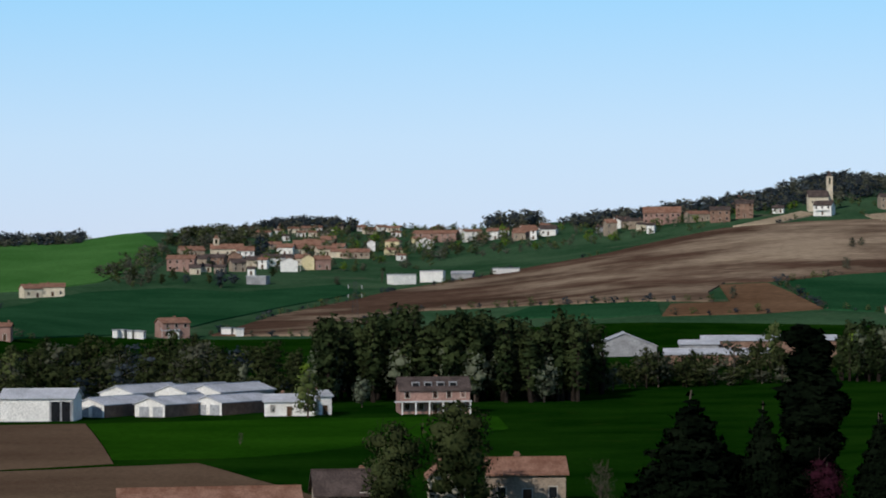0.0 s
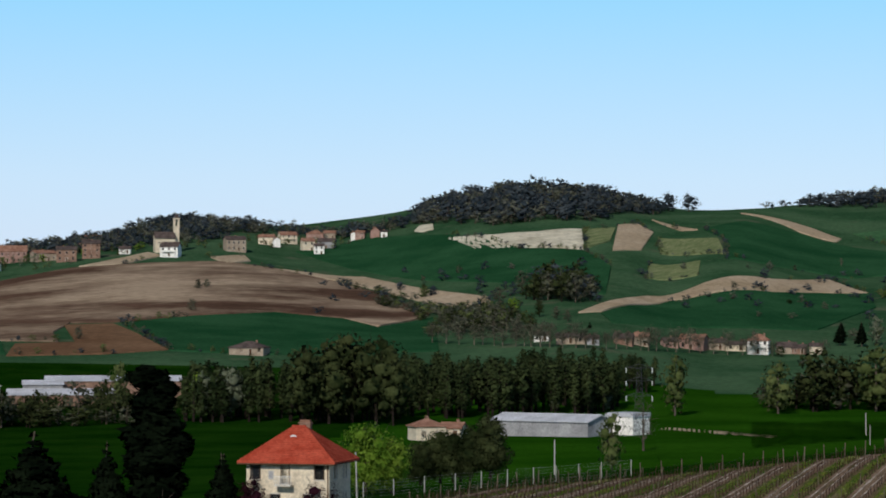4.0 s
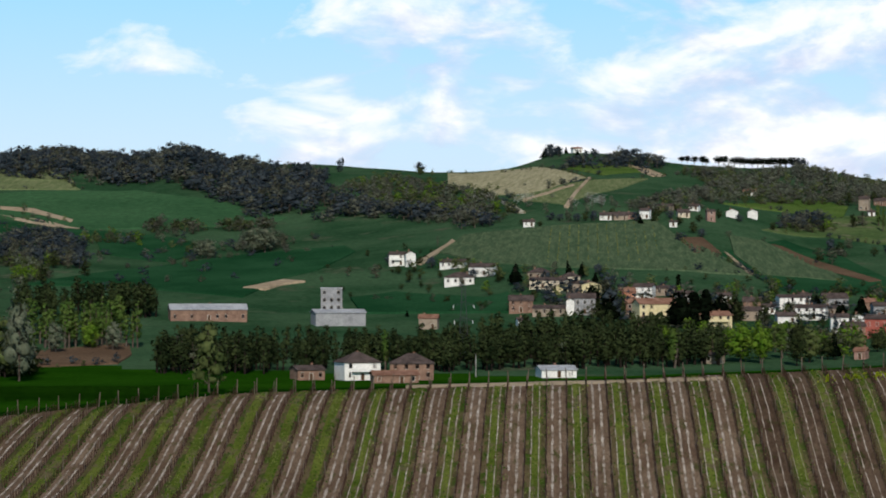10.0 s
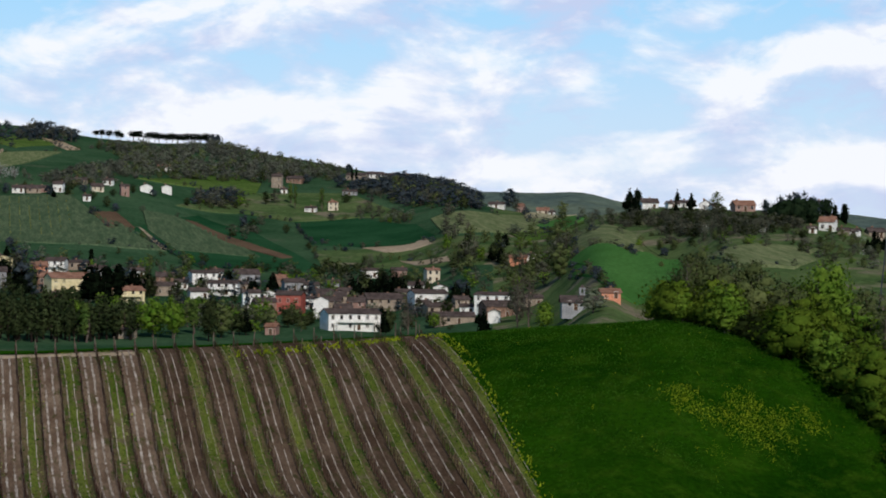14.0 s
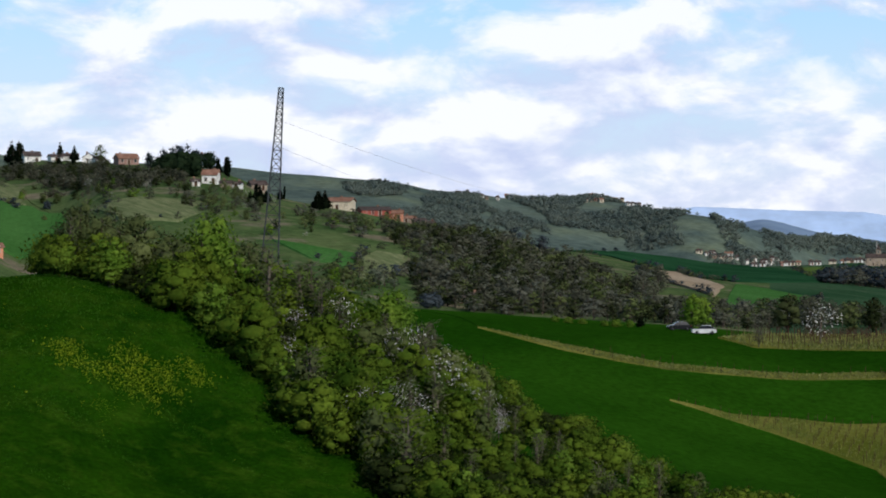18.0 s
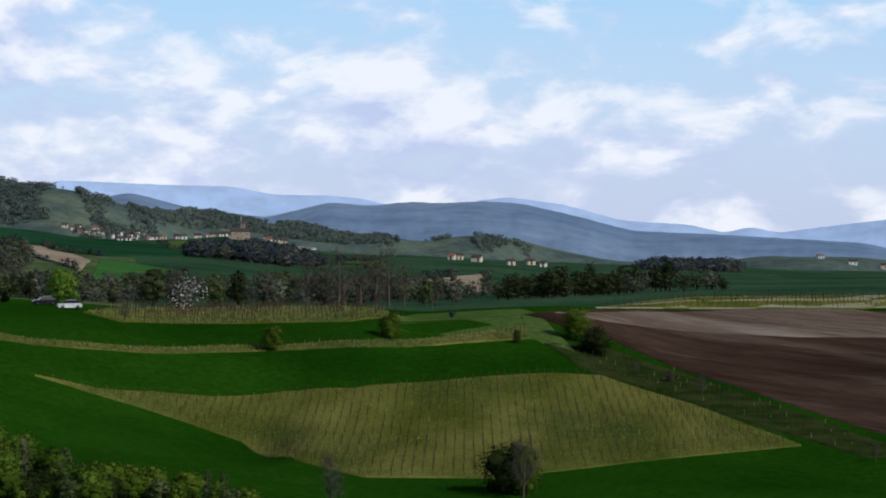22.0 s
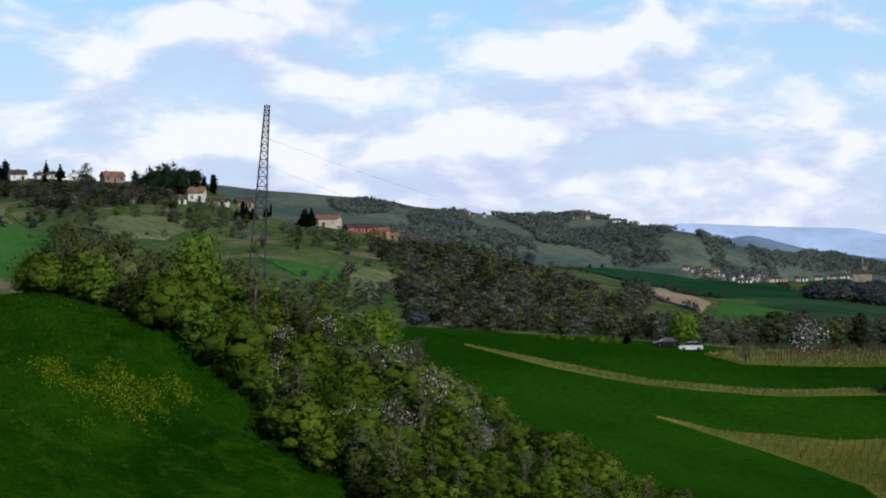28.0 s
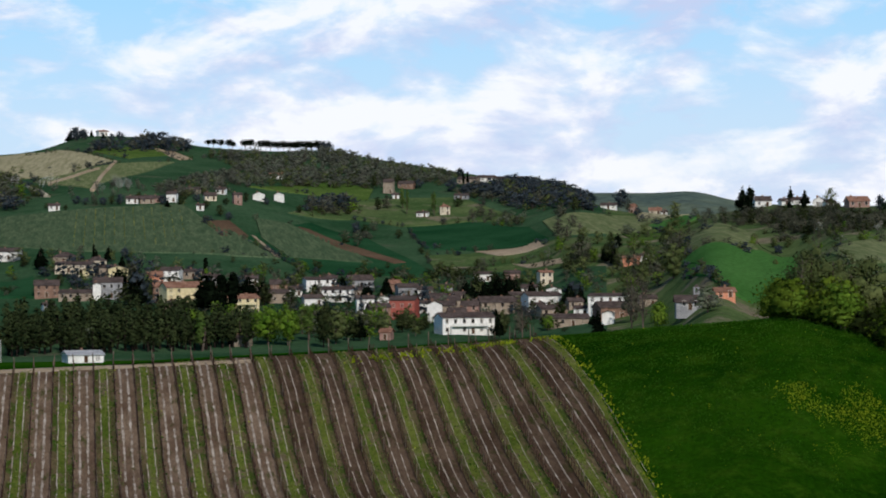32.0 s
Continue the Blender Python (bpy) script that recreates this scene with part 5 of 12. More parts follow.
wood("scrub", 6, 9, (64.64, 606), (66.72, 600), (68.83, 600), (71.53, 724), (73.33, 740), (75.14, 600), (76.94, 600), (77.84, 600), (76.17, 886), (74.62, 970), (73.08, 926), (71.53, 890), (69.96, 846), (68.39, 796), (66.82, 762), (65.27, 730), mix=["budding", "grey", "alder"])
wood("alder", 7, 6, (77.75, 560), (79.56, 560), (81.36, 560), (83.93, 560), (83.93, 606), (81.96, 598), (79.99, 898), (78.01, 698), mix=["scrub"])
wood("dark", 8, 9, (-10.75, 1530), (-7.99, 1544), (-7.99, 1682), (-10.75, 1640), mix=["grey", "scrub"])
wood("dark", 9, 9, (-4.81, 1760), (-3.39, 1840), (-1.85, 1804), (-1.85, 1728), (-4.81, 1720), mix=["grey", "scrub"])
wood("dark", 11, 8, (0.98, 1800), (2.53, 1650), (2.53, 1610), (0.98, 1692), mix=["grey", "scrub"])
wood("dark", 8, 8, (2.53, 1634), (4.26, 1668), (5.99, 1628), (8.53, 1702), (10.02, 1726), (10.01, 1626), (8.01, 1564), (5.99, 1544), (4.39, 1562), (2.78, 1578), mix=["grey", "scrub"])
wood("dark", 9, 9, (7.61, 1760), (9.66, 1786), (11.47, 1746), (13.02, 1716), (14.18, 1736), (14.3, 1686), (13.02, 1666), (11.34, 1718), (9.66, 1678), mix=["grey", "scrub"])
wood("scrub", 6, 9, (-7.87, 1286), (-6.21, 1482), (-5.83, 1458), (-6.47, 1244), (-7.23, 1200), mix=["budding", "grey", "alder"])
wood("scrub", 8, 8, (12.5, 1420), (13.79, 1314), (15.07, 1226), (15.97, 1206), (16.87, 1138), (16.87, 1052), (14.82, 1092), (14.3, 1216), (13.53, 1274), mix=["budding", "grey", "alder"])
wood("alder", 14, 9, (16.61, 1316), (18.27, 1314), (18.4, 1216), (16.74, 1210), mix=["scrub", "dark"])
wood("grey", 7, 8, (32.91, 1746), (34.2, 1784), (35.36, 1688), (36.13, 1618), (36.78, 1466), (36.52, 1424), (34.97, 1454), (33.55, 1580), (32.91, 1678), mix=["budding", "willow"])
wood("dark", 8, 7, (42.67, 1516), (43.93, 1566), (44.05, 1506), (42.79, 1452), mix=["grey", "scrub"])
wood("dark", 8, 7, (25.28, 1486), (26.28, 1542), (27.29, 1464), (27.29, 1342), (26.03, 1346), (25.28, 1340), mix=["grey", "scrub"])
wood("budding", 8, 7, (25.53, 1328), (26.41, 1350), (26.54, 1274), (25.66, 1236), mix=["scrub", "willow", "fresh"])
wood("scrub", 7, 7, (28.3, 1590), (29.7, 1568), (31.63, 1560), (31.63, 1530), (29.7, 1530), (28.3, 1564), mix=["budding", "grey", "alder"])
wood("willow", 7, 6, (30.54, 1450), (31.5, 1462), (31.63, 1430), (30.6, 1414))
wood("plantation", 15, 6, (25.66, 1042), (27.17, 1052), (28.69, 1060), (28.82, 1098), (27.29, 1098), (25.78, 1098))
wood("alder", 13, 7, (28.95, 826), (30.86, 848), (30.86, 884), (28.94, 868), mix=["scrub"])
wood("plantation", 14, 6, (36.13, 888), (38.25, 902), (40.37, 914), (40.37, 970), (38.25, 962), (36.13, 952))
wood("budding", 9, 8, (39.73, 894), (41.77, 918), (43.79, 940), (43.79, 994), (41.77, 980), (39.73, 970), mix=["scrub", "willow", "fresh"])
wood("alder", 7, 9, (42.9, 1134), (44.58, 1146), (46.25, 1146), (48.55, 1104), (48.55, 1122), (46.76, 1184), (44.96, 1178), (42.9, 1152), mix=["scrub"])
wood("alder", 8, 10, (38.53, 1050), (39.43, 1044), (39.43, 1128), (38.53, 1144), mix=["scrub"])
wood("alder", 7, 11, (40.97, 1028), (42.9, 1034), (42.9, 1118), (40.97, 1098), mix=["scrub"])
wood("alder", 6, 19, (43.16, 932), (45.05, 924), (46.93, 928), (48.8, 872), (48.8, 1048), (46.93, 1114), (45.05, 1104), (43.16, 1098), mix=["scrub"])
wood("budding", 10, 8, (39.82, 904), (41.1, 902), (43.16, 918), (43.16, 948), (41.49, 946), (39.82, 940), mix=["scrub", "willow", "fresh"])
wood("budding", 6, 13, (48.48, 1098), (49.86, 1098), (51.38, 1098), (51.51, 972), (50.37, 948), (48.49, 1014), mix=["scrub", "willow", "fresh"])
wood("alder", 4.5, 24, (32.4, 1284), (34.2, 1368), (36.78, 1216), (38.7, 1182), (40.63, 1168), (42.19, 1190), (43.74, 1230), (45.28, 1236), (45.28, 1086), (43.6, 1084), (41.91, 1072), (40.2, 1066), (38.49, 1064), (36.77, 1072), (34.84, 1112), (32.91, 1138), mix=["scrub"])
wood("dark", 5, 30, (25.28, 1572), (27.16, 1558), (29.07, 1518), (30.73, 1502), (32.4, 1478), (32.4, 1284), (30.86, 1312), (29.32, 1346), (27.8, 1366), (25.28, 1340), mix=["grey", "scrub"])
wood("grey", 5, 24, (36.13, 1682), (38.71, 1616), (39.35, 1440), (36.78, 1450), mix=["budding", "willow"])
wood("alder", 4, 24, (54.06, 982), (56.11, 912), (58.17, 954), (59.72, 930), (61.26, 842), (61.27, 762), (59.34, 768), (57.4, 790), (55.86, 794), (54.31, 876), mix=["scrub"])
wood("dark", 5, 34, (11.83, 1440), (13.4, 1472), (14.98, 1434), (16.57, 1402), (18.18, 1410), (19.78, 1440), (21.39, 1398), (23, 1466), (24.61, 1486), (26.22, 1494), (27.81, 1510), (29.4, 1492), (30.98, 1474), (30.97, 1170), (29.2, 1186), (27.42, 1206), (25.63, 1210), (23.83, 1222), (22.03, 1200), (20.31, 1188), (18.6, 1132), (16.89, 1138), (15.19, 1192), (13.5, 1212), (11.83, 1172), mix=["grey", "scrub"])
wood("budding", 4, 10, (54.26, 962), (55.79, 922), (57.98, 928), (58.11, 830), (57.08, 812), (56.56, 886), (54.65, 882), mix=["scrub", "willow", "fresh"])
wood("scrub", 7, 6, (61.2, 792), (62.23, 904), (64.03, 998), (65.57, 998), (66.59, 998), (66.72, 882), (66.21, 704), (63.27, 630), (61.98, 676), (62.36, 742), (61.72, 752), mix=["budding", "grey", "alder"])
wood("scrub", 7, 7, (66.72, 982), (67.48, 998), (67.61, 832), (66.85, 736), mix=["budding", "grey", "alder"])
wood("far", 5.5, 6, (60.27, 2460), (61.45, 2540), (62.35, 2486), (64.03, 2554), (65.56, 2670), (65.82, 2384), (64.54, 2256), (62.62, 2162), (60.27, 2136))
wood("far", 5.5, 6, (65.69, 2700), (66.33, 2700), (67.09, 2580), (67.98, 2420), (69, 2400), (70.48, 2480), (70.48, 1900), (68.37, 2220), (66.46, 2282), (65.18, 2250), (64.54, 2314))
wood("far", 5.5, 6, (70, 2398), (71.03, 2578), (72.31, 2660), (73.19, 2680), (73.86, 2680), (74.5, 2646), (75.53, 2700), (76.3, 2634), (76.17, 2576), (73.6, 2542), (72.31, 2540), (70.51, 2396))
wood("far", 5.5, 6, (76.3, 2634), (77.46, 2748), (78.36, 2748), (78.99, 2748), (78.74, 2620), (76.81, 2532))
wood("dark", 8, 8, (71.53, 1200), (72.31, 1482), (73.6, 1528), (74.63, 1298), (73.08, 1200), (71.79, 1200), mix=["grey", "scrub"])
wood("scrub", 5, 5, (52.39, 1060), (52.65, 1142), (53.8, 1084), (54.82, 1030), (55.72, 998), (56.75, 978), (56.82, 928), (55.59, 908), (54.57, 934), (53.54, 994), (52.9, 1014), mix=["scrub", "alder"])


def hedgerow(seed, *line):
    """Loose shrubs along a field's edge, in clumps with gaps, as one mesh."""
    rng = np.random.default_rng(seed)
    V, T, M, N, count = [], [], [], [], 0
    kinds = ["budding", "scrub", "dark"]
    mats = [MATS[n] for k in kinds for n in (TREES[k][8], TREES[k][9])]
    for (b0, d0), (b1, d1) in zip(line[:-1], line[1:]):
        length = math.hypot(math.radians(b1 - b0) * d0, d1 - d0)
        k = 0.0
        while k < length:
            f = k / length
            bb, dd = b0 + (b1 - b0) * f + rng.normal(0, 0.03), d0 + (d1 - d0) * f + rng.normal(0, 2)
            if noise.noise(Vector((k * 0.02, seed * 3.7, d0 * 0.01))) > -0.12:
                which = int(rng.integers(3))
                form = forms(kinds[which], 0.4)[rng.integers(5)]
                s = rng.uniform(1.4, 4.2)
                w = s * rng.uniform(1.1, 1.9)
                a = rng.uniform(0, 6.28)
                v, n = planted(form, dd * math.sin(math.radians(bb)), dd * math.cos(math.radians(bb)), float(polar_land(bb, dd)), a, w, s)
                V.append(v)
                N.append(n)
                T.append(form[1] + count)
                M.append(form[2] + 2 * which)
                count += len(v)
            k += rng.uniform(3, 9)
    if V:
        ob = new("hedgerow", tri_mesh("hedgerow", np.concatenate(V), np.concatenate(T), mats, np.concatenate(M), normals=np.concatenate(N)))
        tagged(ob, "loose shrubs along a field edge", "hedgerow", kind="stuff")


hedgerow(2, (61.26, 968), (63.19, 986), (64.22, 854), (62.55, 752), (60.75, 764))
hedgerow(3, (46.64, 1282), (45.61, 1280), (45.87, 1192), (47.42, 1192))
hedgerow(4, (46.64, 1454), (45.09, 1436), (44.06, 1464))
hedgerow(5, (14.61, 1624), (14.37, 1620), (14.18, 1638))
hedgerow(6, (-10.75, 1194), (-10.75, 1640), (-8.75, 1640), (-6.78, 1610))
hedgerow(7, (-9.26, 850), (-10.76, 818), (-10.76, 974), (-10.01, 1044))
hedgerow(8, (6.13, 998), (4.85, 1000), (3.44, 1000), (2.04, 1014), (-0.49, 1026), (-2.99, 918), (-5.27, 924), (-3.73, 1036), (-2, 1112), (-1, 1180), (1.52, 1262), (3.82, 1342))
hedgerow(9, (8.58, 970), (7.17, 944), (4.98, 930))
hedgerow(10, (12.89, 982), (11.03, 960), (8.66, 966), (8.04, 1034), (7.55, 1096), (9.09, 1130))
hedgerow(11, (2.04, 1006), (3.44, 994), (4.85, 994))
hedgerow(12, (8.12, 1534), (8.44, 1514), (7.48, 1454))
hedgerow(13, (9.92, 1464), (9.54, 1504), (10.31, 1534))
hedgerow(14, (12.5, 1424), (10.44, 1466), (11.73, 1464), (13.02, 1452))
hedgerow(15, (14.95, 1578), (16.61, 1464), (18.14, 1446), (18.65, 1390))
hedgerow(16, (17.99, 1544), (18.05, 1456), (16.9, 1464))
hedgerow(17, (18.11, 1462), (18.05, 1544), (18.76, 1576))
hedgerow(18, (18.82, 1592), (19.27, 1614), (19.62, 1588))
hedgerow(19, (20.24, 1602), (19.59, 1654), (20.62, 1600))
hedgerow(20, (21.24, 1460), (19.78, 1490), (19.72, 1562))
hedgerow(21, (20.62, 1376), (19.46, 1372), (19.53, 1430))
hedgerow(22, (24.61, 1468), (24.1, 1448), (22.68, 1454), (21.27, 1436), (21.2, 1544), (20.75, 1598))
hedgerow(23, (22.29, 1370), (23.52, 1430), (24.42, 1372), (22.29, 1318))
hedgerow(24, (19.97, 1274), (21.26, 1288), (22.84, 1330))
hedgerow(25, (27.18, 1564), (25.26, 1618), (24.1, 1700))
hedgerow(26, (26.67, 1814), (27.06, 1768), (25.26, 1750))
hedgerow(29, (28.14, 1336), (30.71, 1400), (33.03, 1412))
hedgerow(35, (27.9, 866), (25.98, 850), (25.92, 908))
hedgerow(38, (40.09, 1400), (40.6, 1332), (41.63, 1270), (42.47, 1216), (40.34, 1208))
hedgerow(39, (41.63, 1278), (40.99, 1270), (40.6, 1326))
hedgerow(40, (44.32, 1554), (42.92, 1564), (41.63, 1546))
hedgerow(41, (44.46, 1174), (43.04, 1170), (41.49, 1268))
hedgerow(42, (46.77, 1300), (45.61, 1320), (45.22, 1432))
hedgerow(43, (46.77, 1292), (48.19, 1302), (48.34, 1252))
hedgerow(44, (48.77, 1130), (48, 1172), (47.61, 1214))
hedgerow(45, (49.72, 1412), (51.9, 1216), (50.11, 1266))
hedgerow(46, (50.11, 1258), (52.02, 1158), (51.26, 1200))
hedgerow(47, (51.64, 1082), (52.53, 1036), (53.17, 950))
hedgerow(48, (52.41, 792), (51.52, 918), (51.58, 948))
hedgerow(49, (35.39, 1856), (37.65, 1756), (38.54, 1676))
hedgerow(50, (36.77, 1572), (38.67, 1658), (39.94, 1700))
hedgerow(51, (40.35, 1752), (40.07, 1732), (39.3, 1798))
hedgerow(52, (38.92, 1700), (38.03, 1744), (39.17, 1804))
hedgerow(53, (60.75, 760), (60.5, 728), (59.6, 740))
hedgerow(54, (61.66, 734), (60.63, 724), (60.82, 762))
hedgerow(55, (56.63, 834), (54.83, 866), (55.85, 888))
hedgerow(56, (69.24, 1064), (67.44, 1154), (65.38, 1300))
hedgerow(57, (64.09, 1060), (62.43, 1080), (63.58, 1100))
hedgerow(58, (67.05, 1126), (67.96, 1162), (68.98, 978))
hedgerow(59, (71.16, 966), (70.52, 778), (68.98, 822))
hedgerow(60, (71.87, 1450), (70.91, 1378), (70.53, 1532))
hedgerow(61, (74.73, 1402), (74.6, 1540), (75.73, 1288))
hedgerow(64, (37.16, 1478), (36.97, 1484), (36.58, 1562))
hedgerow(70, (41.78, 1362), (42.54, 1376), (43.8, 1320))
hedgerow(71, (44.31, 1614), (44.37, 1576), (43.43, 1594))
hedgerow(72, (25.27, 1896), (26.28, 1878), (26.91, 1808))
hedgerow(73, (36.26, 1134), (36.77, 1146), (36.9, 1080))
hedgerow(74, (25.28, 1572), (27.04, 1562), (28.81, 1522))
hedgerow(75, (52.99, 926), (51.6, 990), (51.6, 1124))
hedgerow(76, (56.57, 806), (55.29, 810), (54.77, 858))
hedgerow(77, (51.23, 1330), (50.47, 1372), (50.47, 1480))
hedgerow(78, (51.23, 1194), (50.72, 1306), (51.6, 1326))
hedgerow(79, (52.36, 796), (51.42, 996), (52.87, 936))
hedgerow(80, (62.49, 1080), (63.26, 1090), (64.03, 1170))
hedgerow(81, (64.54, 1110), (64.48, 1180), (65.06, 1280))
hedgerow(82, (61.46, 724), (60.69, 712), (60.69, 748))
hedgerow(83, (68.75, 888), (67.48, 998), (66.97, 1094))
hedgerow(84, (75.91, 890), (77.97, 1122), (77.97, 820))

# ---- far ranges behind the hills ----


def far_range(name, material, label, crest, depth):
    """A worn mountain range: crest line of (bearing, dist, height) with a rugged slope towards the viewer."""
    pts = np.array(crest)
    b = np.arange(pts[0, 0] - 1.0, pts[-1, 0] + 1.0, 0.05)
    d = np.interp(b, pts[:, 0], pts[:, 1])
    z = np.interp(b, pts[:, 0], pts[:, 2])
    kernel = np.exp(-0.5 * (np.arange(-8, 9) / 3.0) ** 2)
    z = np.convolve(np.pad(z, 8, mode="edge"), kernel / kernel.sum(), mode="valid")
    steps = 14
    verts = []
    for q in range(steps + 1):
        f = q / steps
        for bb, dd, zz in zip(b, d, z):
            r = dd - depth * f
            rough = noise.fractal(Vector((bb * 0.6, f * 1.2, dd * 0.01)), 1.0, 2.0, 4) * 9 * min(1, f * 2)
            rough += noise.noise(Vector((bb * 5, f * 9, 1.0))) * 0.8
            h = zz + rough - (zz + 90) * f ** 1.25
            verts.append((r * math.sin(radians(bb)), r * math.cos(radians(bb)), h))
    n = len(b)
    q, k = np.meshgrid(np.arange(steps), np.arange(n - 1), indexing="ij")
    a = (q * n + k).ravel()
    tris = np.concatenate([np.stack([a, a + n, a + 1], 1), np.stack([a + 1, a + n, a + n + 1], 1)])
    ob = new(name, tri_mesh(name, np.array(verts), tris, [MATS[material]], smooth=True))
    return tagged(ob, label, "mountain range", kind="structure")


far_range("mountain_range", "mountain_far_hazed", "pale blue mountain range in the haze", [(67.63, 4600, 59.2), (68.22, 4600, 77.1), (70.53, 4600, 69.8), (72.2, 4600, 66.8), (73.09, 4600, 52), (74.38, 4600, 51.2), (75.11, 4600, 45.8), (76.18, 4600, 26.5), (78.49, 4600, 49), (79.76, 4600, 35), (81.03, 4600, 6.7), (82.54, 4600, -0.1), (83.41, 4600, -15.6), (83.92, 4600, -2.9), (84.56, 4600, -15), (85.84, 4600, -0.9), (87.74, 4600, 17.5), (89.85, 4600, 26.7)], 300)
far_range("wooded_mountain", "mountain_near_hazed", "blue-green wooded mountain in the haze", [(67.96, 4200, 27.8), (69.89, 4200, 53.4), (71.17, 4200, 28.4), (72.96, 4200, 12.2), (74.38, 4200, 38), (75.28, 4200, 31.9), (76.18, 4200, 39.1), (76.95, 4200, 36.8), (77.85, 4200, 40.2), (78.74, 4200, 36.9), (80.02, 4200, 15.7), (81.28, 4200, -8.3), (83.39, 4200, -14.6), (86.48, 4200, -27), (88, 4200, -49.6), (88.76, 4200, -47.2), (89.86, 4200, -53)], 900)

# ---- shapes ----


def box_data(lo, hi):
    (x0, y0, z0), (x1, y1, z1) = lo, hi
    v = [(x0, y0, z0), (x1, y0, z0), (x1, y1, z0), (x0, y1, z0), (x0, y0, z1), (x1, y0, z1), (x1, y1, z1), (x0, y1, z1)]
    f = [(0, 3, 2, 1), (4, 5, 6, 7), (0, 1, 5, 4), (1, 2, 6, 5), (2, 3, 7, 6), (3, 0, 4, 7)]
    return v, f


def join(pieces):
    """One list of points, faces and material indices from (points, faces, index)."""
    V, Fs, M = [], [], []
    for v, f, m in pieces:
        n = len(V)
        V += list(v)
        Fs += [tuple(i + n for i in q) for q in f]
        M += [m] * len(f)
    return V, Fs, M


def solid(name, pieces, mats, parent=None, label=""):
    v, f, m = join(pieces)
    ob = new(name, mesh_of(name, v, f, [MATS[k] for k in mats], m))
    if parent is not None:
        ob.parent = parent
    if label:
        tagged(ob, label)
    return ob


def shared(name, mesh, parent, m):
    ob = new(name, mesh)
    ob.parent = parent
    ob.matrix_basis = m
    return ob


def make_window(w, h, shutters):
    """A window in one piece: a raised surround with a sill, the dark pane set back in it; shutters widen the surround."""
    e = 0.1
    o = [(-w / 2 - e, -e), (w / 2 + e, -e), (w / 2 + e, h + e), (-w / 2 - e, h + e)]
    n = [(-w / 2, 0), (w / 2, 0), (w / 2, h), (-w / 2, h)]
    v = [(x, 0.08, z) for x, z in o] + [(x, -0.06, z) for x, z in o] + [(x, -0.06, z) for x, z in n] + [(x, 0.03, z) for x, z in n]
    f, m = [], []
    for a, c, idx in ((0, 4, 1), (4, 8, 2 if shutters else 1), (8, 12, 1)):
        for k in range(4):
            q = (k + 1) % 4
            f.append((a + k, a + q, c + q, c + k))
            m.append(1 if idx == 1 or k % 2 == 0 else 2)
    f.append((12, 13, 14, 15))
    m.append(0)
    return mesh_of("window", v, f, [MATS["pane_dark"], MATS["stone_trim"], MATS["shutter"]], m)


WINDOW, WINDOW_SHUT, DOOR = make_window(1.0, 1.45, False), make_window(0.95, 1.45, True), None


def make_door():
    pieces = [(*box_data((-0.55, 0.0, 0), (0.55, 0.05, 2.1)), 0), (*box_data((-0.68, -0.06, 0), (-0.55, 0.06, 2.22)), 1),
              (*box_data((0.55, -0.06, 0), (0.68, 0.06, 2.22)), 1), (*box_data((-0.55, -0.06, 2.1), (0.55, 0.06, 2.22)), 1)]
    v, f, m = join(pieces)
    return mesh_of("door", v, f, [MATS["door_wood"], MATS["stone_trim"]], m)


DOOR = make_door()


def make_chimney():
    pieces = [(*box_data((-0.35, -0.35, -1.2), (0.35, 0.35, 0.9)), 0), (*box_data((-0.45, -0.45, 0.9), (0.45, 0.45, 1.05)), 0), (*box_data((-0.3, -0.3, 1.05), (0.3, 0.3, 1.3)), 1)]
    v, f, m = join(pieces)
    return mesh_of("chimney", v, f, [MATS["wall_brick"], MATS["roof_tile"]], m)


CHIMNEY = make_chimney()


def roof_pieces(w, d, h, kind, over=0.55, thick=0.22, foot=0.0):
    """A tiled roof on a w x d house, its eaves at 0: gable along x, hipped, or a single low slope; ridge and eaves have thickness."""
    X, Y = w / 2 + over, d / 2 + over
    if kind == "flat":
        return [(*box_data((-w / 2 - 0.2, -d / 2 - 0.2, 0), (w / 2 + 0.2, d / 2 + 0.2, max(0.3, h))), 0)]
    drop = over * h / (d / 2)
    rx = X if kind == "gable" else max(0.15, X - Y * 0.95)
    low, top = -drop, h
    out = [(-X, -Y, low), (X, -Y, low), (X, Y, low), (-X, Y, low), (-rx, 0, top), (rx, 0, top)]
    outer = [(x, y, z + thick) for x, y, z in out]
    v = out + outer
    f = [(6, 7, 11, 10), (8, 9, 10, 11), (0, 4, 5, 1), (2, 5, 4, 3), (7, 8, 11), (9, 6, 10), (1, 5, 2), (3, 4, 0)]
    f += [(0, 1, 7, 6), (1, 2, 8, 7), (2, 3, 9, 8), (3, 0, 6, 9)]
    if kind == "gable":
        # the end faces of the tiles' thickness instead of hips
        f = [(6, 7, 11, 10), (8, 9, 10, 11), (0, 4, 5, 1), (2, 5, 4, 3), (0, 1, 7, 6), (2, 3, 9, 8), (1, 5, 11, 7), (5, 2, 8, 11), (3, 4, 10, 9), (4, 0, 6, 10)]
    pieces = [(v, f, 0)]
    r = 0.16
    pieces.append((*box_data((-rx, -r, top + thick - 0.06), (rx, r, top + thick + 0.13)), 0))
    return pieces


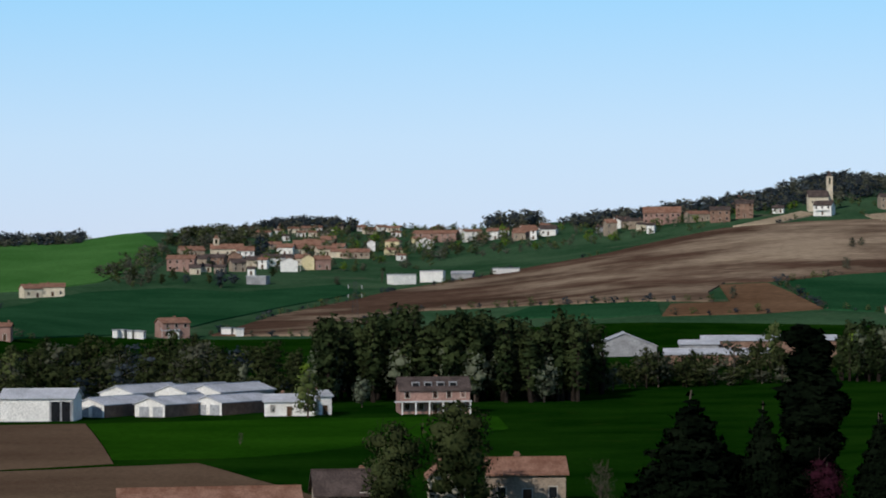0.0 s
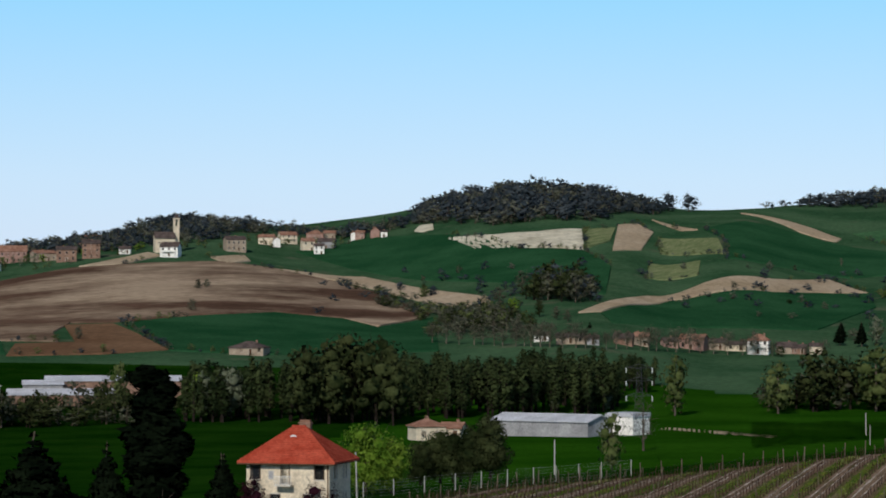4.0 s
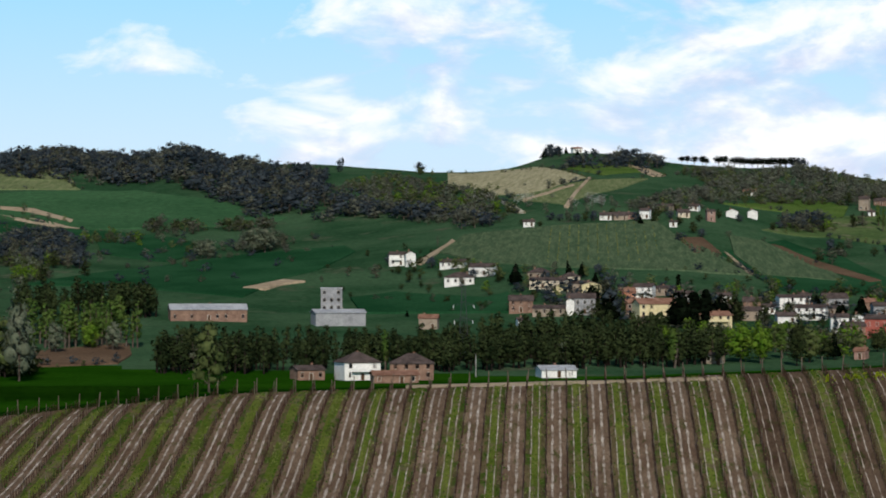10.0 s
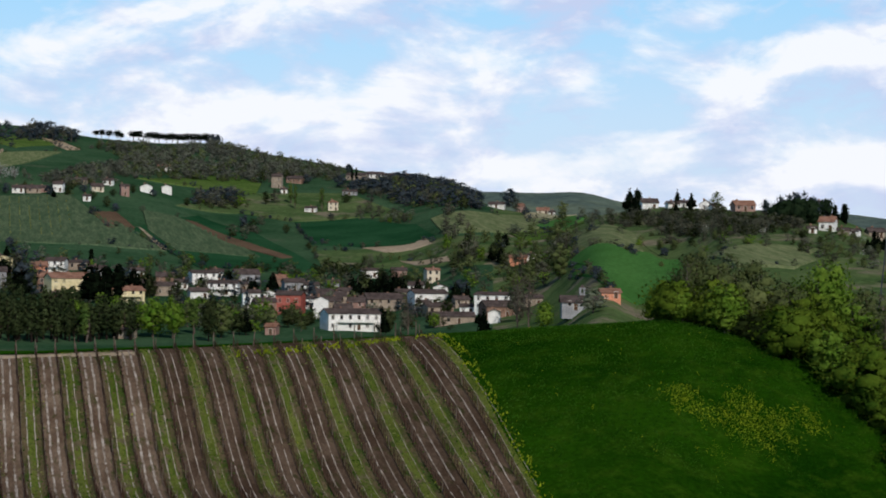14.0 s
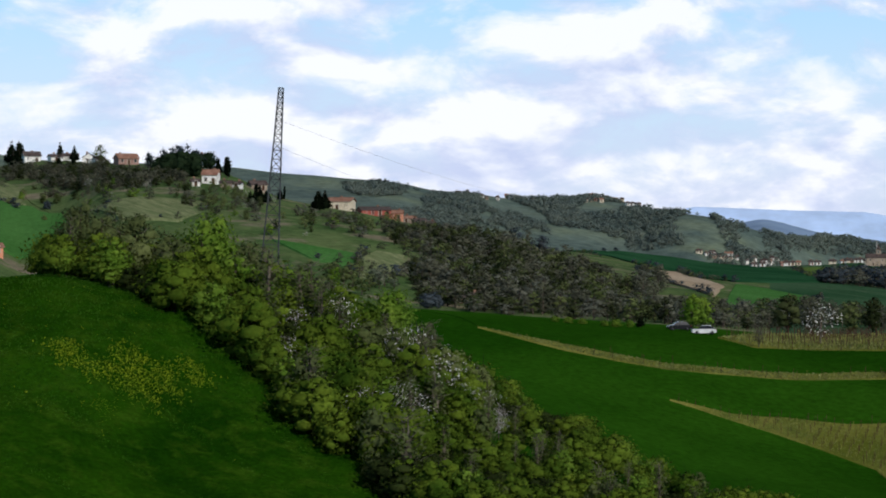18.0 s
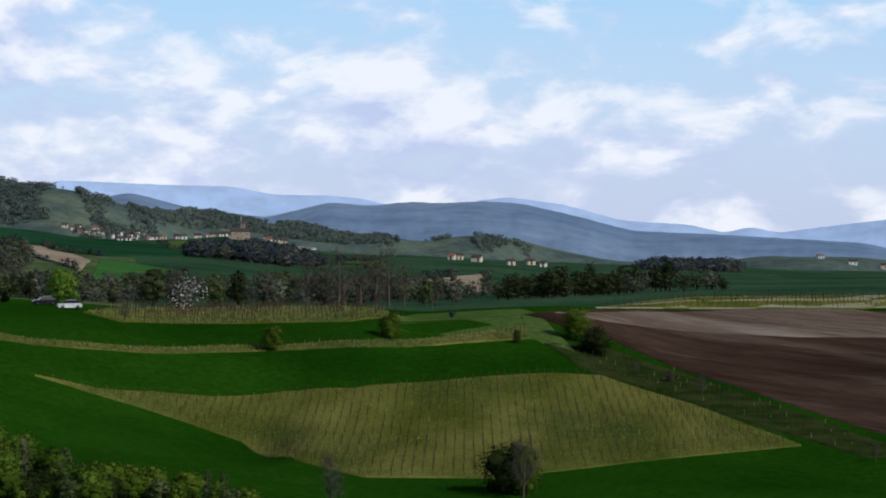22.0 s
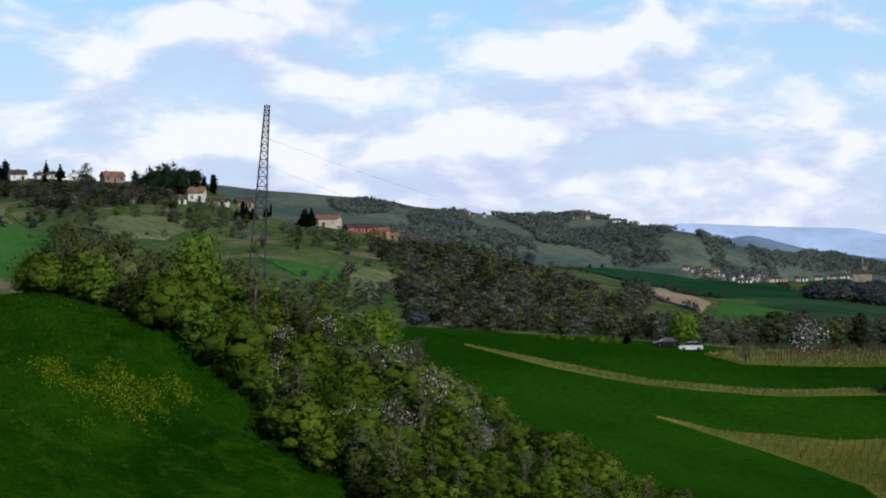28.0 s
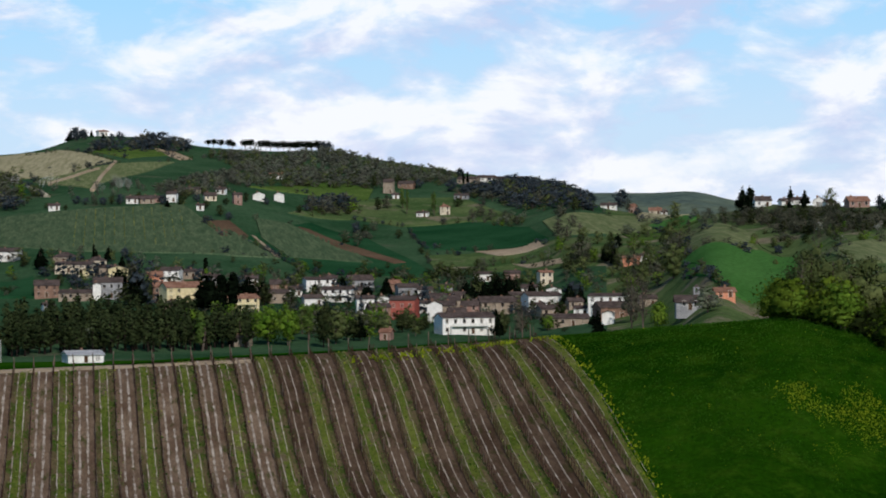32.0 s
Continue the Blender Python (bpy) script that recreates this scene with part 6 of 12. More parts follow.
def wall_pieces(w, d, h, rise, kind, foot=2.5):
    v = [(-w / 2, -d / 2, -foot), (w / 2, -d / 2, -foot), (w / 2, d / 2, -foot), (-w / 2, d / 2, -foot),
         (-w / 2, -d / 2, h), (w / 2, -d / 2, h), (w / 2, d / 2, h), (-w / 2, d / 2, h)]
    f = [(0, 1, 5, 4), (1, 2, 6, 5), (2, 3, 7, 6), (3, 0, 4, 7), (4, 5, 6, 7)]
    if kind == "gable":
        v += [(-w / 2, 0, h + rise), (w / 2, 0, h + rise)]
        f += [(5, 6, 9), (7, 4, 8)]
    return [(v, f, 0)]


WALLS = {"w": ("wall_white", "white plastered"), "c": ("wall_cream", "cream plastered"), "t": ("wall_tan", "tan rendered"), "p": ("wall_pink", "pinkish brick"),
         "R": ("wall_red", "brick-red"), "o": ("wall_orange", "salmon orange"), "g": ("wall_grey", "grey rendered"), "b": ("wall_brick", "brown brick"),
         "Y": ("wall_yellow", "pale yellow"), "W": ("wall_white", "white concrete"), "S": ("wall_grey", "grey concrete"), "B": ("wall_brick", "brick")}
ROOFS = {"r": ("roof_tile", "terracotta roof"), "d": ("roof_dark", "dark tiled roof"), "g": ("roof_grey", "flat grey roof"), "G": ("roof_sheet", "grey sheet roof")}


def house(bearing, dist, turn, w, d, h, rise, look_of="wr", kind="gable", name="house", plain=False, where="on the slope"):
    """A building: walls, roof, windows on each storey, door and chimney, with its front towards the viewer when turn is 0."""
    wall, roof = WALLS[look_of[0]], ROOFS[look_of[1]]
    ob = new(name)
    ob.empty_display_size = 1
    p = spot(bearing, dist)
    ob.matrix_world = Matrix.Translation(p) @ pose(0, 0, 0, 0, 0, turn - bearing)
    tagged(ob, f"{wall[1]} {name.replace('_', ' ')} with {roof[1]} {where}", name.replace("_", " "), group=name + "s")
    solid("wall", wall_pieces(w, d, h, rise, kind), [wall[0]], ob)
    rf = solid("roof", roof_pieces(w, d, rise, kind, 0.42 if not plain else 0.45), [roof[0]], ob)
    rf.location = (0, 0, h)
    if name == "farm_shed" and turn > 30:
        # pale gable end with two steel doors
        x = -w / 2
        v = [(x - a, y, z) for a in (0.12, 0.02) for y, z in ((-d / 2, 0), (-d / 2, h), (0, h + rise - 0.05), (d / 2, h), (d / 2, 0))]
        f = [(0, 1, 2, 3, 4), (9, 8, 7, 6, 5)] + [(k, k + 5, (k + 1) % 5 + 5, (k + 1) % 5) for k in range(5)]
        solid("gable_wall", [(v, f, 0)], ["wall_white"], ob, "pale plastered gable")
        for y in (-d * 0.27, d * 0.18):
            solid("steel_door", [(*box_data((x - 0.18, y - d * 0.16, 0), (x - 0.12, y + d * 0.16, h * 0.82)), 0)], ["roof_grey"], ob)
    if name == "barn":
        # a dark panel as the shaded inside of the open bay, between pale piers
        solid("bay_shade", [(*box_data((w * 0.2, -d / 2 - 0.06, 0), (w * 0.47, -d / 2 - 0.01, h * 0.86)), 0)], ["pane_dark"], ob, "dark panel as the shaded inside of an open bay")
        for x in (0.19, 0.335, 0.475):
            solid("pier", [(*box_data((x * w - 0.2, -d / 2 - 0.2, 0), (x * w + 0.2, -d / 2 - 0.01, h * 0.9)), 0)], ["wall_grey"], ob)
    if name == "farmhouse":
        # white porch along the ground floor, and a row of small dormers
        solid("porch_roof", [(*box_data((-w / 2 - 1.4, -d / 2 - 2.6, 2.7), (w / 2 + 0.2, -d / 2, 2.95)), 0)], ["roof_white"], ob, "white porch roof")
        for k in range(6):
            x = -w / 2 + 0.2 + k * (w - 0.4) / 5
            solid("porch_post", [(*box_data((x - 0.15, -d / 2 - 2.5, -1), (x + 0.15, -d / 2 - 2.2, 2.7)), 0)], ["wall_white"], ob)
        for k in range(4):
            x = -w * 0.27 + k * w * 0.18
            dormer = solid("dormer", [(*box_data((x - 0.9, -d * 0.36, h + rise * 0.2), (x + 0.9, -d * 0.1, h + rise * 0.72)), 0), (*box_data((x - 0.7, -d * 0.36 - 0.03, h + rise * 0.3), (x + 0.7, -d * 0.36, h + rise * 0.62)), 1)], ["wall_grey", "pane_dark"], ob)
    if plain:
        return ob
    storeys = max(1, round(h / 3.1))
    bays = max(1, round(w / 3.4))
    rng = random.Random(int(bearing * 100 + dist))
    mesh = WINDOW_SHUT if rng.random() < 0.5 and w > 7 else WINDOW
    for s in range(storeys):
        z = 0.95 + s * (h / storeys)
        if z + 1.6 > h:
            z = h - 1.75
        for q in range(bays):
            x = (q + 0.5) * w / bays - w / 2
            if s == 0 and q == bays // 2:
                shared("door", DOOR, ob, pose(x, -d / 2 - 0.02, 0.02))
            elif rng.random() < 0.92:
                shared("window", mesh, ob, pose(x, -d / 2 - 0.03, z))
        if d > 6 and rng.random() < 0.8:
            side = 1 if turn >= 0 else -1
            shared("window", mesh, ob, pose(side * (w / 2 + 0.03), rng.uniform(-0.2, 0.2) * d, z, 0, 0, 90 * side))
    if storeys > 1 and look_of[0] in "wcY" and w > 8:
        # a long balcony on two posts shades the ground floor
        z, half = h / storeys, w * 0.36
        solid("balcony", [(*box_data((-half, -d / 2 - 1.5, z - 0.18), (half, -d / 2, z)), 0), (*box_data((-half, -d / 2 - 1.5, z), (half, -d / 2 - 1.42, z + 0.9)), 0)], [wall[0]], ob)
        for x in (-half + 0.15, half - 0.15):
            solid("post", [(*box_data((x - 0.13, -d / 2 - 1.45, -1.0), (x + 0.13, -d / 2 - 1.2, z - 0.18)), 0)], [wall[0]], ob)
    if kind != "flat":
        shared("chimney", CHIMNEY, ob, pose(rng.uniform(-0.3, 0.3) * w, d * 0.15, h + rise * 0.75))
    return ob


house(-5.94, 1331, -7, 14.5, 10.5, 6.5, 1.8, "pr", "gable", where="in the hill village")
house(-5.73, 1447, 12, 13.6, 10.5, 3.2, 2.2, "tr", "gable", where="in the hill village")
house(-5.56, 1372, -14, 10.9, 8.8, 4.2, 1.8, "td", "gable", where="in the hill village")
house(-5.64, 1312, 0, 5.7, 5.0, 3.4, 1.5, "cd", "gable", where="in the hill village")
house(-5.19, 1381, -14, 12.0, 9.6, 4.8, 1.8, "bd", "gable", where="in the hill village")
house(-4.87, 1484, 6, 10.2, 8.2, 3.3, 1.4, "cr", "gable", where="in the hill village")
house(-4.51, 1426, 6, 9.8, 7.9, 6.3, 2.2, "wr", "gable", where="in the hill village")
house(-4.75, 1416, 90, 10.5, 8.7, 3.8, 2.6, "bd", "gable", where="in the hill village")
house(-4.68, 1345, 18, 7.8, 6.2, 4.7, 1.9, "td", "gable", where="in the hill village")
house(-4.32, 1385, 6, 8.0, 6.4, 3.7, 1.9, "cd", "gable", where="in the hill village")
house(-4.36, 1310, -7, 3.8, 5.0, 3.4, 1.0, "wd", "gable", where="in the hill village")
house(-4.09, 1370, -14, 5.0, 5.0, 4.8, 1.0, "wr", "gable", where="in the hill village")
house(-3.79, 1393, 6, 17.2, 10.5, 4.2, 1.9, "wd", "gable", where="in the hill village")
house(-3.51, 1349, 90, 11.1, 9.3, 5.3, 2.0, "wr", "gable", where="in the hill village")
house(-3.21, 1395, 6, 8.1, 6.5, 3.7, 1.9, "cr", "gable", where="in the hill village")
house(-3.08, 1361, 90, 8.3, 6.9, 6.0, 2.1, "Yr", "gable", where="in the hill village")
house(-2.76, 1361, 12, 8.4, 6.7, 5.4, 1.8, "pr", "gable", where="in the hill village")
house(-3.57, 1476, -14, 9.6, 7.7, 4.5, 2.0, "wr", "gable", where="in the hill village")
house(-3.31, 1481, 18, 11.8, 9.4, 3.2, 1.8, "cr", "gable", where="in the hill village")
house(-3.83, 1539, 6, 7.8, 6.3, 2.8, 1.4, "tr", "gable", where="in the hill village")
house(-3.1, 1513, 0, 16.4, 10.5, 3.3, 2.8, "pr", "gable", where="in the hill village")
house(-2.93, 1553, 18, 13.5, 10.5, 2.8, 1.9, "tr", "gable", where="in the hill village")
house(-2.61, 1580, -7, 9.2, 7.3, 2.8, 2.1, "tr", "gable", where="in the hill village")
house(-2.67, 1463, 12, 11.7, 9.3, 3.9, 1.8, "cr", "gable", where="in the hill village")
house(-2.37, 1499, -14, 7.6, 6.1, 2.9, 1.8, "cr", "gable", where="in the hill village")
house(-1.99, 1449, 0, 15.8, 10.5, 3.2, 1.9, "tr", "gable", where="in the hill village")
house(-2.37, 1453, -14, 8.4, 6.7, 3.2, 1.4, "cr", "gable", where="in the hill village")
house(-1.64, 1518, 90, 6.0, 5.0, 5.3, 1.4, "wr", "gable", where="in the hill village")
house(-1.13, 1552, -14, 9.0, 7.2, 4.6, 1.9, "Yr", "hip", where="in the hill village")
house(-1.13, 1478, 18, 9.1, 7.3, 2.8, 1.1, "Yr", "gable", where="in the hill village")
house(-0.96, 1432, 12, 4.7, 5.0, 2.8, 0.7, "wr", "gable", where="in the hill village")
house(-5.07, 1324, -14, 5.8, 5.0, 3.3, 1.1, "td", "gable", where="in the hill village")
house(-5.41, 1336, 6, 5.8, 5.0, 2.8, 1.2, "cd", "gable", where="in the hill village")
house(-4.42, 1728, 18, 5.6, 5.0, 2.8, 1.1, "wr", "gable", where="in the hill village")
house(-4.23, 1681, -7, 7.3, 5.9, 2.8, 1.3, "tr", "gable", where="in the hill village")
house(-4.1, 1772, 6, 4.5, 5.0, 2.8, 0.9, "wr", "gable", where="in the hill village")
house(-3.91, 1778, 18, 5.2, 5.0, 2.8, 0.9, "wr", "gable", where="in the hill village")
house(-3.74, 1741, -14, 6.3, 5.1, 2.8, 1.1, "cr", "gable", where="in the hill village")
house(-3.72, 1684, 12, 4.9, 5.0, 2.8, 0.8, "wr", "gable", where="in the hill village")
house(-3.48, 1808, -7, 4.6, 5.0, 2.8, 0.9, "wr", "gable", where="in the hill village")
house(-3.4, 1695, 6, 7.4, 5.9, 2.8, 1.0, "cr", "gable", where="in the hill village")
house(-3.57, 1618, 6, 4.7, 5.0, 2.8, 0.8, "wd", "gable", where="in the hill village")
house(-3.12, 1704, 12, 6.2, 5.0, 2.8, 1.0, "tr", "gable", where="in the hill village")
house(-2.86, 1708, -7, 6.2, 5.0, 2.8, 1.1, "wr", "gable", where="in the hill village")
house(-2.67, 1786, 0, 5.2, 5.0, 2.8, 0.9, "wr", "gable", where="in the hill village")
house(-2.5, 1704, -7, 6.2, 5.0, 2.8, 0.8, "cd", "gable", where="in the hill village")
house(-2.75, 1655, 18, 7.2, 5.8, 2.8, 1.0, "td", "gable", where="in the hill village")
house(-2.37, 1743, -7, 6.3, 5.1, 2.8, 1.1, "td", "gable", where="in the hill village")
house(-3.23, 1654, 6, 5.4, 5.0, 2.8, 0.8, "wr", "gable", where="in the hill village")
house(-2.97, 1654, 0, 5.4, 5.0, 2.8, 0.8, "cr", "gable", where="in the hill village")
house(-4.0, 1672, -14, 5.5, 5.0, 2.8, 0.8, "wr", "gable", where="in the hill village")
house(-1.85, 1743, 6, 6.3, 5.1, 2.8, 1.1, "wr", "gable", where="in the hill village")
house(-1.68, 1717, 12, 8.7, 7.0, 2.8, 1.3, "cr", "gable", where="in the hill village")
house(-1.4, 1751, 18, 7.0, 5.6, 2.8, 1.1, "wr", "gable", where="in the hill village")
house(-1.1, 1744, -14, 8.9, 7.1, 2.8, 1.3, "cr", "gable", where="in the hill village")
house(-1.06, 1689, -7, 6.7, 5.4, 2.8, 0.8, "wr", "gable", where="in the hill village")
house(-0.61, 1602, 18, 4.7, 5.0, 3.5, 1.2, "Yr", "gable", where="in the hill village")
house(-0.15, 1626, -14, 28.8, 11.0, 5.5, 2.0, "pr", "gable", where="in the hill village")
house(-0.4, 1567, 86.5, 13.7, 10.5, 4.1, 2.2, "wr", "gable", where="in the hill village")
house(-0.11, 1794, 18, 8.9, 8.0, 2.8, 1.4, "br", "hip", where="in the hill village")
house(0.39, 1632, 93, 7.0, 4.4, 5.7, 1.4, "wr", "gable", where="in the hill village")
house(0.66, 1601, 12, 10.8, 9.7, 5.5, 1.3, "wr", "gable", where="in the hill village")
house(0.89, 1578, 93, 7.0, 5.0, 3.8, 1.3, "pd", "gable", where="in the hill village")
house(1.14, 1583, -7, 7.1, 6.5, 5.1, 1.6, "wr", "gable", where="in the hill village")
house(1.39, 1597, 12, 5.7, 6.5, 3.4, 1.3, "wr", "gable", where="in the hill village")
house(1.81, 1549, 12, 11.1, 10.0, 4.1, 2.2, "pr", "gable", where="in the hill village")
house(1.95, 1579, 6, 10.6, 9.6, 3.3, 1.0, "wr", "gable", where="in the hill village")
house(2.09, 1531, -14, 4.1, 6.5, 5.3, 1.3, "wr", "gable", where="in the hill village")
house(2.42, 1550, -7, 9.4, 8.4, 3.7, 1.3, "wd", "gable", where="in the hill village")
house(2.32, 1599, 12, 6.1, 6.5, 2.8, 1.0, "tr", "gable", where="in the hill village")
house(3.79, 1515, 12, 5.4, 6.5, 6.0, 1.8, "tr", "gable", where="in the hill village")
house(3.99, 1546, 83, 7.0, 4.2, 4.5, 1.3, "wd", "gable", where="in the hill village")
house(4.17, 1543, 6, 5.2, 6.5, 3.7, 1.3, "td", "gable", where="in the hill village")
house(3.6, 1535, 6, 5.9, 6.5, 2.8, 0.9, "gd", "gable", where="in the hill village")
house(-0.95, 1229, 18, 11.6, 10.4, 4.4, 0.5, "Wg", "flat", "shed", plain=True, where="beside the ploughed hill")
house(-0.24, 1243, -7, 11.4, 10.3, 5.0, 0.5, "Wg", "flat", "shed", plain=True, where="beside the ploughed hill")
house(1.43, 1255, 18, 11.0, 9.9, 2.4, 0.5, "Wg", "flat", "shed", plain=True, where="beside the ploughed hill")
house(0.45, 1257, -7, 10.7, 9.6, 2.4, 1.1, "gg", "gable", "shed", plain=True, where="beside the ploughed hill")
house(-4.21, 1234, -14, 9.7, 8.7, 3.3, 0.8, "gg", "flat", "shed", plain=True, where="beside the ploughed hill")
house(-9.33, 1156, 18, 8.3, 7.5, 4.1, 1.8, "cr", "gable", where="beside the green slope")
house(-8.84, 1159, 0, 10.9, 9.8, 4.2, 1.6, "cr", "gable", where="beside the green slope")
house(-9.88, 827, -7, 3.7, 6.5, 4.6, 0.9, "pr", "gable", where="beside the green slope")
house(-6.16, 913, 18, 10.2, 9.2, 5.3, 1.6, "pr", "gable", where="beside the green slope")
house(-6.22, 911, 6, 6.1, 6.5, 2.7, 1.2, "wg", "gable", where="beside the green slope")
house(-7.4, 907, -14, 1.8, 6.5, 2.4, 0.5, "Wg", "flat", "caravan", plain=True, where="below the field")
house(-7.26, 909, -14, 1.8, 6.5, 2.4, 0.5, "Wg", "flat", "caravan", plain=True, where="below the field")
house(-7.12, 907, 0, 1.8, 6.5, 2.4, 0.5, "Wg", "flat", "caravan", plain=True, where="below the field")
house(-6.97, 907, 6, 2.0, 6.5, 2.4, 0.5, "Wg", "flat", "caravan", plain=True, where="below the field")
house(-6.83, 905, -7, 1.6, 6.5, 2.4, 0.5, "Wg", "flat", "caravan", plain=True, where="below the field")
# these two boxes take the place of parked trucks
house(-4.9, 929, -14, 3.5, 6.5, 2.4, 0.5, "Wg", "flat", "caravan", plain=True, where="below the field")
house(-4.67, 925, 12, 2.7, 6.5, 2.4, 0.5, "Wg", "flat", "caravan", plain=True, where="below the field")
house(3.81, 1503, 18, 6.7, 6.5, 7.4, 2.0, "tr", "gable", where="on the wooded ridge")
house(4.07, 1552, 18, 9.1, 8.1, 4.2, 2.1, "wd", "gable", where="on the wooded ridge")
house(4.42, 1528, -7, 9.6, 8.6, 4.1, 1.4, "td", "gable", where="on the wooded ridge")
house(4.51, 1499, 12, 4.7, 6.5, 3.7, 1.0, "cd", "gable", where="on the wooded ridge")
house(4.99, 1528, 0, 22.6, 11.0, 6.8, 3.4, "pr", "gable", where="on the wooded ridge")
house(4.74, 1473, -7, 4.6, 6.5, 4.3, 1.0, "wd", "gable", where="on the wooded ridge")
house(5.78, 1514, 18, 12.9, 11.0, 4.4, 1.7, "tr", "gable", where="on the wooded ridge")
house(6.3, 1497, 0, 11.7, 10.6, 6.7, 2.0, "bd", "gable", where="on the wooded ridge")
house(6.37, 1541, 12, 4.8, 6.5, 3.8, 1.0, "wd", "gable", where="on the wooded ridge")
house(6.44, 1632, -7, 8.1, 7.2, 3.3, 1.1, "wd", "gable", where="on the wooded ridge")
house(6.74, 1584, 18, 8.9, 8.0, 3.6, 1.8, "bd", "gable", where="on the wooded ridge")
house(6.88, 1629, -7, 11.0, 9.9, 3.3, 1.5, "tr", "gable", where="on the wooded ridge")
house(6.85, 1515, 0, 10.5, 9.5, 8.5, 2.0, "bd", "gable", where="on the wooded ridge")
house(7.61, 1535, -7, 6.9, 6.5, 2.8, 1.4, "wd", "gable", where="on the wooded ridge")
house(7.7, 1591, 0, 5.4, 6.5, 2.9, 1.4, "td", "gable", where="on the wooded ridge")
house(8.64, 1509, -14, 10.8, 9.7, 5.8, 2.7, "wd", "gable", where="on the wooded ridge")
house(10.08, 1560, 12, 12.2, 11.0, 7.0, 2.1, "td", "gable", where="on the wooded ridge")
house(10.81, 1624, -7, 9.8, 8.9, 4.4, 1.8, "cr", "gable", where="on the wooded ridge")
house(11.03, 1616, 96, 7.0, 4.4, 4.4, 1.5, "wr", "gable", where="on the wooded ridge")
house(11.28, 1655, 12, 11.1, 10.0, 5.2, 2.2, "cr", "gable", where="on the wooded ridge")
house(11.74, 1604, 12, 7.9, 7.1, 6.1, 1.8, "cr", "gable", where="on the wooded ridge")
house(11.92, 1683, -7, 11.3, 10.2, 4.2, 2.3, "pr", "hip", where="on the wooded ridge")
house(12, 1583, 0, 6.4, 6.5, 5.3, 1.4, "wd", "gable", where="on the wooded ridge")
house(12.18, 1621, -7, 10.9, 9.8, 4.4, 2.2, "gd", "gable", where="on the wooded ridge")
house(12.24, 1687, 0, 7.6, 6.8, 3.8, 1.5, "tr", "gable", where="on the wooded ridge")
house(12.79, 1660, 90, 7.0, 4.1, 4.8, 0.7, "wr", "gable", where="on the wooded ridge")
house(12.94, 1659, -7, 6.0, 6.5, 4.8, 1.1, "pr", "gable", where="on the wooded ridge")
house(13.27, 1653, 93, 7.7, 5.9, 4.8, 2.2, "pr", "gable", where="on the wooded ridge")
house(13.48, 1645, 0, 4.4, 6.5, 3.7, 0.7, "wd", "gable", where="on the wooded ridge")
house(1.94, 1582, 18, 9.9, 8.9, 3.5, 1.8, "wr", "gable", where="on the wooded ridge")
house(2.4, 1565, -14, 10.5, 9.5, 3.5, 1.4, "wd", "gable", where="on the wooded ridge")
house(1.76, 1543, -7, 7.6, 6.9, 4.2, 1.7, "tr", "gable", where="on the wooded ridge")
house(4.09, 804, 92, 24, 20, 2.4, 4, "SG", "gable", "warehouse", plain=True, where="behind the poplars")
house(7.36, 800, 2, 42, 14, 4.6, 1.3, "bG", "gable", "factory_hall", plain=True, where="behind the poplars")
house(6.28, 770, 2, 34, 12, 3, 1.5, "bG", "gable", "factory_hall", plain=True, where="behind the poplars")
house(5.79, 790, 2, 12, 10, 4.2, 1, "SG", "gable", "factory_hall", plain=True, where="behind the poplars")
house(10.43, 960, -14, 13.3, 11.0, 2.6, 2.1, "td", "hip", where="among dark trees")
house(-9.1, 560, -10, 16, 12, 5.0, 1.7, "WG", "gable", "barn", plain=True, where="beside the ploughed field")
house(-7.44, 576, 52, 19, 8.5, 2.8, 1.4, "BG", "gable", "farm_shed", plain=True, where="beside the ploughed field")
house(-6.08, 574, 52, 19, 8.5, 2.8, 1.4, "BG", "gable", "farm_shed", plain=True, where="beside the ploughed field")
house(-4.8, 580, 52, 19, 8.5, 2.8, 1.4, "BG", "gable", "farm_shed", plain=True, where="beside the ploughed field")
house(-6.8, 610, 52, 21, 10, 3.9, 1.6, "SG", "gable", "farm_shed", plain=True, where="beside the ploughed field")
house(-5.6, 610, 52, 21, 10, 3.9, 1.6, "SG", "gable", "farm_shed", plain=True, where="beside the ploughed field")
house(-4.83, 610, 52, 21, 10, 3.9, 1.6, "SG", "gable", "farm_shed", plain=True, where="beside the ploughed field")
house(-0.26, 574, 6, 15.8, 11.0, 5.3, 2.6, "pd", "gable", "farmhouse", where="before the poplars")
house(-3.52, 569, 0, 11.2, 10.0, 3.2, 1.3, "WG", "gable", where="before the poplars")
house(-2.81, 571, 18, 3.1, 6.5, 4.2, 1.0, "Wg", "gable", where="before the poplars")
house(1.83, 318, 4, 9.6, 8, 4, 1.6, "tr", "gable", "house", where="behind budding trees")
house(0.03, 314, 92, 8, 4.4, 4.2, 1.9, "cr", "gable", "house", where="behind budding trees")
house(-2.25, 316, 6, 8, 7, 2, 2.6, "td", "gable", "house", where="behind budding trees")
house(-5.35, 300, 3, 21, 8, 2, 1.7, "tr", "gable", "farm_shed", plain=True, where="below the slope")
house(14.46, 621, 18, 7.6, 6.9, 3.5, 1.5, "cr", "hip", where="in a walled garden")
house(15.06, 629, -14, 5.4, 6.5, 2.7, 1.1, "cr", "gable", where="in a walled garden")
house(17.29, 640, -32, 29, 12, 3.8, 1.5, "SG", "gable", "long_barn", plain=True, where="on the valley floor")
house(19.03, 640, -32, 8, 8, 4.6, 1, "WG", "flat", "farm_shed", plain=True, where="on the valley floor")
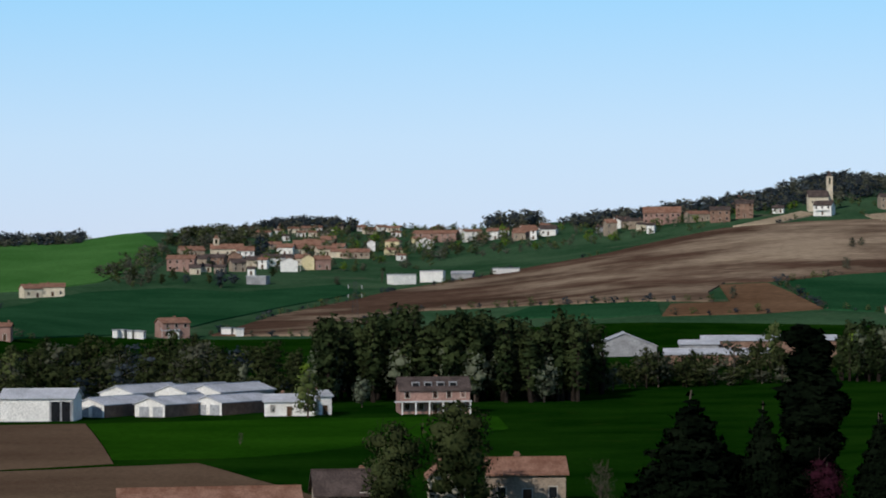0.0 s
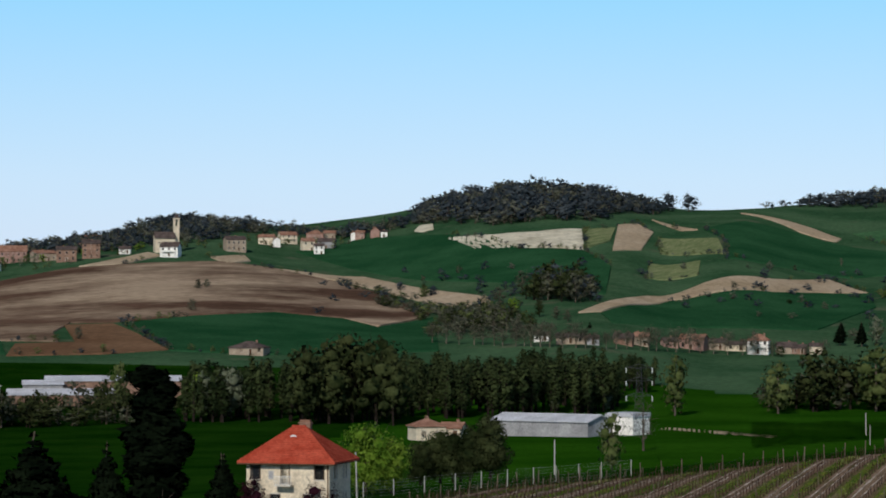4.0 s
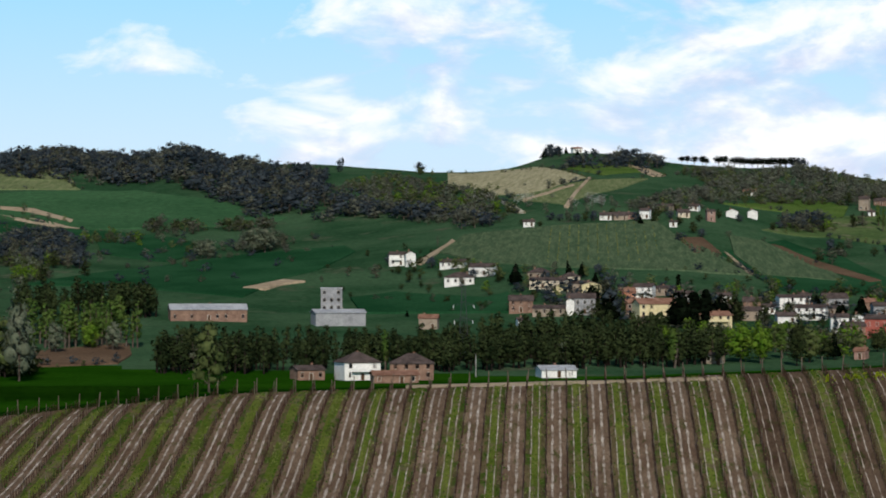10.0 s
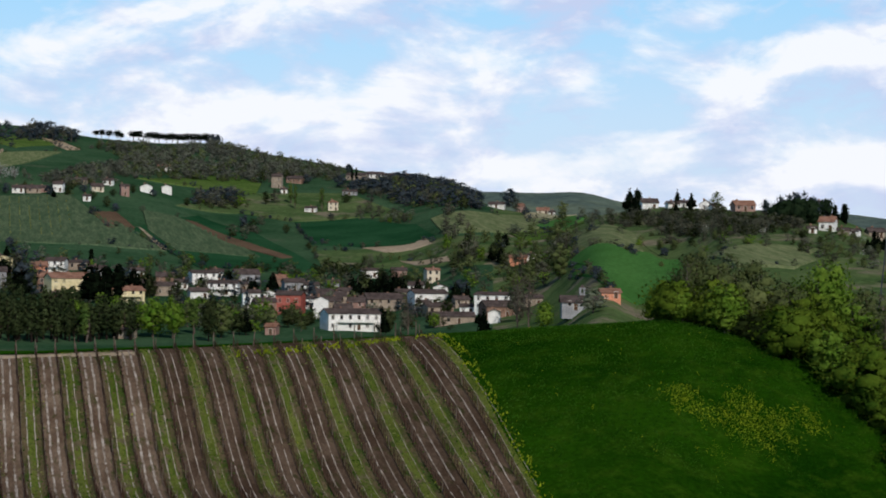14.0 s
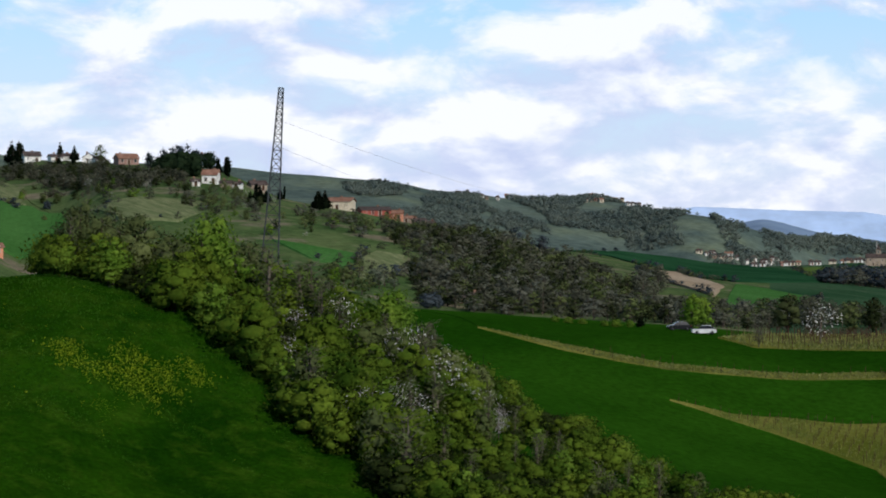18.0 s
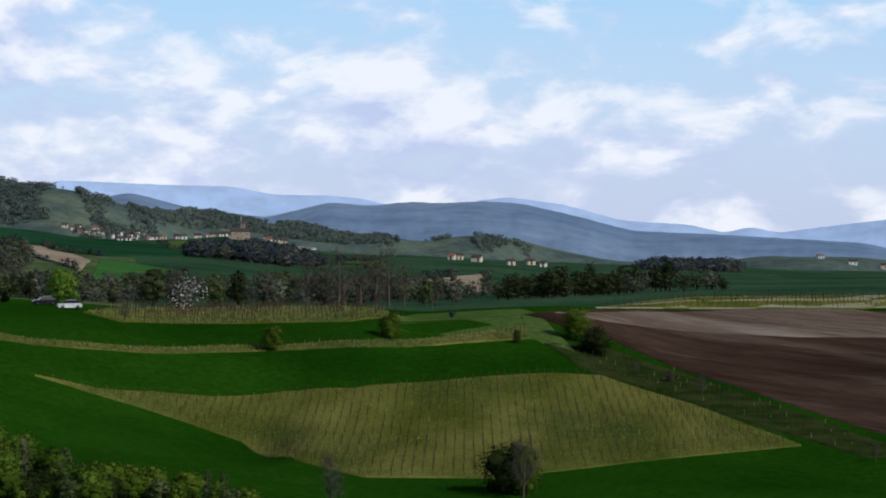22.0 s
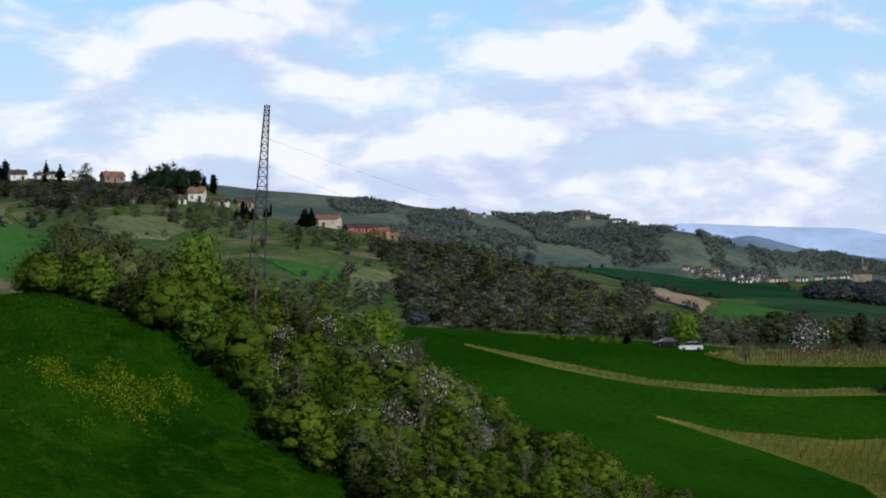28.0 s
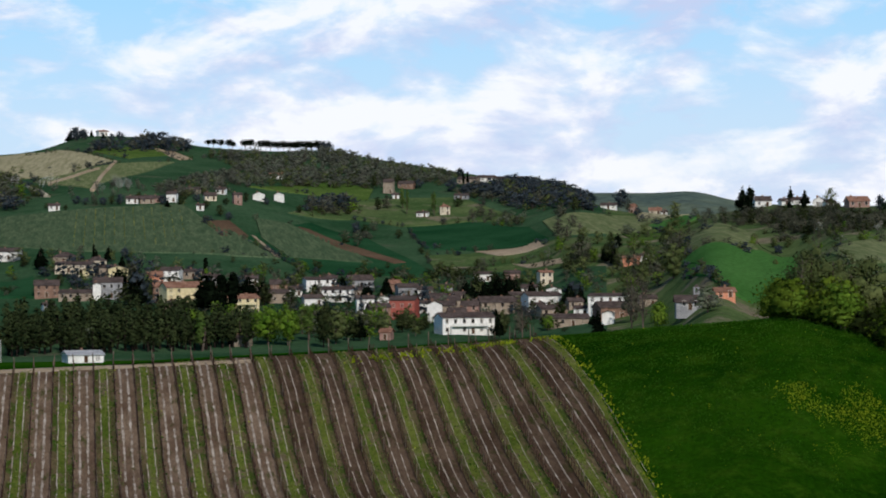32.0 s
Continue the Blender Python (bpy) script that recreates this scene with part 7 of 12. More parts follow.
house(17.08, 1018, -7, 5.8, 5.0, 2.4, 1.2, "wd", "gable", where="behind bare trees")
house(17.73, 1001, 0, 11.3, 9.0, 2.4, 1.4, "td", "gable", where="behind bare trees")
house(18.23, 1000, 6, 4.8, 5.0, 2.4, 1.0, "gd", "gable", where="behind bare trees")
house(18.94, 1023, -7, 7.6, 6.1, 2.5, 1.7, "bd", "gable", where="behind bare trees")
house(19.35, 1034, -7, 5.9, 5.0, 3.7, 1.5, "tr", "gable", where="behind bare trees")
house(19.97, 1052, 18, 6.0, 5.0, 2.4, 1.3, "pd", "gable", where="behind bare trees")
house(20.52, 1060, -14, 10.6, 8.5, 4.3, 1.7, "pr", "gable", where="behind bare trees")
house(21.06, 1067, -14, 7.9, 6.3, 2.9, 1.5, "td", "gable", where="behind bare trees")
house(21.49, 1065, -7, 8.3, 6.7, 2.4, 1.3, "cd", "gable", where="behind bare trees")
house(21.99, 1051, -7, 8.7, 7.0, 5.7, 2.3, "wr", "hip", where="behind bare trees")
house(22.61, 1055, 12, 7.8, 6.2, 2.8, 1.7, "td", "gable", where="behind bare trees")
house(22.9, 1054, -7, 5.5, 5.0, 2.4, 1.3, "bd", "gable", where="behind bare trees")
house(23.26, 1054, 6, 5.0, 5.0, 3.3, 1.1, "cd", "gable", where="behind bare trees")
house(29.93, 1054, 6, 31.8, 11.0, 4.5, 2.1, "bg", "gable", where="above the valley trees")
house(33.33, 791, 18, 11.8, 10.7, 5.7, 2.8, "wd", "hip", where="beyond the vineyard crest")
house(34.57, 792, 0, 13.6, 11.0, 5.3, 2.7, "bd", "hip", where="beyond the vineyard crest")
house(34.17, 768, 6, 13.7, 11.0, 2.4, 1.0, "br", "gable", where="beyond the vineyard crest")
house(32.19, 792, 18, 8.9, 8.0, 3.2, 1.1, "bd", "gable", where="beyond the vineyard crest")
house(37.85, 809, 12, 11.4, 10.3, 2.4, 1.1, "wg", "gable", where="beyond the vineyard crest")
house(32.74, 1074, 0, 9.1, 8.2, 13.0, 0.5, "Sg", "flat", "tower_block", where="at the works yard")
house(32.89, 1046, 12, 21.1, 11.0, 5.1, 1.2, "Sg", "gable", "factory_hall", plain=True, where="at the works yard")
house(34.25, 1286, -7, 8.1, 7.3, 5.4, 1.3, "wd", "gable", where="in the valley village")
house(34.53, 1278, 96, 7.0, 4.9, 6.1, 1.3, "wd", "gable", where="in the valley village")
house(37.49, 1182, -14, 10.1, 8.1, 2.9, 1.9, "td", "hip", where="in the valley village")
house(37.49, 1153, -14, 8.4, 6.7, 3.7, 1.0, "cd", "gable", where="in the valley village")
house(37.87, 1142, -14, 9.3, 7.4, 4.7, 1.2, "cd", "gable", where="in the valley village")
house(38.18, 1162, 0, 9.0, 7.2, 3.2, 1.5, "cd", "hip", where="in the valley village")
house(38.0, 1135, 90, 6.4, 5.4, 3.3, 1.0, "Yd", "gable", where="in the valley village")
house(38.66, 1130, 90, 10.5, 8.7, 4.1, 1.3, "Yd", "gable", where="in the valley village")
house(38.4, 1134, 18, 8.8, 7.0, 4.1, 1.2, "td", "gable", where="in the valley village")
house(37.06, 1082, 0, 10.2, 8.2, 5.1, 2.0, "bd", "gable", where="in the valley village")
house(38.43, 1071, 0, 11.9, 9.5, 6.7, 1.9, "gd", "gable", where="in the valley village")
house(38.18, 1068, 90, 6.0, 3.4, 6.1, 0.8, "wd", "gable", where="in the valley village")
house(37.72, 1069, -7, 13.7, 10.5, 2.8, 1.2, "td", "gable", where="in the valley village")
house(37.09, 1032, 12, 4.4, 5.0, 2.8, 0.9, "wd", "gable", where="in the valley village")
house(39.86, 1117, -14, 8.6, 6.9, 5.0, 1.4, "wd", "gable", where="in the valley village")
house(39.47, 1107, 12, 6.7, 5.3, 4.4, 1.6, "or", "gable", where="in the valley village")
house(40.21, 1039, 18, 20.7, 10.5, 8.6, 2.1, "Yr", "gable", where="in the valley village")
house(39.55, 1058, -7, 3.6, 5.0, 6.6, 1.4, "br", "gable", where="in the valley village")
house(40.76, 1093, 6, 7.5, 6.0, 5.2, 1.5, "wd", "gable", where="in the valley village")
house(41.4, 1033, 18, 13.3, 10.5, 4.8, 1.6, "Yr", "gable", where="in the valley village")
house(40.33, 1127, 6, 8.7, 7.0, 2.8, 1.0, "td", "gable", where="in the valley village")
house(41.65, 1112, 18, 5.7, 5.0, 2.8, 1.1, "wd", "gable", where="in the valley village")
house(42.26, 1061, 12, 8.2, 6.6, 3.9, 1.4, "td", "gable", where="in the valley village")
house(42.29, 1101, 0, 7.6, 6.1, 2.8, 1.7, "bd", "gable", where="in the valley village")
house(43.15, 1107, 12, 11.4, 9.1, 5.2, 1.0, "wd", "gable", where="in the valley village")
house(43.54, 1071, 6, 8.3, 6.6, 4.7, 1.2, "wd", "gable", where="in the valley village")
house(43.05, 1055, 12, 8.2, 6.5, 2.8, 1.5, "wd", "gable", where="in the valley village")
house(43.46, 1138, 0, 5.9, 5.0, 2.8, 1.0, "wd", "gable", where="in the valley village")
house(41.45, 880, -14, 6.0, 5.0, 2.8, 0.7, "td", "gable", where="in the valley village")
house(39.88, 1028, -14, 5.3, 5.0, 2.8, 1.4, "bd", "gable", where="in the valley village")
house(38.96, 1089, 0, 6.5, 5.2, 2.8, 1.1, "td", "gable", where="in the valley village")
house(41.86, 1076, 6, 5.6, 5.0, 2.8, 1.1, "td", "gable", where="in the valley village")
house(42.67, 1086, 0, 5.6, 5.0, 2.8, 1.1, "wd", "gable", where="in the valley village")
house(43.63, 1071, -7, 12.6, 10.1, 4.8, 1.1, "wd", "gable", where="in the valley village")
house(44.12, 1130, 12, 11.1, 8.9, 3.2, 2.1, "gd", "gable", where="in the valley village")
house(43.31, 1122, 12, 5.5, 5.0, 2.9, 0.9, "wd", "gable", where="in the valley village")
house(43.42, 1144, -7, 4.5, 5.0, 2.8, 0.7, "wd", "gable", where="in the valley village")
house(44.91, 1112, 0, 5.5, 5.0, 3.3, 1.5, "br", "gable", where="in the valley village")
house(45.2, 1092, 12, 9.1, 7.3, 3.7, 1.4, "gd", "gable", where="in the valley village")
house(44.24, 1017, 6, 7.0, 5.6, 6.4, 1.2, "wd", "gable", where="in the valley village")
house(44.66, 1039, 90, 6.1, 5.1, 4.5, 1.0, "wd", "gable", where="in the valley village")
house(44.55, 975, 12, 8.1, 6.5, 6.4, 1.4, "bd", "gable", where="in the valley village")
house(45.14, 994, -14, 10.2, 8.2, 7.6, 1.4, "Rd", "gable", where="in the valley village")
house(45.57, 1022, 12, 4.0, 5.0, 3.9, 0.8, "wd", "gable", where="in the valley village")
house(45.89, 1063, -14, 13.5, 10.5, 2.8, 1.1, "wd", "gable", where="in the valley village")
house(46.09, 1092, 6, 5.4, 5.0, 4.1, 0.9, "gd", "gable", where="in the valley village")
house(46.01, 1047, 0, 14.4, 10.5, 2.8, 1.9, "td", "gable", where="in the valley village")
house(45.83, 977, 90, 6.9, 5.8, 7.0, 1.4, "wd", "gable", where="in the valley village")
house(46.07, 1001, -7, 7.9, 6.3, 4.8, 1.6, "td", "gable", where="in the valley village")
house(46.64, 1009, -7, 6.9, 5.5, 4.8, 1.6, "pd", "gable", where="in the valley village")
house(46.5, 917, 18, 19.8, 10.5, 6.0, 1.6, "wd", "gable", where="in the valley village")
house(46.93, 1029, 6, 8.1, 6.5, 4.5, 1.5, "wd", "gable", where="in the valley village")
house(47.22, 1029, 12, 14.1, 10.5, 5.0, 2.2, "td", "gable", where="in the valley village")
house(47.34, 1051, 12, 15.5, 10.5, 2.8, 1.7, "td", "gable", where="in the valley village")
house(46.93, 1153, 6, 7.9, 6.3, 3.1, 1.0, "wd", "gable", where="in the valley village")
house(47.6, 1149, 6, 6.8, 5.4, 2.8, 1.2, "pd", "gable", where="in the valley village")
house(48.35, 1092, 18, 5.9, 5.0, 5.4, 0.7, "cr", "gable", where="in the valley village")
house(48.0, 1081, -7, 6.4, 5.1, 2.8, 1.3, "wd", "gable", where="in the valley village")
house(48.55, 1047, 90, 7.4, 6.2, 2.8, 1.0, "wd", "gable", where="in the valley village")
house(48.26, 1025, 18, 14.1, 10.5, 4.4, 1.5, "wd", "gable", where="in the valley village")
house(48.17, 1008, -7, 5.5, 5.0, 2.9, 0.7, "wd", "gable", where="in the valley village")
house(47.74, 1067, 12, 8.4, 6.7, 2.8, 1.1, "td", "gable", where="in the valley village")
house(48.83, 917, 6, 15.3, 10.5, 2.8, 1.4, "td", "gable", where="in the valley village")
house(48.49, 976, 18, 10.5, 8.4, 2.8, 1.4, "td", "gable", where="in the valley village")
house(49.81, 947, -14, 13.9, 10.5, 5.9, 0.9, "wd", "gable", where="in the valley village")
house(49.89, 917, 18, 12.6, 10.1, 3.9, 2.0, "bd", "gable", where="in the valley village")
house(49.78, 888, 90, 6.0, 4.4, 3.8, 0.9, "wd", "gable", where="in the valley village")
house(49.18, 952, -7, 5.6, 5.0, 2.8, 0.9, "wd", "gable", where="in the valley village")
house(50.66, 929, 12, 6.4, 5.1, 2.8, 1.1, "td", "gable", where="in the valley village")
house(44.73, 896, -14, 4.0, 5.0, 2.8, 1.0, "pr", "gable", where="in the valley village")
house(50.32, 1083, 0, 7.4, 6.0, 3.1, 0.7, "or", "gable", where="in the valley village")
house(50.63, 1090, -14, 3.4, 5.0, 2.8, 0.7, "wd", "gable", where="in the valley village")
house(46.41, 1071, 0, 7.4, 5.9, 2.8, 1.3, "td", "gable", where="in the valley village")
house(45.6, 1091, 6, 6.4, 5.1, 2.8, 1.1, "wd", "gable", where="in the valley village")
house(43.98, 1089, 12, 6.4, 5.1, 2.8, 1.1, "td", "gable", where="in the valley village")
house(49.01, 984, 18, 5.8, 5.0, 2.8, 1.2, "td", "gable", where="in the valley village")
house(46.33, 973, 6, 6.7, 5.4, 4.6, 1.4, "td", "gable", where="in the valley village")
house(34.96, 1033, -7, 7.6, 6.9, 4.4, 1.3, "tr", "gable", where="in the valley village")
house(35.52, 1251, -7, 12.5, 10.0, 2.4, 1.5, "wd", "gable", where="below the hillside vineyard")
house(35.65, 1191, 0, 14.0, 10.5, 3.2, 2.2, "wd", "hip", where="below the hillside vineyard")
house(36.2, 1211, -14, 12.1, 9.7, 3.8, 1.7, "wd", "gable", where="below the hillside vineyard")
house(37.24, 1398, 0, 6.1, 5.0, 2.5, 1.1, "wd", "gable", where="above the hillside vineyard")
house(39.0, 1407, -7, 6.7, 5.4, 2.5, 1.4, "wd", "gable", where="above the hillside vineyard")
house(39.32, 1407, 6, 8.0, 6.4, 2.4, 1.7, "td", "gable", where="above the hillside vineyard")
house(39.55, 1412, 18, 4.9, 5.0, 2.4, 1.1, "pd", "gable", where="above the hillside vineyard")
house(39.89, 1414, -14, 5.5, 5.0, 4.4, 1.4, "wd", "gable", where="above the hillside vineyard")
house(40.33, 1462, -14, 9.5, 7.6, 2.4, 1.2, "td", "gable", where="above the hillside vineyard")
house(40.74, 1425, 12, 6.8, 5.5, 2.6, 1.7, "cd", "gable", where="above the hillside vineyard")
house(41.0, 1466, -14, 5.7, 5.0, 2.4, 1.2, "wd", "gable", where="above the hillside vineyard")
house(40.52, 1374, 0, 4.2, 5.0, 2.4, 0.8, "wd", "gable", where="above the hillside vineyard")
house(41.36, 1420, 12, 4.6, 5.0, 5.4, 0.9, "pd", "gable", where="above the hillside vineyard")
house(41.85, 1464, 90, 8.4, 7.0, 3.0, 1.5, "wd", "gable", where="above the hillside vineyard")
house(42.31, 1489, 90, 7.0, 5.8, 3.7, 1.2, "wd", "gable", where="above the hillside vineyard")
house(42.26, 1651, -7, 8.6, 6.9, 2.4, 1.3, "wr", "gable", where="above the hillside vineyard")
house(44.81, 1599, -14, 6.3, 5.0, 7.2, 1.6, "td", "gable", where="above the hillside vineyard")
house(45.22, 1634, -14, 10.0, 8.0, 2.6, 1.6, "bd", "gable", where="above the hillside vineyard")
house(44.96, 1566, 6, 4.1, 5.0, 2.4, 0.9, "wd", "gable", where="above the hillside vineyard")
house(46.08, 1490, 6, 5.8, 5.0, 5.0, 1.2, "cr", "hip", where="above the hillside vineyard")
house(45.58, 1483, -14, 6.5, 5.2, 2.4, 0.8, "wd", "gable", where="above the hillside vineyard")
house(46.47, 1560, -7, 8.8, 7.1, 2.4, 0.9, "gd", "gable", where="on the wooded ridge")
house(46.63, 1683, -14, 13.2, 10.5, 3.0, 1.7, "td", "gable", where="on the wooded ridge")
house(47.04, 1708, 12, 11.2, 8.9, 2.4, 1.7, "wd", "gable", where="on the wooded ridge")
house(47.4, 1704, 6, 10.4, 8.3, 3.1, 1.4, "gd", "gable", where="on the wooded ridge")
house(47.72, 1743, -14, 8.4, 6.7, 2.4, 1.4, "td", "gable", where="on the wooded ridge")
house(48.01, 1632, 12, 5.7, 5.0, 3.3, 1.3, "wd", "gable", where="on the wooded ridge")
house(48.26, 1631, -14, 8.5, 6.8, 3.7, 1.6, "pd", "gable", where="on the wooded ridge")
house(48.47, 1723, 90, 6.3, 5.3, 3.5, 1.4, "wd", "gable", where="on the wooded ridge")
house(48.8, 1643, 18, 8.6, 6.9, 2.4, 1.3, "td", "gable", where="on the wooded ridge")
house(38.33, 1943, 18, 7.4, 6.7, 3.1, 0.9, "wr", "gable", where="on the wooded ridge")
house(53.28, 1183, 12, 7.7, 6.2, 2.9, 1.8, "wd", "gable", where="on the hill crest")
house(54.15, 1143, 0, 7.0, 5.6, 2.3, 1.0, "wd", "gable", where="on the hill crest")
house(53.8, 1128, 18, 4.9, 5.0, 1.9, 1.0, "wd", "gable", where="on the hill crest")
house(54.56, 1113, 90, 6.4, 5.3, 2.5, 1.8, "wd", "gable", where="on the hill crest")
house(54.79, 1102, 18, 4.3, 5.0, 1.9, 0.9, "wd", "gable", where="on the hill crest")
house(54.63, 1113, 18, 6.3, 5.0, 1.8, 1.2, "td", "gable", where="on the hill crest")
house(55.4, 1066, 18, 8.8, 7.0, 2.6, 1.8, "pr", "gable", where="on the hill crest")
house(57.14, 1052, 12, 4.1, 5.0, 4.7, 1.1, "wd", "gable", where="on the hill crest")
house(57.31, 946, -14, 5.8, 5.0, 3.5, 1.7, "wr", "gable", where="on the hill crest")
house(56.95, 934, 6, 3.3, 5.0, 1.8, 0.8, "wd", "gable", where="on the hill crest")
house(57.65, 938, -7, 4.1, 5.0, 1.8, 0.8, "td", "gable", where="on the hill crest")
house(58.36, 981, 18, 6.4, 5.1, 2.4, 1.3, "td", "gable", where="on the hill crest")
house(57.91, 946, -14, 3.3, 5.0, 1.8, 0.8, "wd", "gable", where="on the hill crest")
house(49.82, 1499, -7, 9.1, 7.3, 2.2, 1.3, "wd", "gable", where="on the hill crest")
house(50.36, 1498, -14, 3.9, 5.0, 3.7, 1.3, "pr", "gable", where="on the hill crest")
house(50.87, 1443, 0, 6.9, 5.5, 2.5, 1.5, "cr", "gable", where="on the hill crest")
house(51.06, 1442, 6, 3.8, 5.0, 2.1, 0.9, "wd", "gable", where="on the hill crest")
house(52.4, 776, 12, 6.1, 5.0, 1.8, 1.0, "or", "gable", where="on the hill crest")
house(60.23, 986, -14, 10.7, 8.6, 3.4, 1.3, "cr", "gable", where="on the hill crest")
house(61.01, 1015, 12, 12.1, 9.7, 2.2, 1.1, "Rd", "gable", where="on the hill crest")
house(61.52, 1022, -7, 5.3, 5.0, 2.8, 1.1, "or", "gable", where="on the hill crest")
house(61.78, 1072, -14, 4.7, 5.0, 1.9, 0.9, "tr", "gable", where="on the hill crest")
house(62.03, 1072, 18, 5.8, 5.0, 1.8, 0.9, "td", "gable", where="on the hill crest")
house(62.33, 1082, -7, 2.6, 5.0, 2.1, 0.7, "wd", "gable", where="on the hill crest")
house(64.22, 710, 6, 9.2, 7.4, 1.8, 1.2, "bd", "gable", where="on the hill crest")
house(63.2, 688, 0, 6.0, 5.0, 1.8, 1.0, "bd", "gable", where="on the hill crest")
house(68.41, 2218, -7, 5.5, 5.0, 2.1, 1.0, "cd", "gable", where="in the distant village")
house(68.58, 2215, 18, 3.8, 4.5, 2.0, 0.8, "wd", "gable", where="in the distant village")
house(68.7, 2219, -14, 5.2, 4.7, 2.8, 1.3, "wd", "gable", where="in the distant village")
house(68.72, 2212, 6, 5.5, 4.9, 2.5, 1.2, "td", "gable", where="in the distant village")
house(68.88, 2214, 18, 6.9, 6.2, 2.0, 0.8, "cd", "gable", where="in the distant village")
house(69.08, 2230, -7, 7.0, 6.3, 2.8, 1.3, "wr", "gable", where="in the distant village")
house(69.08, 2220, 12, 5.5, 5.0, 2.2, 1.0, "cd", "gable", where="in the distant village")
house(69.24, 2231, -7, 4.8, 4.5, 2.0, 0.9, "wd", "gable", where="in the distant village")
house(69.42, 2229, 12, 4.5, 4.5, 2.2, 1.0, "wd", "gable", where="in the distant village")
house(69.47, 2235, 0, 4.5, 4.5, 2.0, 0.8, "wd", "gable", where="in the distant village")
house(69.63, 2251, 18, 5.0, 4.5, 2.8, 1.3, "wd", "gable", where="in the distant village")
house(69.64, 1583, 12, 3.2, 4.5, 2.0, 0.8, "wd", "gable", where="in the distant village")
house(69.83, 1635, 6, 3.3, 4.5, 2.0, 0.8, "wd", "gable", where="in the distant village")
house(69.86, 2263, -14, 5.2, 4.6, 2.8, 1.3, "wd", "gable", where="in the distant village")
house(69.97, 2275, 18, 5.2, 4.7, 2.6, 1.3, "wr", "gable", where="in the distant village")
house(70.01, 2292, 0, 6.5, 5.9, 2.8, 1.3, "wd", "gable", where="in the distant village")
house(70.12, 2301, 18, 5.3, 4.8, 2.5, 1.2, "wd", "gable", where="in the distant village")
house(70.3, 1883, 12, 4.4, 4.5, 2.0, 0.7, "pr", "gable", where="in the distant village")
house(70.39, 1883, 0, 5.2, 4.7, 2.0, 0.8, "wd", "gable", where="in the distant village")
house(70.52, 1883, 0, 3.1, 4.5, 2.0, 0.9, "cd", "gable", where="in the distant village")
house(70.64, 1883, 6, 3.1, 4.5, 2.0, 1.0, "cr", "gable", where="in the distant village")
house(70.92, 1883, 6, 3.0, 4.5, 2.3, 1.1, "pd", "gable", where="in the distant village")
house(70.93, 1883, 18, 2.7, 4.5, 2.0, 0.8, "wd", "gable", where="in the distant village")
house(71.08, 1883, 12, 4.0, 4.5, 2.0, 0.9, "wd", "gable", where="in the distant village")
house(71.39, 1963, 0, 5.0, 4.5, 2.0, 0.9, "cd", "gable", where="in the distant village")
house(71.41, 1963, 6, 4.7, 4.5, 2.2, 1.0, "cd", "gable", where="in the distant village")
house(71.62, 1983, 18, 3.4, 4.5, 2.0, 0.8, "wr", "gable", where="in the distant village")
house(71.78, 1983, 12, 5.3, 4.8, 2.0, 0.9, "cd", "gable", where="in the distant village")
house(71.76, 1983, 18, 5.0, 4.5, 2.5, 1.2, "wd", "gable", where="in the distant village")
house(71.8, 1983, 0, 5.2, 4.7, 2.0, 0.8, "pd", "gable", where="in the distant village")
house(71.95, 1983, 0, 4.7, 4.5, 2.2, 1.0, "wd", "gable", where="in the distant village")
house(72.01, 1983, 6, 4.7, 4.5, 2.5, 1.1, "wd", "gable", where="in the distant village")
house(72.17, 1957, 12, 4.5, 4.5, 2.5, 1.2, "cd", "gable", where="in the distant village")
house(72.27, 1983, 18, 4.5, 4.5, 2.5, 1.2, "cd", "gable", where="in the distant village")
house(72.43, 1983, 18, 3.6, 4.5, 3.1, 1.4, "wd", "gable", where="in the distant village")
house(72.5, 1969, 0, 4.4, 4.5, 2.2, 1.0, "wr", "gable", where="in the distant village")
house(72.67, 1851, 12, 5.3, 4.8, 2.0, 0.9, "cd", "gable", where="in the distant village")
house(72.96, 2003, -14, 5.2, 4.7, 2.5, 1.2, "wd", "gable", where="in the distant village")
house(73.01, 1901, -14, 4.3, 4.5, 2.8, 1.3, "cr", "gable", where="in the distant village")
house(73.2, 1981, -7, 3.6, 4.5, 2.2, 1.0, "cd", "gable", where="in the distant village")
house(73.22, 2003, -7, 3.6, 4.5, 2.0, 0.9, "wd", "gable", where="in the distant village")
house(73.35, 1947, 6, 4.8, 4.5, 2.9, 1.4, "cd", "gable", where="in the distant village")
house(73.69, 1839, 18, 6.2, 6.5, 2.5, 0.8, "wg", "flat", where="below the distant village")
house(73.96, 1829, 12, 6.6, 6.5, 3.3, 0.8, "wg", "flat", where="below the distant village")
house(65.82, 2567, -14, 5.5, 6.5, 2.4, 1.0, "cd", "gable", where="on the far hilltop")
house(65.79, 2663, 18, 3.9, 6.5, 2.6, 1.3, "wd", "gable", where="on the far hilltop")
house(66, 2663, 12, 5.4, 6.5, 2.5, 1.3, "wd", "gable", where="on the far hilltop")
house(65.99, 2703, 6, 5.6, 6.5, 2.4, 1.2, "pr", "gable", where="on the far hilltop")
house(65.94, 2575, -7, 3.6, 6.5, 2.4, 1.0, "cd", "gable", where="on the far hilltop")
house(66.06, 2581, -7, 2.9, 6.5, 2.4, 1.0, "pd", "gable", where="on the far hilltop")
house(66.18, 2575, 18, 4.0, 6.5, 2.8, 1.4, "cr", "gable", where="on the far hilltop")
house(66.22, 2669, -14, 4.9, 6.5, 2.4, 1.1, "td", "gable", where="on the far hilltop")
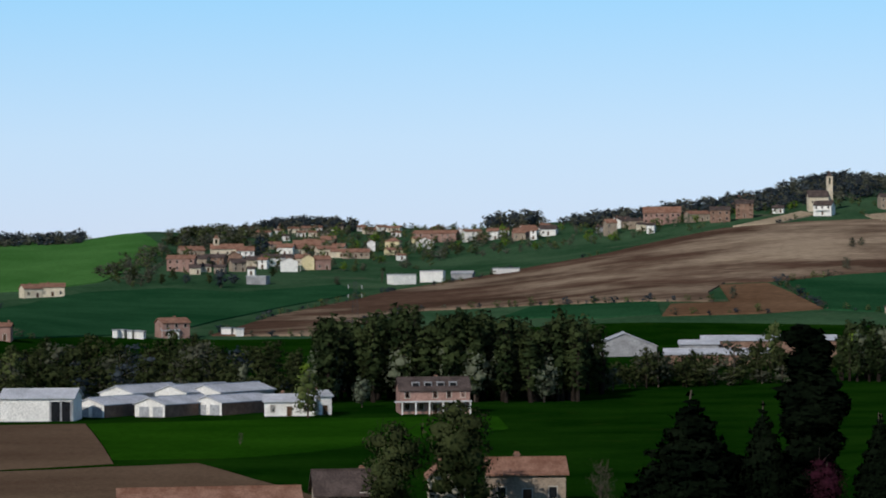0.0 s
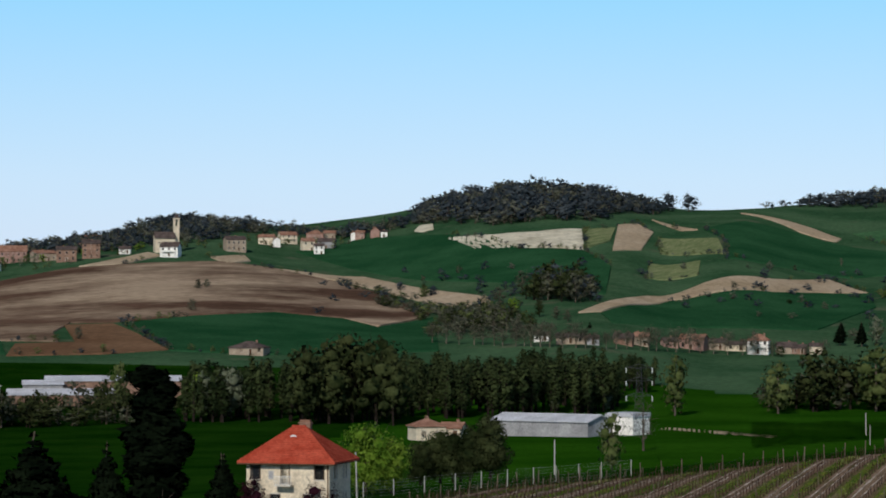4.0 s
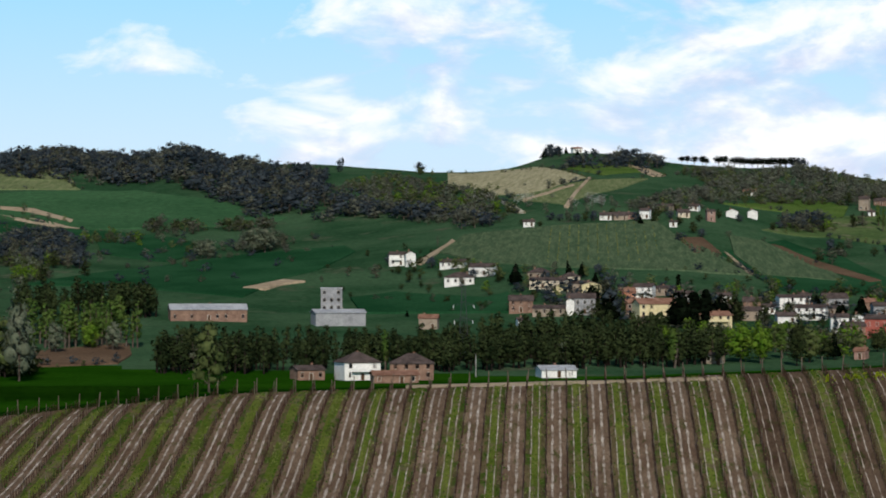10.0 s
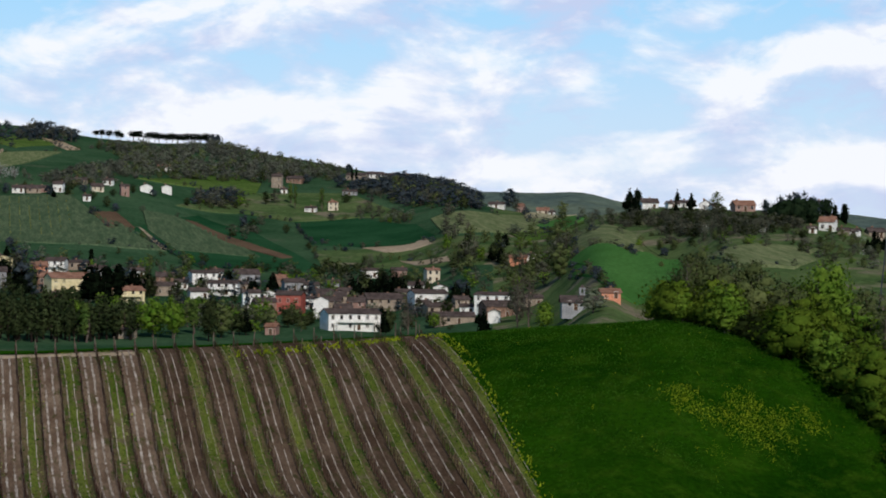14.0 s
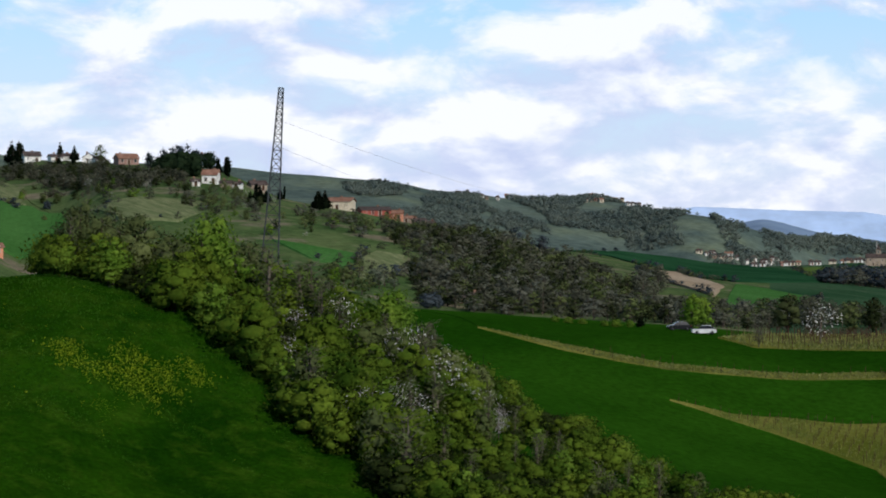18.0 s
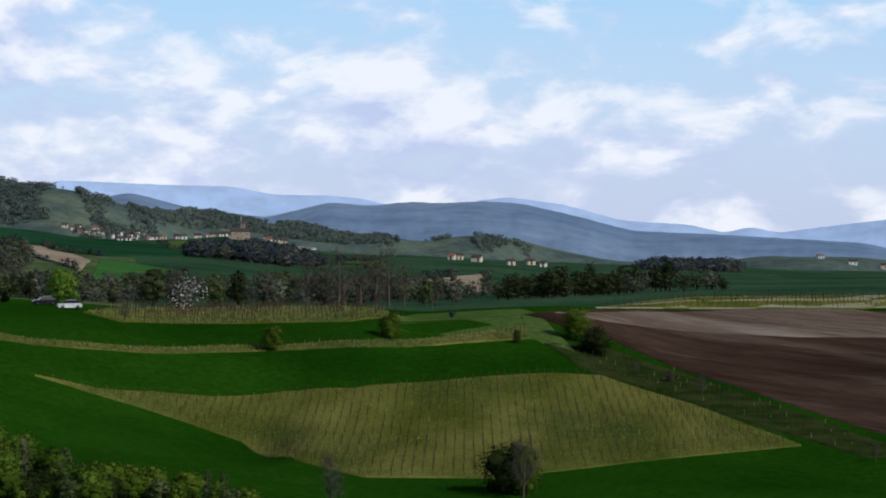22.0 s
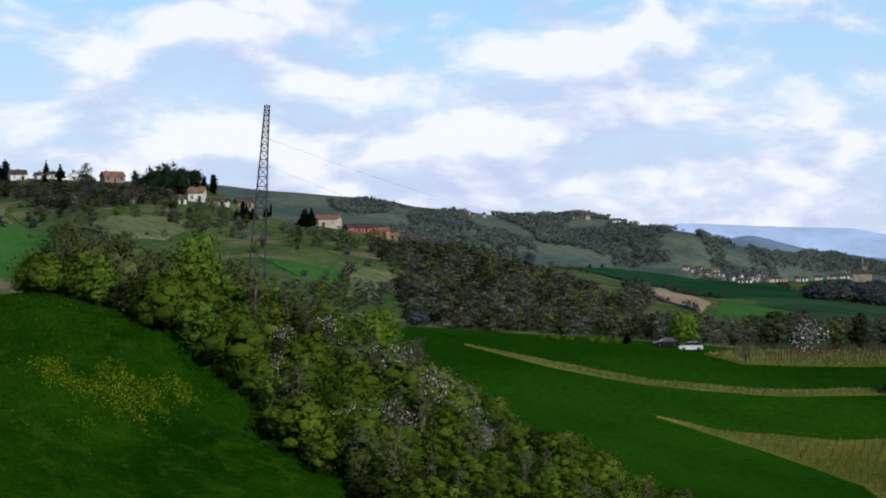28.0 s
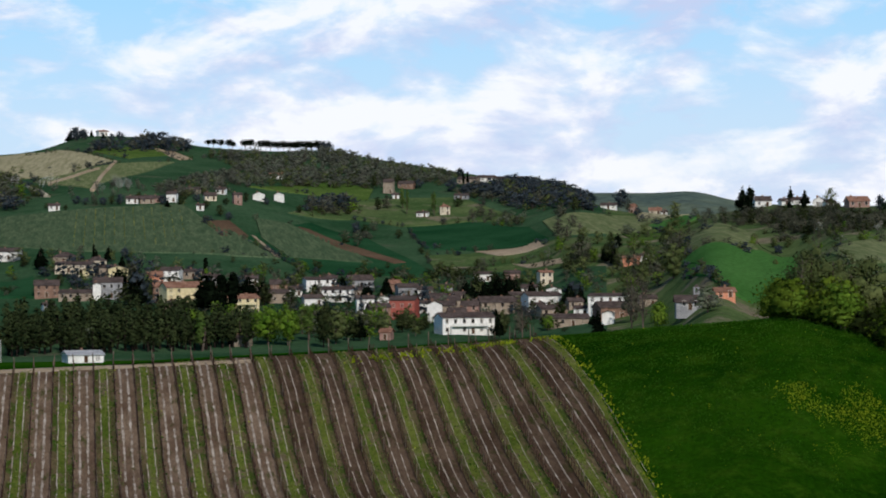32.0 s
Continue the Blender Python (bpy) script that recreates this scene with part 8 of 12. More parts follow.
house(66.3, 2651, 12, 5.7, 6.5, 2.4, 1.0, "cd", "gable", where="on the far hilltop")
house(66.5, 2659, 6, 5.1, 6.5, 2.7, 1.4, "wr", "gable", where="on the far hilltop")
house(66.66, 2679, 0, 4.1, 6.5, 2.8, 1.4, "cd", "gable", where="on the far hilltop")
house(66.78, 2569, 18, 3.0, 6.5, 2.4, 1.2, "wd", "gable", where="on the far hilltop")
house(66.89, 2569, -14, 4.5, 6.5, 2.5, 1.3, "wd", "gable", where="on the far hilltop")
house(67.02, 2583, 12, 5.4, 6.5, 2.4, 1.2, "wd", "gable", where="on the far hilltop")
house(62.92, 2509, 6, 4.1, 6.5, 2.4, 1.2, "wd", "gable", where="on the far hilltop")
house(63.05, 2507, 0, 3.5, 6.5, 2.4, 1.1, "wd", "gable", where="on the far hilltop")
house(63.14, 2519, 0, 2.8, 6.5, 2.9, 1.5, "cd", "gable", where="on the far hilltop")
house(63.23, 2499, 0, 4.5, 6.5, 2.4, 1.0, "cd", "gable", where="on the far hilltop")
house(63.47, 2507, 6, 3.2, 6.5, 2.4, 1.0, "wd", "gable", where="on the far hilltop")
house(63.58, 2495, 6, 2.8, 6.5, 2.4, 1.0, "td", "gable", where="on the far hilltop")
house(63.83, 2517, 6, 2.8, 6.5, 2.8, 1.4, "wd", "gable", where="on the far hilltop")
house(64.03, 2583, 0, 3.4, 6.5, 3.0, 1.5, "wr", "gable", where="on the far hilltop")
house(64.26, 2743, 18, 3.9, 6.5, 2.9, 1.4, "cd", "gable", where="on the far hilltop")
house(64.65, 2541, -14, 5.0, 6.5, 2.6, 1.3, "pd", "gable", where="on the far hilltop")
house(77.18, 1531, -14, 3.8, 6.5, 2.4, 1.1, "cr", "gable", where="on the far plain")
house(77.34, 1549, 18, 3.7, 6.5, 2.6, 1.3, "cd", "gable", where="on the far plain")
house(77.75, 1519, -14, 5.7, 6.5, 2.6, 1.3, "cd", "gable", where="on the far plain")
house(78.52, 1503, 12, 4.5, 6.5, 2.4, 0.8, "cd", "gable", where="on the far plain")
house(78.96, 1539, 18, 5.0, 6.5, 2.4, 0.9, "cd", "gable", where="on the far plain")
house(79.27, 1503, -7, 3.5, 6.5, 2.4, 0.8, "wd", "gable", where="on the far plain")
house(85.52, 2601, 18, 5.8, 6.5, 2.7, 1.3, "wr", "gable", where="on the far plain")
house(86.25, 2494, 0, 8.2, 7.4, 2.9, 1.5, "wd", "gable", where="on the far plain")
house(86.93, 2511, 0, 6.0, 6.5, 3.3, 1.6, "cd", "gable", where="on the far plain")
house(87.52, 1641, -14, 3.5, 6.5, 2.4, 1.1, "cd", "gable", where="on the far plain")
house(88.01, 1743, 12, 5.0, 6.5, 2.4, 1.2, "wd", "gable", where="on the far plain")
house(88.52, 1403, 0, 3.5, 6.5, 2.4, 0.9, "td", "gable", where="on the far plain")
house(88.89, 1403, -14, 3.0, 6.5, 2.4, 0.9, "wr", "gable", where="on the far plain")
house(89.31, 1403, 0, 2.7, 6.5, 2.4, 0.8, "td", "gable", where="on the far plain")
house(89.55, 1403, 18, 4.2, 6.5, 2.4, 0.9, "wd", "gable", where="on the far plain")


def villa(bearing, dist, turn, w, d, h, rise):
    """The cream house with the red hipped roof by the vineyard: tall shuttered windows, balcony, dish, two chimneys, eaves."""
    ob = new("villa")
    ob.matrix_world = Matrix.Translation(spot(bearing, dist)) @ pose(0, 0, 0, 0, 0, turn - bearing)
    tagged(ob, "cream two-storey villa with a bright red hipped tile roof", "house", group="houses")
    solid("wall", wall_pieces(w, d, h, rise, "hip", 4.0), ["wall_cream"], ob)
    roof = solid("roof", roof_pieces(w, d, rise, "hip", 0.8, 0.2), ["roof_red"], ob, "bright red tiles")
    roof.location = (0, 0, h)
    # tile courses up the slopes
    X, Y = w / 2 + 0.8, d / 2 + 0.8
    rx = max(0.15, X - Y * 0.95)
    low = -0.8 * rise / (d / 2)
    for k in range(1, 16):
        f = k / 16
        z = low + (rise - low) * f + 0.21
        x, y = X + (rx - X) * f, Y * (1 - f)
        pieces = [(*box_data((-x, -y - 0.04, z), (x, -y + 0.05, z + 0.045)), 0),
                  (*box_data((x - 0.05, -y, z), (x + 0.04, y, z + 0.045)), 0),
                  (*box_data((-x - 0.04, -y, z), (-x + 0.05, y, z + 0.045)), 0)]
        solid("tile_course", pieces, ["roof_red"], ob).location = (0, 0, h)
    solid("eave_board", [(*box_data((-X, -Y, low - 0.12), (X, Y, low - 0.01)), 0)], ["door_wood"], ob).location = (0, 0, h)
    tall = make_window(0.85, 2.1, True)
    for s, z in ((0, h - 2.75), (1, h - 5.75)):
        for x in ((-0.39, -0.03, 0.38), (-0.15, 0.25))[s]:
            mesh = tall if x == -0.03 else WINDOW_SHUT
            shared("window", mesh, ob, pose(x * w, -d / 2 - 0.03, z if mesh is tall else z + 0.5))
        for y in (-0.25, 0.2):
            shared("window", WINDOW_SHUT, ob, pose(w / 2 + 0.03, y * d, z + 0.5, 0, 0, 90))
    bal = solid("balcony", [(*box_data((-0.9, -1.1, 0), (0.9, 0, 0.14)), 0)], ["stone_trim"], ob)
    bal.location = (-0.03 * w, -d / 2, h - 2.95)
    solid("niche", [(*box_data((-0.32, -0.05, 0), (0.32, 0.05, 0.95)), 0), (*box_data((-0.22, -0.07, 0.1), (0.22, -0.05, 0.85)), 1)], ["stone_trim", "wall_grey"], ob, "small framed wall niche").location = (-0.2 * w, -d / 2 - 0.03, h - 2.3)
    rails = [(*box_data((-0.9 + 0.15 * k, -1.08, 0.14), (-0.87 + 0.15 * k, -1.05, 1.0)), 0) for k in range(13)] + [(*box_data((-0.9, -1.1, 1.0), (0.9, -1.03, 1.06)), 0)]
    rail = solid("railing", rails, ["porcelain"], ob)
    rail.location = bal.location
    for x, y in ((0.02, 0.12), (0.08, 0.1)):
        shared("chimney", CHIMNEY, ob, pose(x * w, y * d, h + rise * 0.85))
    v, t = limb((0, 0, 0), (0, -0.12, 0.05), 0.05, 0.45, 14)
    dish = new("satellite_dish", tri_mesh("satellite_dish", np.concatenate([v, [(0, -0.02, 0.0)]]), np.concatenate([t, [(14 + (k + 1) % 14, 14 + k, 28) for k in range(14)]]), [MATS["porcelain"]]))
    dish.parent, dish.location = ob, (-0.02 * w, -d * 0.18, h + rise * 0.62)
    pipe = new("drainpipe", tri_mesh("drainpipe", *limb((0, 0, 0), (0, 0, h), 0.06, 0.06, 6), [MATS["door_wood"]]))
    pipe.parent, pipe.location = ob, (w / 2 - 0.15, -d / 2 - 0.08, 0)
    return ob


def church(bearing, dist, turn, w, d, h, rise, tower, look_of, spire, label):
    """A country church: nave with tiled roof, and a belfry tower (x, y, side, height)."""
    ob = new("church")
    ob.matrix_world = Matrix.Translation(spot(bearing, dist)) @ pose(0, 0, 0, 0, 0, turn - bearing)
    tagged(ob, label, "church", group="churches")
    wall, roof = WALLS[look_of[0]][0], ROOFS[look_of[1]][0]
    if w:
        solid("nave", wall_pieces(w, d, h, rise, "gable"), [wall], ob)
        solid("roof", roof_pieces(w, d, rise, "gable"), [roof], ob).location = (0, 0, h)
        for x in (-0.3, 0.0, 0.3):
            shared("window", WINDOW, ob, pose(x * w, -d / 2 - 0.03, h * 0.55))
        shared("door", DOOR, ob, pose(-0.15 * w, -d / 2 - 0.02, 0.02))
    x, y, s, th = tower
    tw = solid("bell_tower", [(*box_data((-s, -s, -3), (s, s, th * 0.72)), 0)], [wall], ob)
    tw.location = (x, y, 0)
    for lo, hi in ((0.72, 0.74), (0.93, 0.96)):
        solid("cornice", [(*box_data((-s * 1.15, -s * 1.15, th * lo), (s * 1.15, s * 1.15, th * hi)), 0)], [wall], tw)
    for a in (-0.72, 0.72):
        for b in (-0.72, 0.72):
            solid("pier", [(*box_data((a * s - 0.28 * s, b * s - 0.28 * s, th * 0.74), (a * s + 0.28 * s, b * s + 0.28 * s, th * 0.93)), 0)], [wall], tw)
    cap = new("spire", mesh_of("spire", [(-s, -s, 0), (s, -s, 0), (s, s, 0), (-s, s, 0), (0, 0, spire)], [(0, 1, 4), (1, 2, 4), (2, 3, 4), (3, 0, 4), (3, 2, 1, 0)], [MATS[roof]]))
    cap.parent, cap.location = ob, (x, y, th * 0.96)
    return ob


villa(11.56, 266, -17, 9.0, 8.0, 8.1, 2.9)
church(-4.92, 1430, 5, 18, 9, 7, 2.6, (-6, 0, 1.6, 13.3), "cr", 2.2, "cream bell tower and church in the hill village")
church(8.49, 1538, 8, 12, 9, 8.5, 3.6, (7.5, 1, 1.7, 21.5), "cd", 3.6, "pale stone chapel with a slim belfry on the ridge")
church(51.75, 770, 4, 12, 8, 2.6, 1.7, (0.5, 1, 0.9, 7.2), "gd", 1.0, "weathered brown church with a short belfry")
church(72.36, 1880, 4, 14, 9, 6, 2.5, (2, 1, 1.6, 12.2), "td", 4.0, "distant village church with a slim tower")

# ---- single trees ----
TREE_WORDS = {"budding": "broadleaf tree in thin spring leaf", "scrub": "leafless grey-brown tree", "dark": "dark green round tree", "poplar": "slender columnar green poplar",
              "willow": "pale silvery-green willow", "conifer": "dark spruce with drooping tiers", "cypress": "narrow dark cypress", "fresh": "bright yellow-green leafy tree",
              "blossom": "fruit tree covered in white blossom", "bare": "bare branched tree before leaf", "roadside": "pale-trunked leafless tree with fine twigs", "pine": "umbrella pine with a flat dark crown", "alder": "dark olive tree in thin spring leaf", "grey": "grey-green tree", "purple": "purple-leaved plum bush", "bush": "dense olive-green bush", "evergreen": "dense dark evergreen tree", "bramble": "dark green bramble thicket"}
TREE_MESH = {}


def tree(kind, bearing, dist, height, wide=1.0, where="among the fields"):
    fine = 1.9 if dist > 1000 else (2.5 if dist > 420 else (32.0 if kind in ("conifer", "cypress") else 14.0))
    pick = int(bearing * 37 + dist) % 5
    key = (kind, fine, pick)
    if key not in TREE_MESH:
        v, t, m, soft = forms(kind, fine)[pick]
        made = []
        for which, part_name, mat in ((0, "trunk", TREES[kind][8]), (1, "crown", TREES[kind][9])):
            tt = t[m == which]
            used = np.unique(tt)
            remap = np.zeros(len(v), int)
            remap[used] = np.arange(len(used))
            made.append((part_name, tri_mesh(part_name, v[used], remap[tt], [MATS[mat]], normals=soft[used])))
        TREE_MESH[key] = made
    ob = new(kind + "_tree")
    s = height * wide
    ob.matrix_world = Matrix.Translation(spot(bearing, dist, -0.05)) @ pose(0, 0, 0, 0, 0, (bearing * 91 + dist * 7) % 360)
    for part_name, me in TREE_MESH[key]:
        p = shared(part_name, me, ob, Matrix.Diagonal((s, s, height, 1)))
    return tagged(ob, f"{TREE_WORDS[kind]} {where}", "tree", group=kind + " trees")


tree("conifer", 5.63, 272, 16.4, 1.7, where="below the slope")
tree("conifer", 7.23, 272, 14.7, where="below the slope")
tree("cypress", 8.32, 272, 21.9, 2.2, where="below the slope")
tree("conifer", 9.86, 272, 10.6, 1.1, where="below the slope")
tree("purple", 8.64, 262, 7.2, where="beside the red-roofed house")
tree("purple", 11.95, 262, 5.6, 1.1, where="beside the red-roofed house")
tree("alder", 0.42, 300, 14.5, where="in front of the farmhouse")
tree("alder", -1.25, 300, 11.8, where="in front of the farmhouse")
tree("bare", 3.57, 300, 5.9, where="in front of the farmhouse")
tree("budding", -3.1, 556, 11.2, 0.9, where="by the farmyard")
tree("willow", -1.88, 600, 7.6, where="by the farmyard")
tree("bare", -4.64, 454, 2.5, where="by the farmyard")
tree("willow", -2.71, 630, 14.3, where="along the ditch")
tree("willow", -0.91, 626, 15.7, where="along the ditch")
tree("willow", 0.05, 624, 15.6, where="along the ditch")
tree("willow", 0.7, 622, 14.2, where="along the ditch")
tree("willow", 1.4, 628, 14.0, where="along the ditch")
tree("willow", 2.3, 620, 12.1, where="along the ditch")
tree("budding", -9.76, 678, 11.9, where="along the ditch")
tree("scrub", -5.59, 672, 14.9, where="along the ditch")
tree("willow", -4.57, 668, 9.0, 0.7, where="along the ditch")
tree("willow", -2.68, 664, 12.3, 1.2, where="along the ditch")
tree("willow", -1.86, 664, 10.8, 1.2, where="along the ditch")
tree("willow", -1.48, 658, 5.6, 1.9, where="along the ditch")
tree("willow", -0.79, 664, 16.8, where="along the ditch")
tree("willow", 0.04, 664, 15.3, where="along the ditch")
tree("willow", 0.55, 668, 13.1, 0.9, where="along the ditch")
tree("willow", 1.44, 668, 14.6, 1.1, where="along the ditch")
tree("willow", 2.33, 668, 10.7, 1.1, where="along the ditch")
tree("willow", 9.34, 720, 14.1, 0.8, where="along the ditch")
tree("willow", 10.02, 722, 15.7, 0.9, where="along the ditch")
tree("fresh", -3.12, 684, 8.2, where="along the ditch")
tree("alder", 12.6, 718, 22.4, 1.2, where="along the ditch")
tree("alder", 13.11, 720, 19.2, where="along the ditch")
tree("alder", 12.03, 716, 18.3, 1.1, where="along the ditch")
tree("fresh", 13.08, 310, 9.0, where="by the red-roofed house")
tree("fresh", 13.66, 310, 7.1, where="by the red-roofed house")
tree("purple", 11.93, 310, 3.5, where="by the red-roofed house")
tree("purple", 10.45, 262, 7.4, 0.8, where="by the red-roofed house")
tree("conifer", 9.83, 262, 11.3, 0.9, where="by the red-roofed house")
tree("alder", 15.9, 345, 8.6, 1.1, where="along the garden fence")
tree("alder", 15.07, 345, 7.2, where="along the garden fence")
tree("alder", 14.3, 345, 6.4, where="along the garden fence")
tree("alder", 15.45, 345, 7.8, where="along the garden fence")
tree("willow", 9.96, 732, 13.9, 0.7, where="in the valley belt")
tree("fresh", 9.29, 742, 12.4, 0.6, where="in the valley belt")
tree("budding", 7.49, 760, 14.3, 0.8, where="in the valley belt")
tree("alder", 14.77, 350, 7.6, 1.5, where="along the garden fence")
tree("alder", 15.22, 350, 6.9, 1.4, where="along the garden fence")
tree("alder", 15.88, 350, 9.4, 1.1, where="along the garden fence")
tree("alder", 14.33, 350, 5.9, 1.4, where="along the garden fence")
tree("budding", 18.67, 464, 11.9, 0.7, where="by the long barn")
tree("bare", 19.38, 552, 11.1, 1.1, where="by the long barn")
tree("fresh", 16.88, 654, 3.8, where="by the long barn")
tree("willow", 16.62, 670, 4.5, where="by the long barn")
tree("willow", 17.39, 764, 5.5, where="by the long barn")
tree("willow", 18.55, 774, 6.0, where="by the long barn")
tree("willow", 25.68, 802, 23.7, 0.7, where="on the valley floor")
tree("budding", 24.59, 800, 21.9, 1.1, where="on the valley floor")
tree("budding", 25.23, 802, 20.9, 1.1, where="on the valley floor")
tree("budding", 20.09, 764, 19.2, 0.8, where="on the valley floor")
tree("budding", 22.41, 780, 17.1, where="on the valley floor")
tree("budding", 29.95, 686, 20.1, 0.8, where="on the valley floor")
tree("willow", 26.52, 906, 12.0, where="on the valley floor")
tree("willow", 27.8, 918, 11.2, where="on the valley floor")
tree("fresh", 27.29, 924, 10.7, where="on the valley floor")
tree("conifer", 23.8, 1098, 10.9, where="on the valley floor")
tree("conifer", 24.28, 1094, 11.2, where="on the valley floor")
tree("willow", 24.6, 1098, 13.9, where="on the valley floor")
tree("willow", 25.74, 1098, 16.6, where="on the valley floor")
tree("dark", 19.98, 1774, 13.5, 1.3, where="on the green hillside")
tree("dark", 20.43, 1778, 12.8, 1.3, where="on the green hillside")
tree("willow", 19.56, 1372, 4.1, where="on the green hillside")
tree("bare", 23.84, 1514, 5.9, where="on the green hillside")
tree("dark", 24.49, 2000, 9.3, 0.5, where="on the green hillside")
tree("willow", 29.84, 1394, 10.8, where="on the green hillside")
tree("willow", 30.98, 1410, 15.6, 1.4, where="on the green hillside")
tree("willow", 31.36, 1422, 12.5, 1.3, where="on the green hillside")
tree("willow", 26.03, 1846, 8.2, where="on the green hillside")
tree("dark", 22.3, 1808, 4.5, where="on the green hillside")
tree("willow", 29.94, 1392, 10.9, where="among the valley houses")
tree("willow", 31.23, 1410, 15.2, 1.5, where="among the valley houses")
tree("willow", 38.07, 864, 9.0, where="among the valley houses")
tree("poplar", 33.95, 846, 14.5, where="among the valley houses")
tree("conifer", 38.99, 1054, 11.6, 1.2, where="among the valley houses")
tree("conifer", 41.2, 1032, 16.9, where="among the valley houses")
tree("conifer", 41.01, 1036, 16.0, 0.8, where="among the valley houses")
tree("conifer", 36.89, 1170, 7.6, 0.8, where="among the valley houses")
tree("conifer", 34.46, 1084, 3.8, where="among the valley houses")
tree("willow", 25.71, 1272, 7.7, where="among the valley houses")
tree("bare", 35.16, 1352, 5.9, where="among the valley houses")
tree("cypress", 40.99, 1006, 17.9, 1.5, where="among the village roofs")
tree("cypress", 41.22, 1006, 19.1, 1.5, where="among the village roofs")
tree("cypress", 40.63, 1120, 10.5, where="among the village roofs")
tree("conifer", 39.08, 1042, 13.1, 1.4, where="among the village roofs")
tree("cypress", 38.11, 1186, 7.7, where="among the village roofs")
tree("conifer", 38.75, 1158, 6.4, 1.2, where="among the village roofs")
tree("conifer", 38.43, 1176, 7.7, where="among the village roofs")
tree("conifer", 36.91, 1170, 9.0, where="among the village roofs")
tree("conifer", 43.11, 1088, 7.8, where="among the village roofs")
tree("conifer", 44.33, 1060, 9.4, where="among the village roofs")
tree("conifer", 44.78, 1096, 7.2, where="among the village roofs")
tree("conifer", 46.65, 1062, 11.9, 1.2, where="among the village roofs")
tree("conifer", 46.97, 1078, 10.7, where="among the village roofs")
tree("conifer", 47.36, 1066, 11.9, 1.2, where="among the village roofs")
tree("conifer", 47.68, 1070, 10.6, where="among the village roofs")
tree("conifer", 48.9, 996, 9.9, 1.3, where="among the village roofs")
tree("conifer", 49.16, 988, 8.6, where="among the village roofs")
tree("conifer", 44.14, 894, 10.0, where="among the village roofs")
tree("budding", 43.57, 882, 12.9, 1.2, where="among the village roofs")
tree("fresh", 42.02, 884, 14.8, 1.1, where="among the village roofs")
tree("fresh", 42.54, 896, 12.0, where="among the village roofs")
tree("budding", 41.38, 884, 10.8, where="among the village roofs")
tree("conifer", 47.3, 892, 9.0, where="among the village roofs")
tree("bare", 47.81, 872, 14.1, where="among the village roofs")
tree("conifer", 49.55, 824, 10.1, where="among the village roofs")
tree("bare", 50.57, 814, 18.2, 0.9, where="behind the green crest")
tree("fresh", 50.95, 786, 8.8, where="behind the green crest")
tree("bare", 50.31, 828, 16.7, 0.8, where="behind the green crest")
tree("willow", 52.03, 736, 7.9, 1.6, where="behind the green crest")
tree("poplar", 45.22, 1494, 16.1, 0.8, where="on the hillside")
tree("poplar", 45.84, 1486, 15.6, 0.8, where="on the hillside")
tree("conifer", 52.89, 1112, 9.9, where="on the hillside")
tree("conifer", 53.01, 1104, 10.3, where="on the hillside")
tree("conifer", 53.9, 1070, 7.1, where="on the hillside")
tree("conifer", 54.22, 1052, 6.9, where="on the hillside")
tree("bare", 49.15, 1246, 7.1, where="on the hillside")
tree("dark", 50.11, 2398, 18.6, 1.2, where="on the hillside")
tree("budding", 51.32, 1328, 10.1, where="on the hillside")
tree("willow", 36.4, 1582, 6.6, where="on the hillside")
tree("willow", 38.86, 1486, 6.6, where="on the hillside")
tree("willow", 39.12, 1488, 6.5, where="on the hillside")
tree("willow", 38.1, 1440, 4.5, where="on the hillside")
tree("fresh", 49.47, 1102, 7.3, where="on the hillside")
tree("conifer", 49.73, 1098, 9.7, where="on the hillside")
tree("conifer", 49.92, 1086, 9.7, where="on the hillside")
tree("budding", 48.96, 1110, 11.1, 1.2, where="on the hillside")
tree("fresh", 48.7, 1178, 7.9, where="on the hillside")
tree("budding", 50.57, 990, 10.9, where="on the hillside")
tree("budding", 51.27, 962, 15.0, where="on the hillside")
tree("cypress", 46.51, 1658, 10.4, where="on the hillside")
tree("cypress", 46.61, 1660, 10.4, where="on the hillside")
tree("dark", 43.37, 1896, 6.3, 1.3, where="along the hilltop")
tree("dark", 34.74, 1902, 8.9, 1.2, where="along the hilltop")
tree("dark", 32.99, 2018, 7.7, 0.6, where="along the hilltop")
tree("dark", 37.74, 1874, 10.1, where="along the hilltop")
tree("dark", 37.92, 1870, 8.3, where="along the hilltop")
tree("dark", 38.73, 1846, 7.4, where="along the hilltop")
tree("conifer", 38.35, 1852, 7.3, where="along the hilltop")
tree("dark", 38.54, 1848, 5.7, where="along the hilltop")
tree("bare", 35.04, 1838, 4.5, where="along the hilltop")
tree("cypress", 57.69, 982, 7.2, 1.5, where="on the hill crest")
tree("cypress", 57.47, 980, 7.6, 1.6, where="on the hill crest")
tree("cypress", 55.91, 1010, 6.6, 1.7, where="on the hill crest")
tree("cypress", 58.33, 906, 7.1, 1.5, where="on the hill crest")
tree("cypress", 58.97, 1020, 5.5, 1.2, where="on the hill crest")
tree("conifer", 52.84, 1200, 12.6, 1.2, where="on the hill crest")
tree("conifer", 53, 1190, 12.0, 1.2, where="on the hill crest")
tree("conifer", 53.92, 1150, 9.0, where="on the hill crest")
tree("conifer", 54.24, 1130, 8.1, where="on the hill crest")
tree("conifer", 59.78, 954, 7.9, where="on the hill crest")
tree("conifer", 59.89, 962, 8.4, where="on the hill crest")
tree("conifer", 59.72, 948, 7.2, where="on the hill crest")
tree("evergreen", 56.36, 970, 9.7, 1.1, where="on the hill crest")
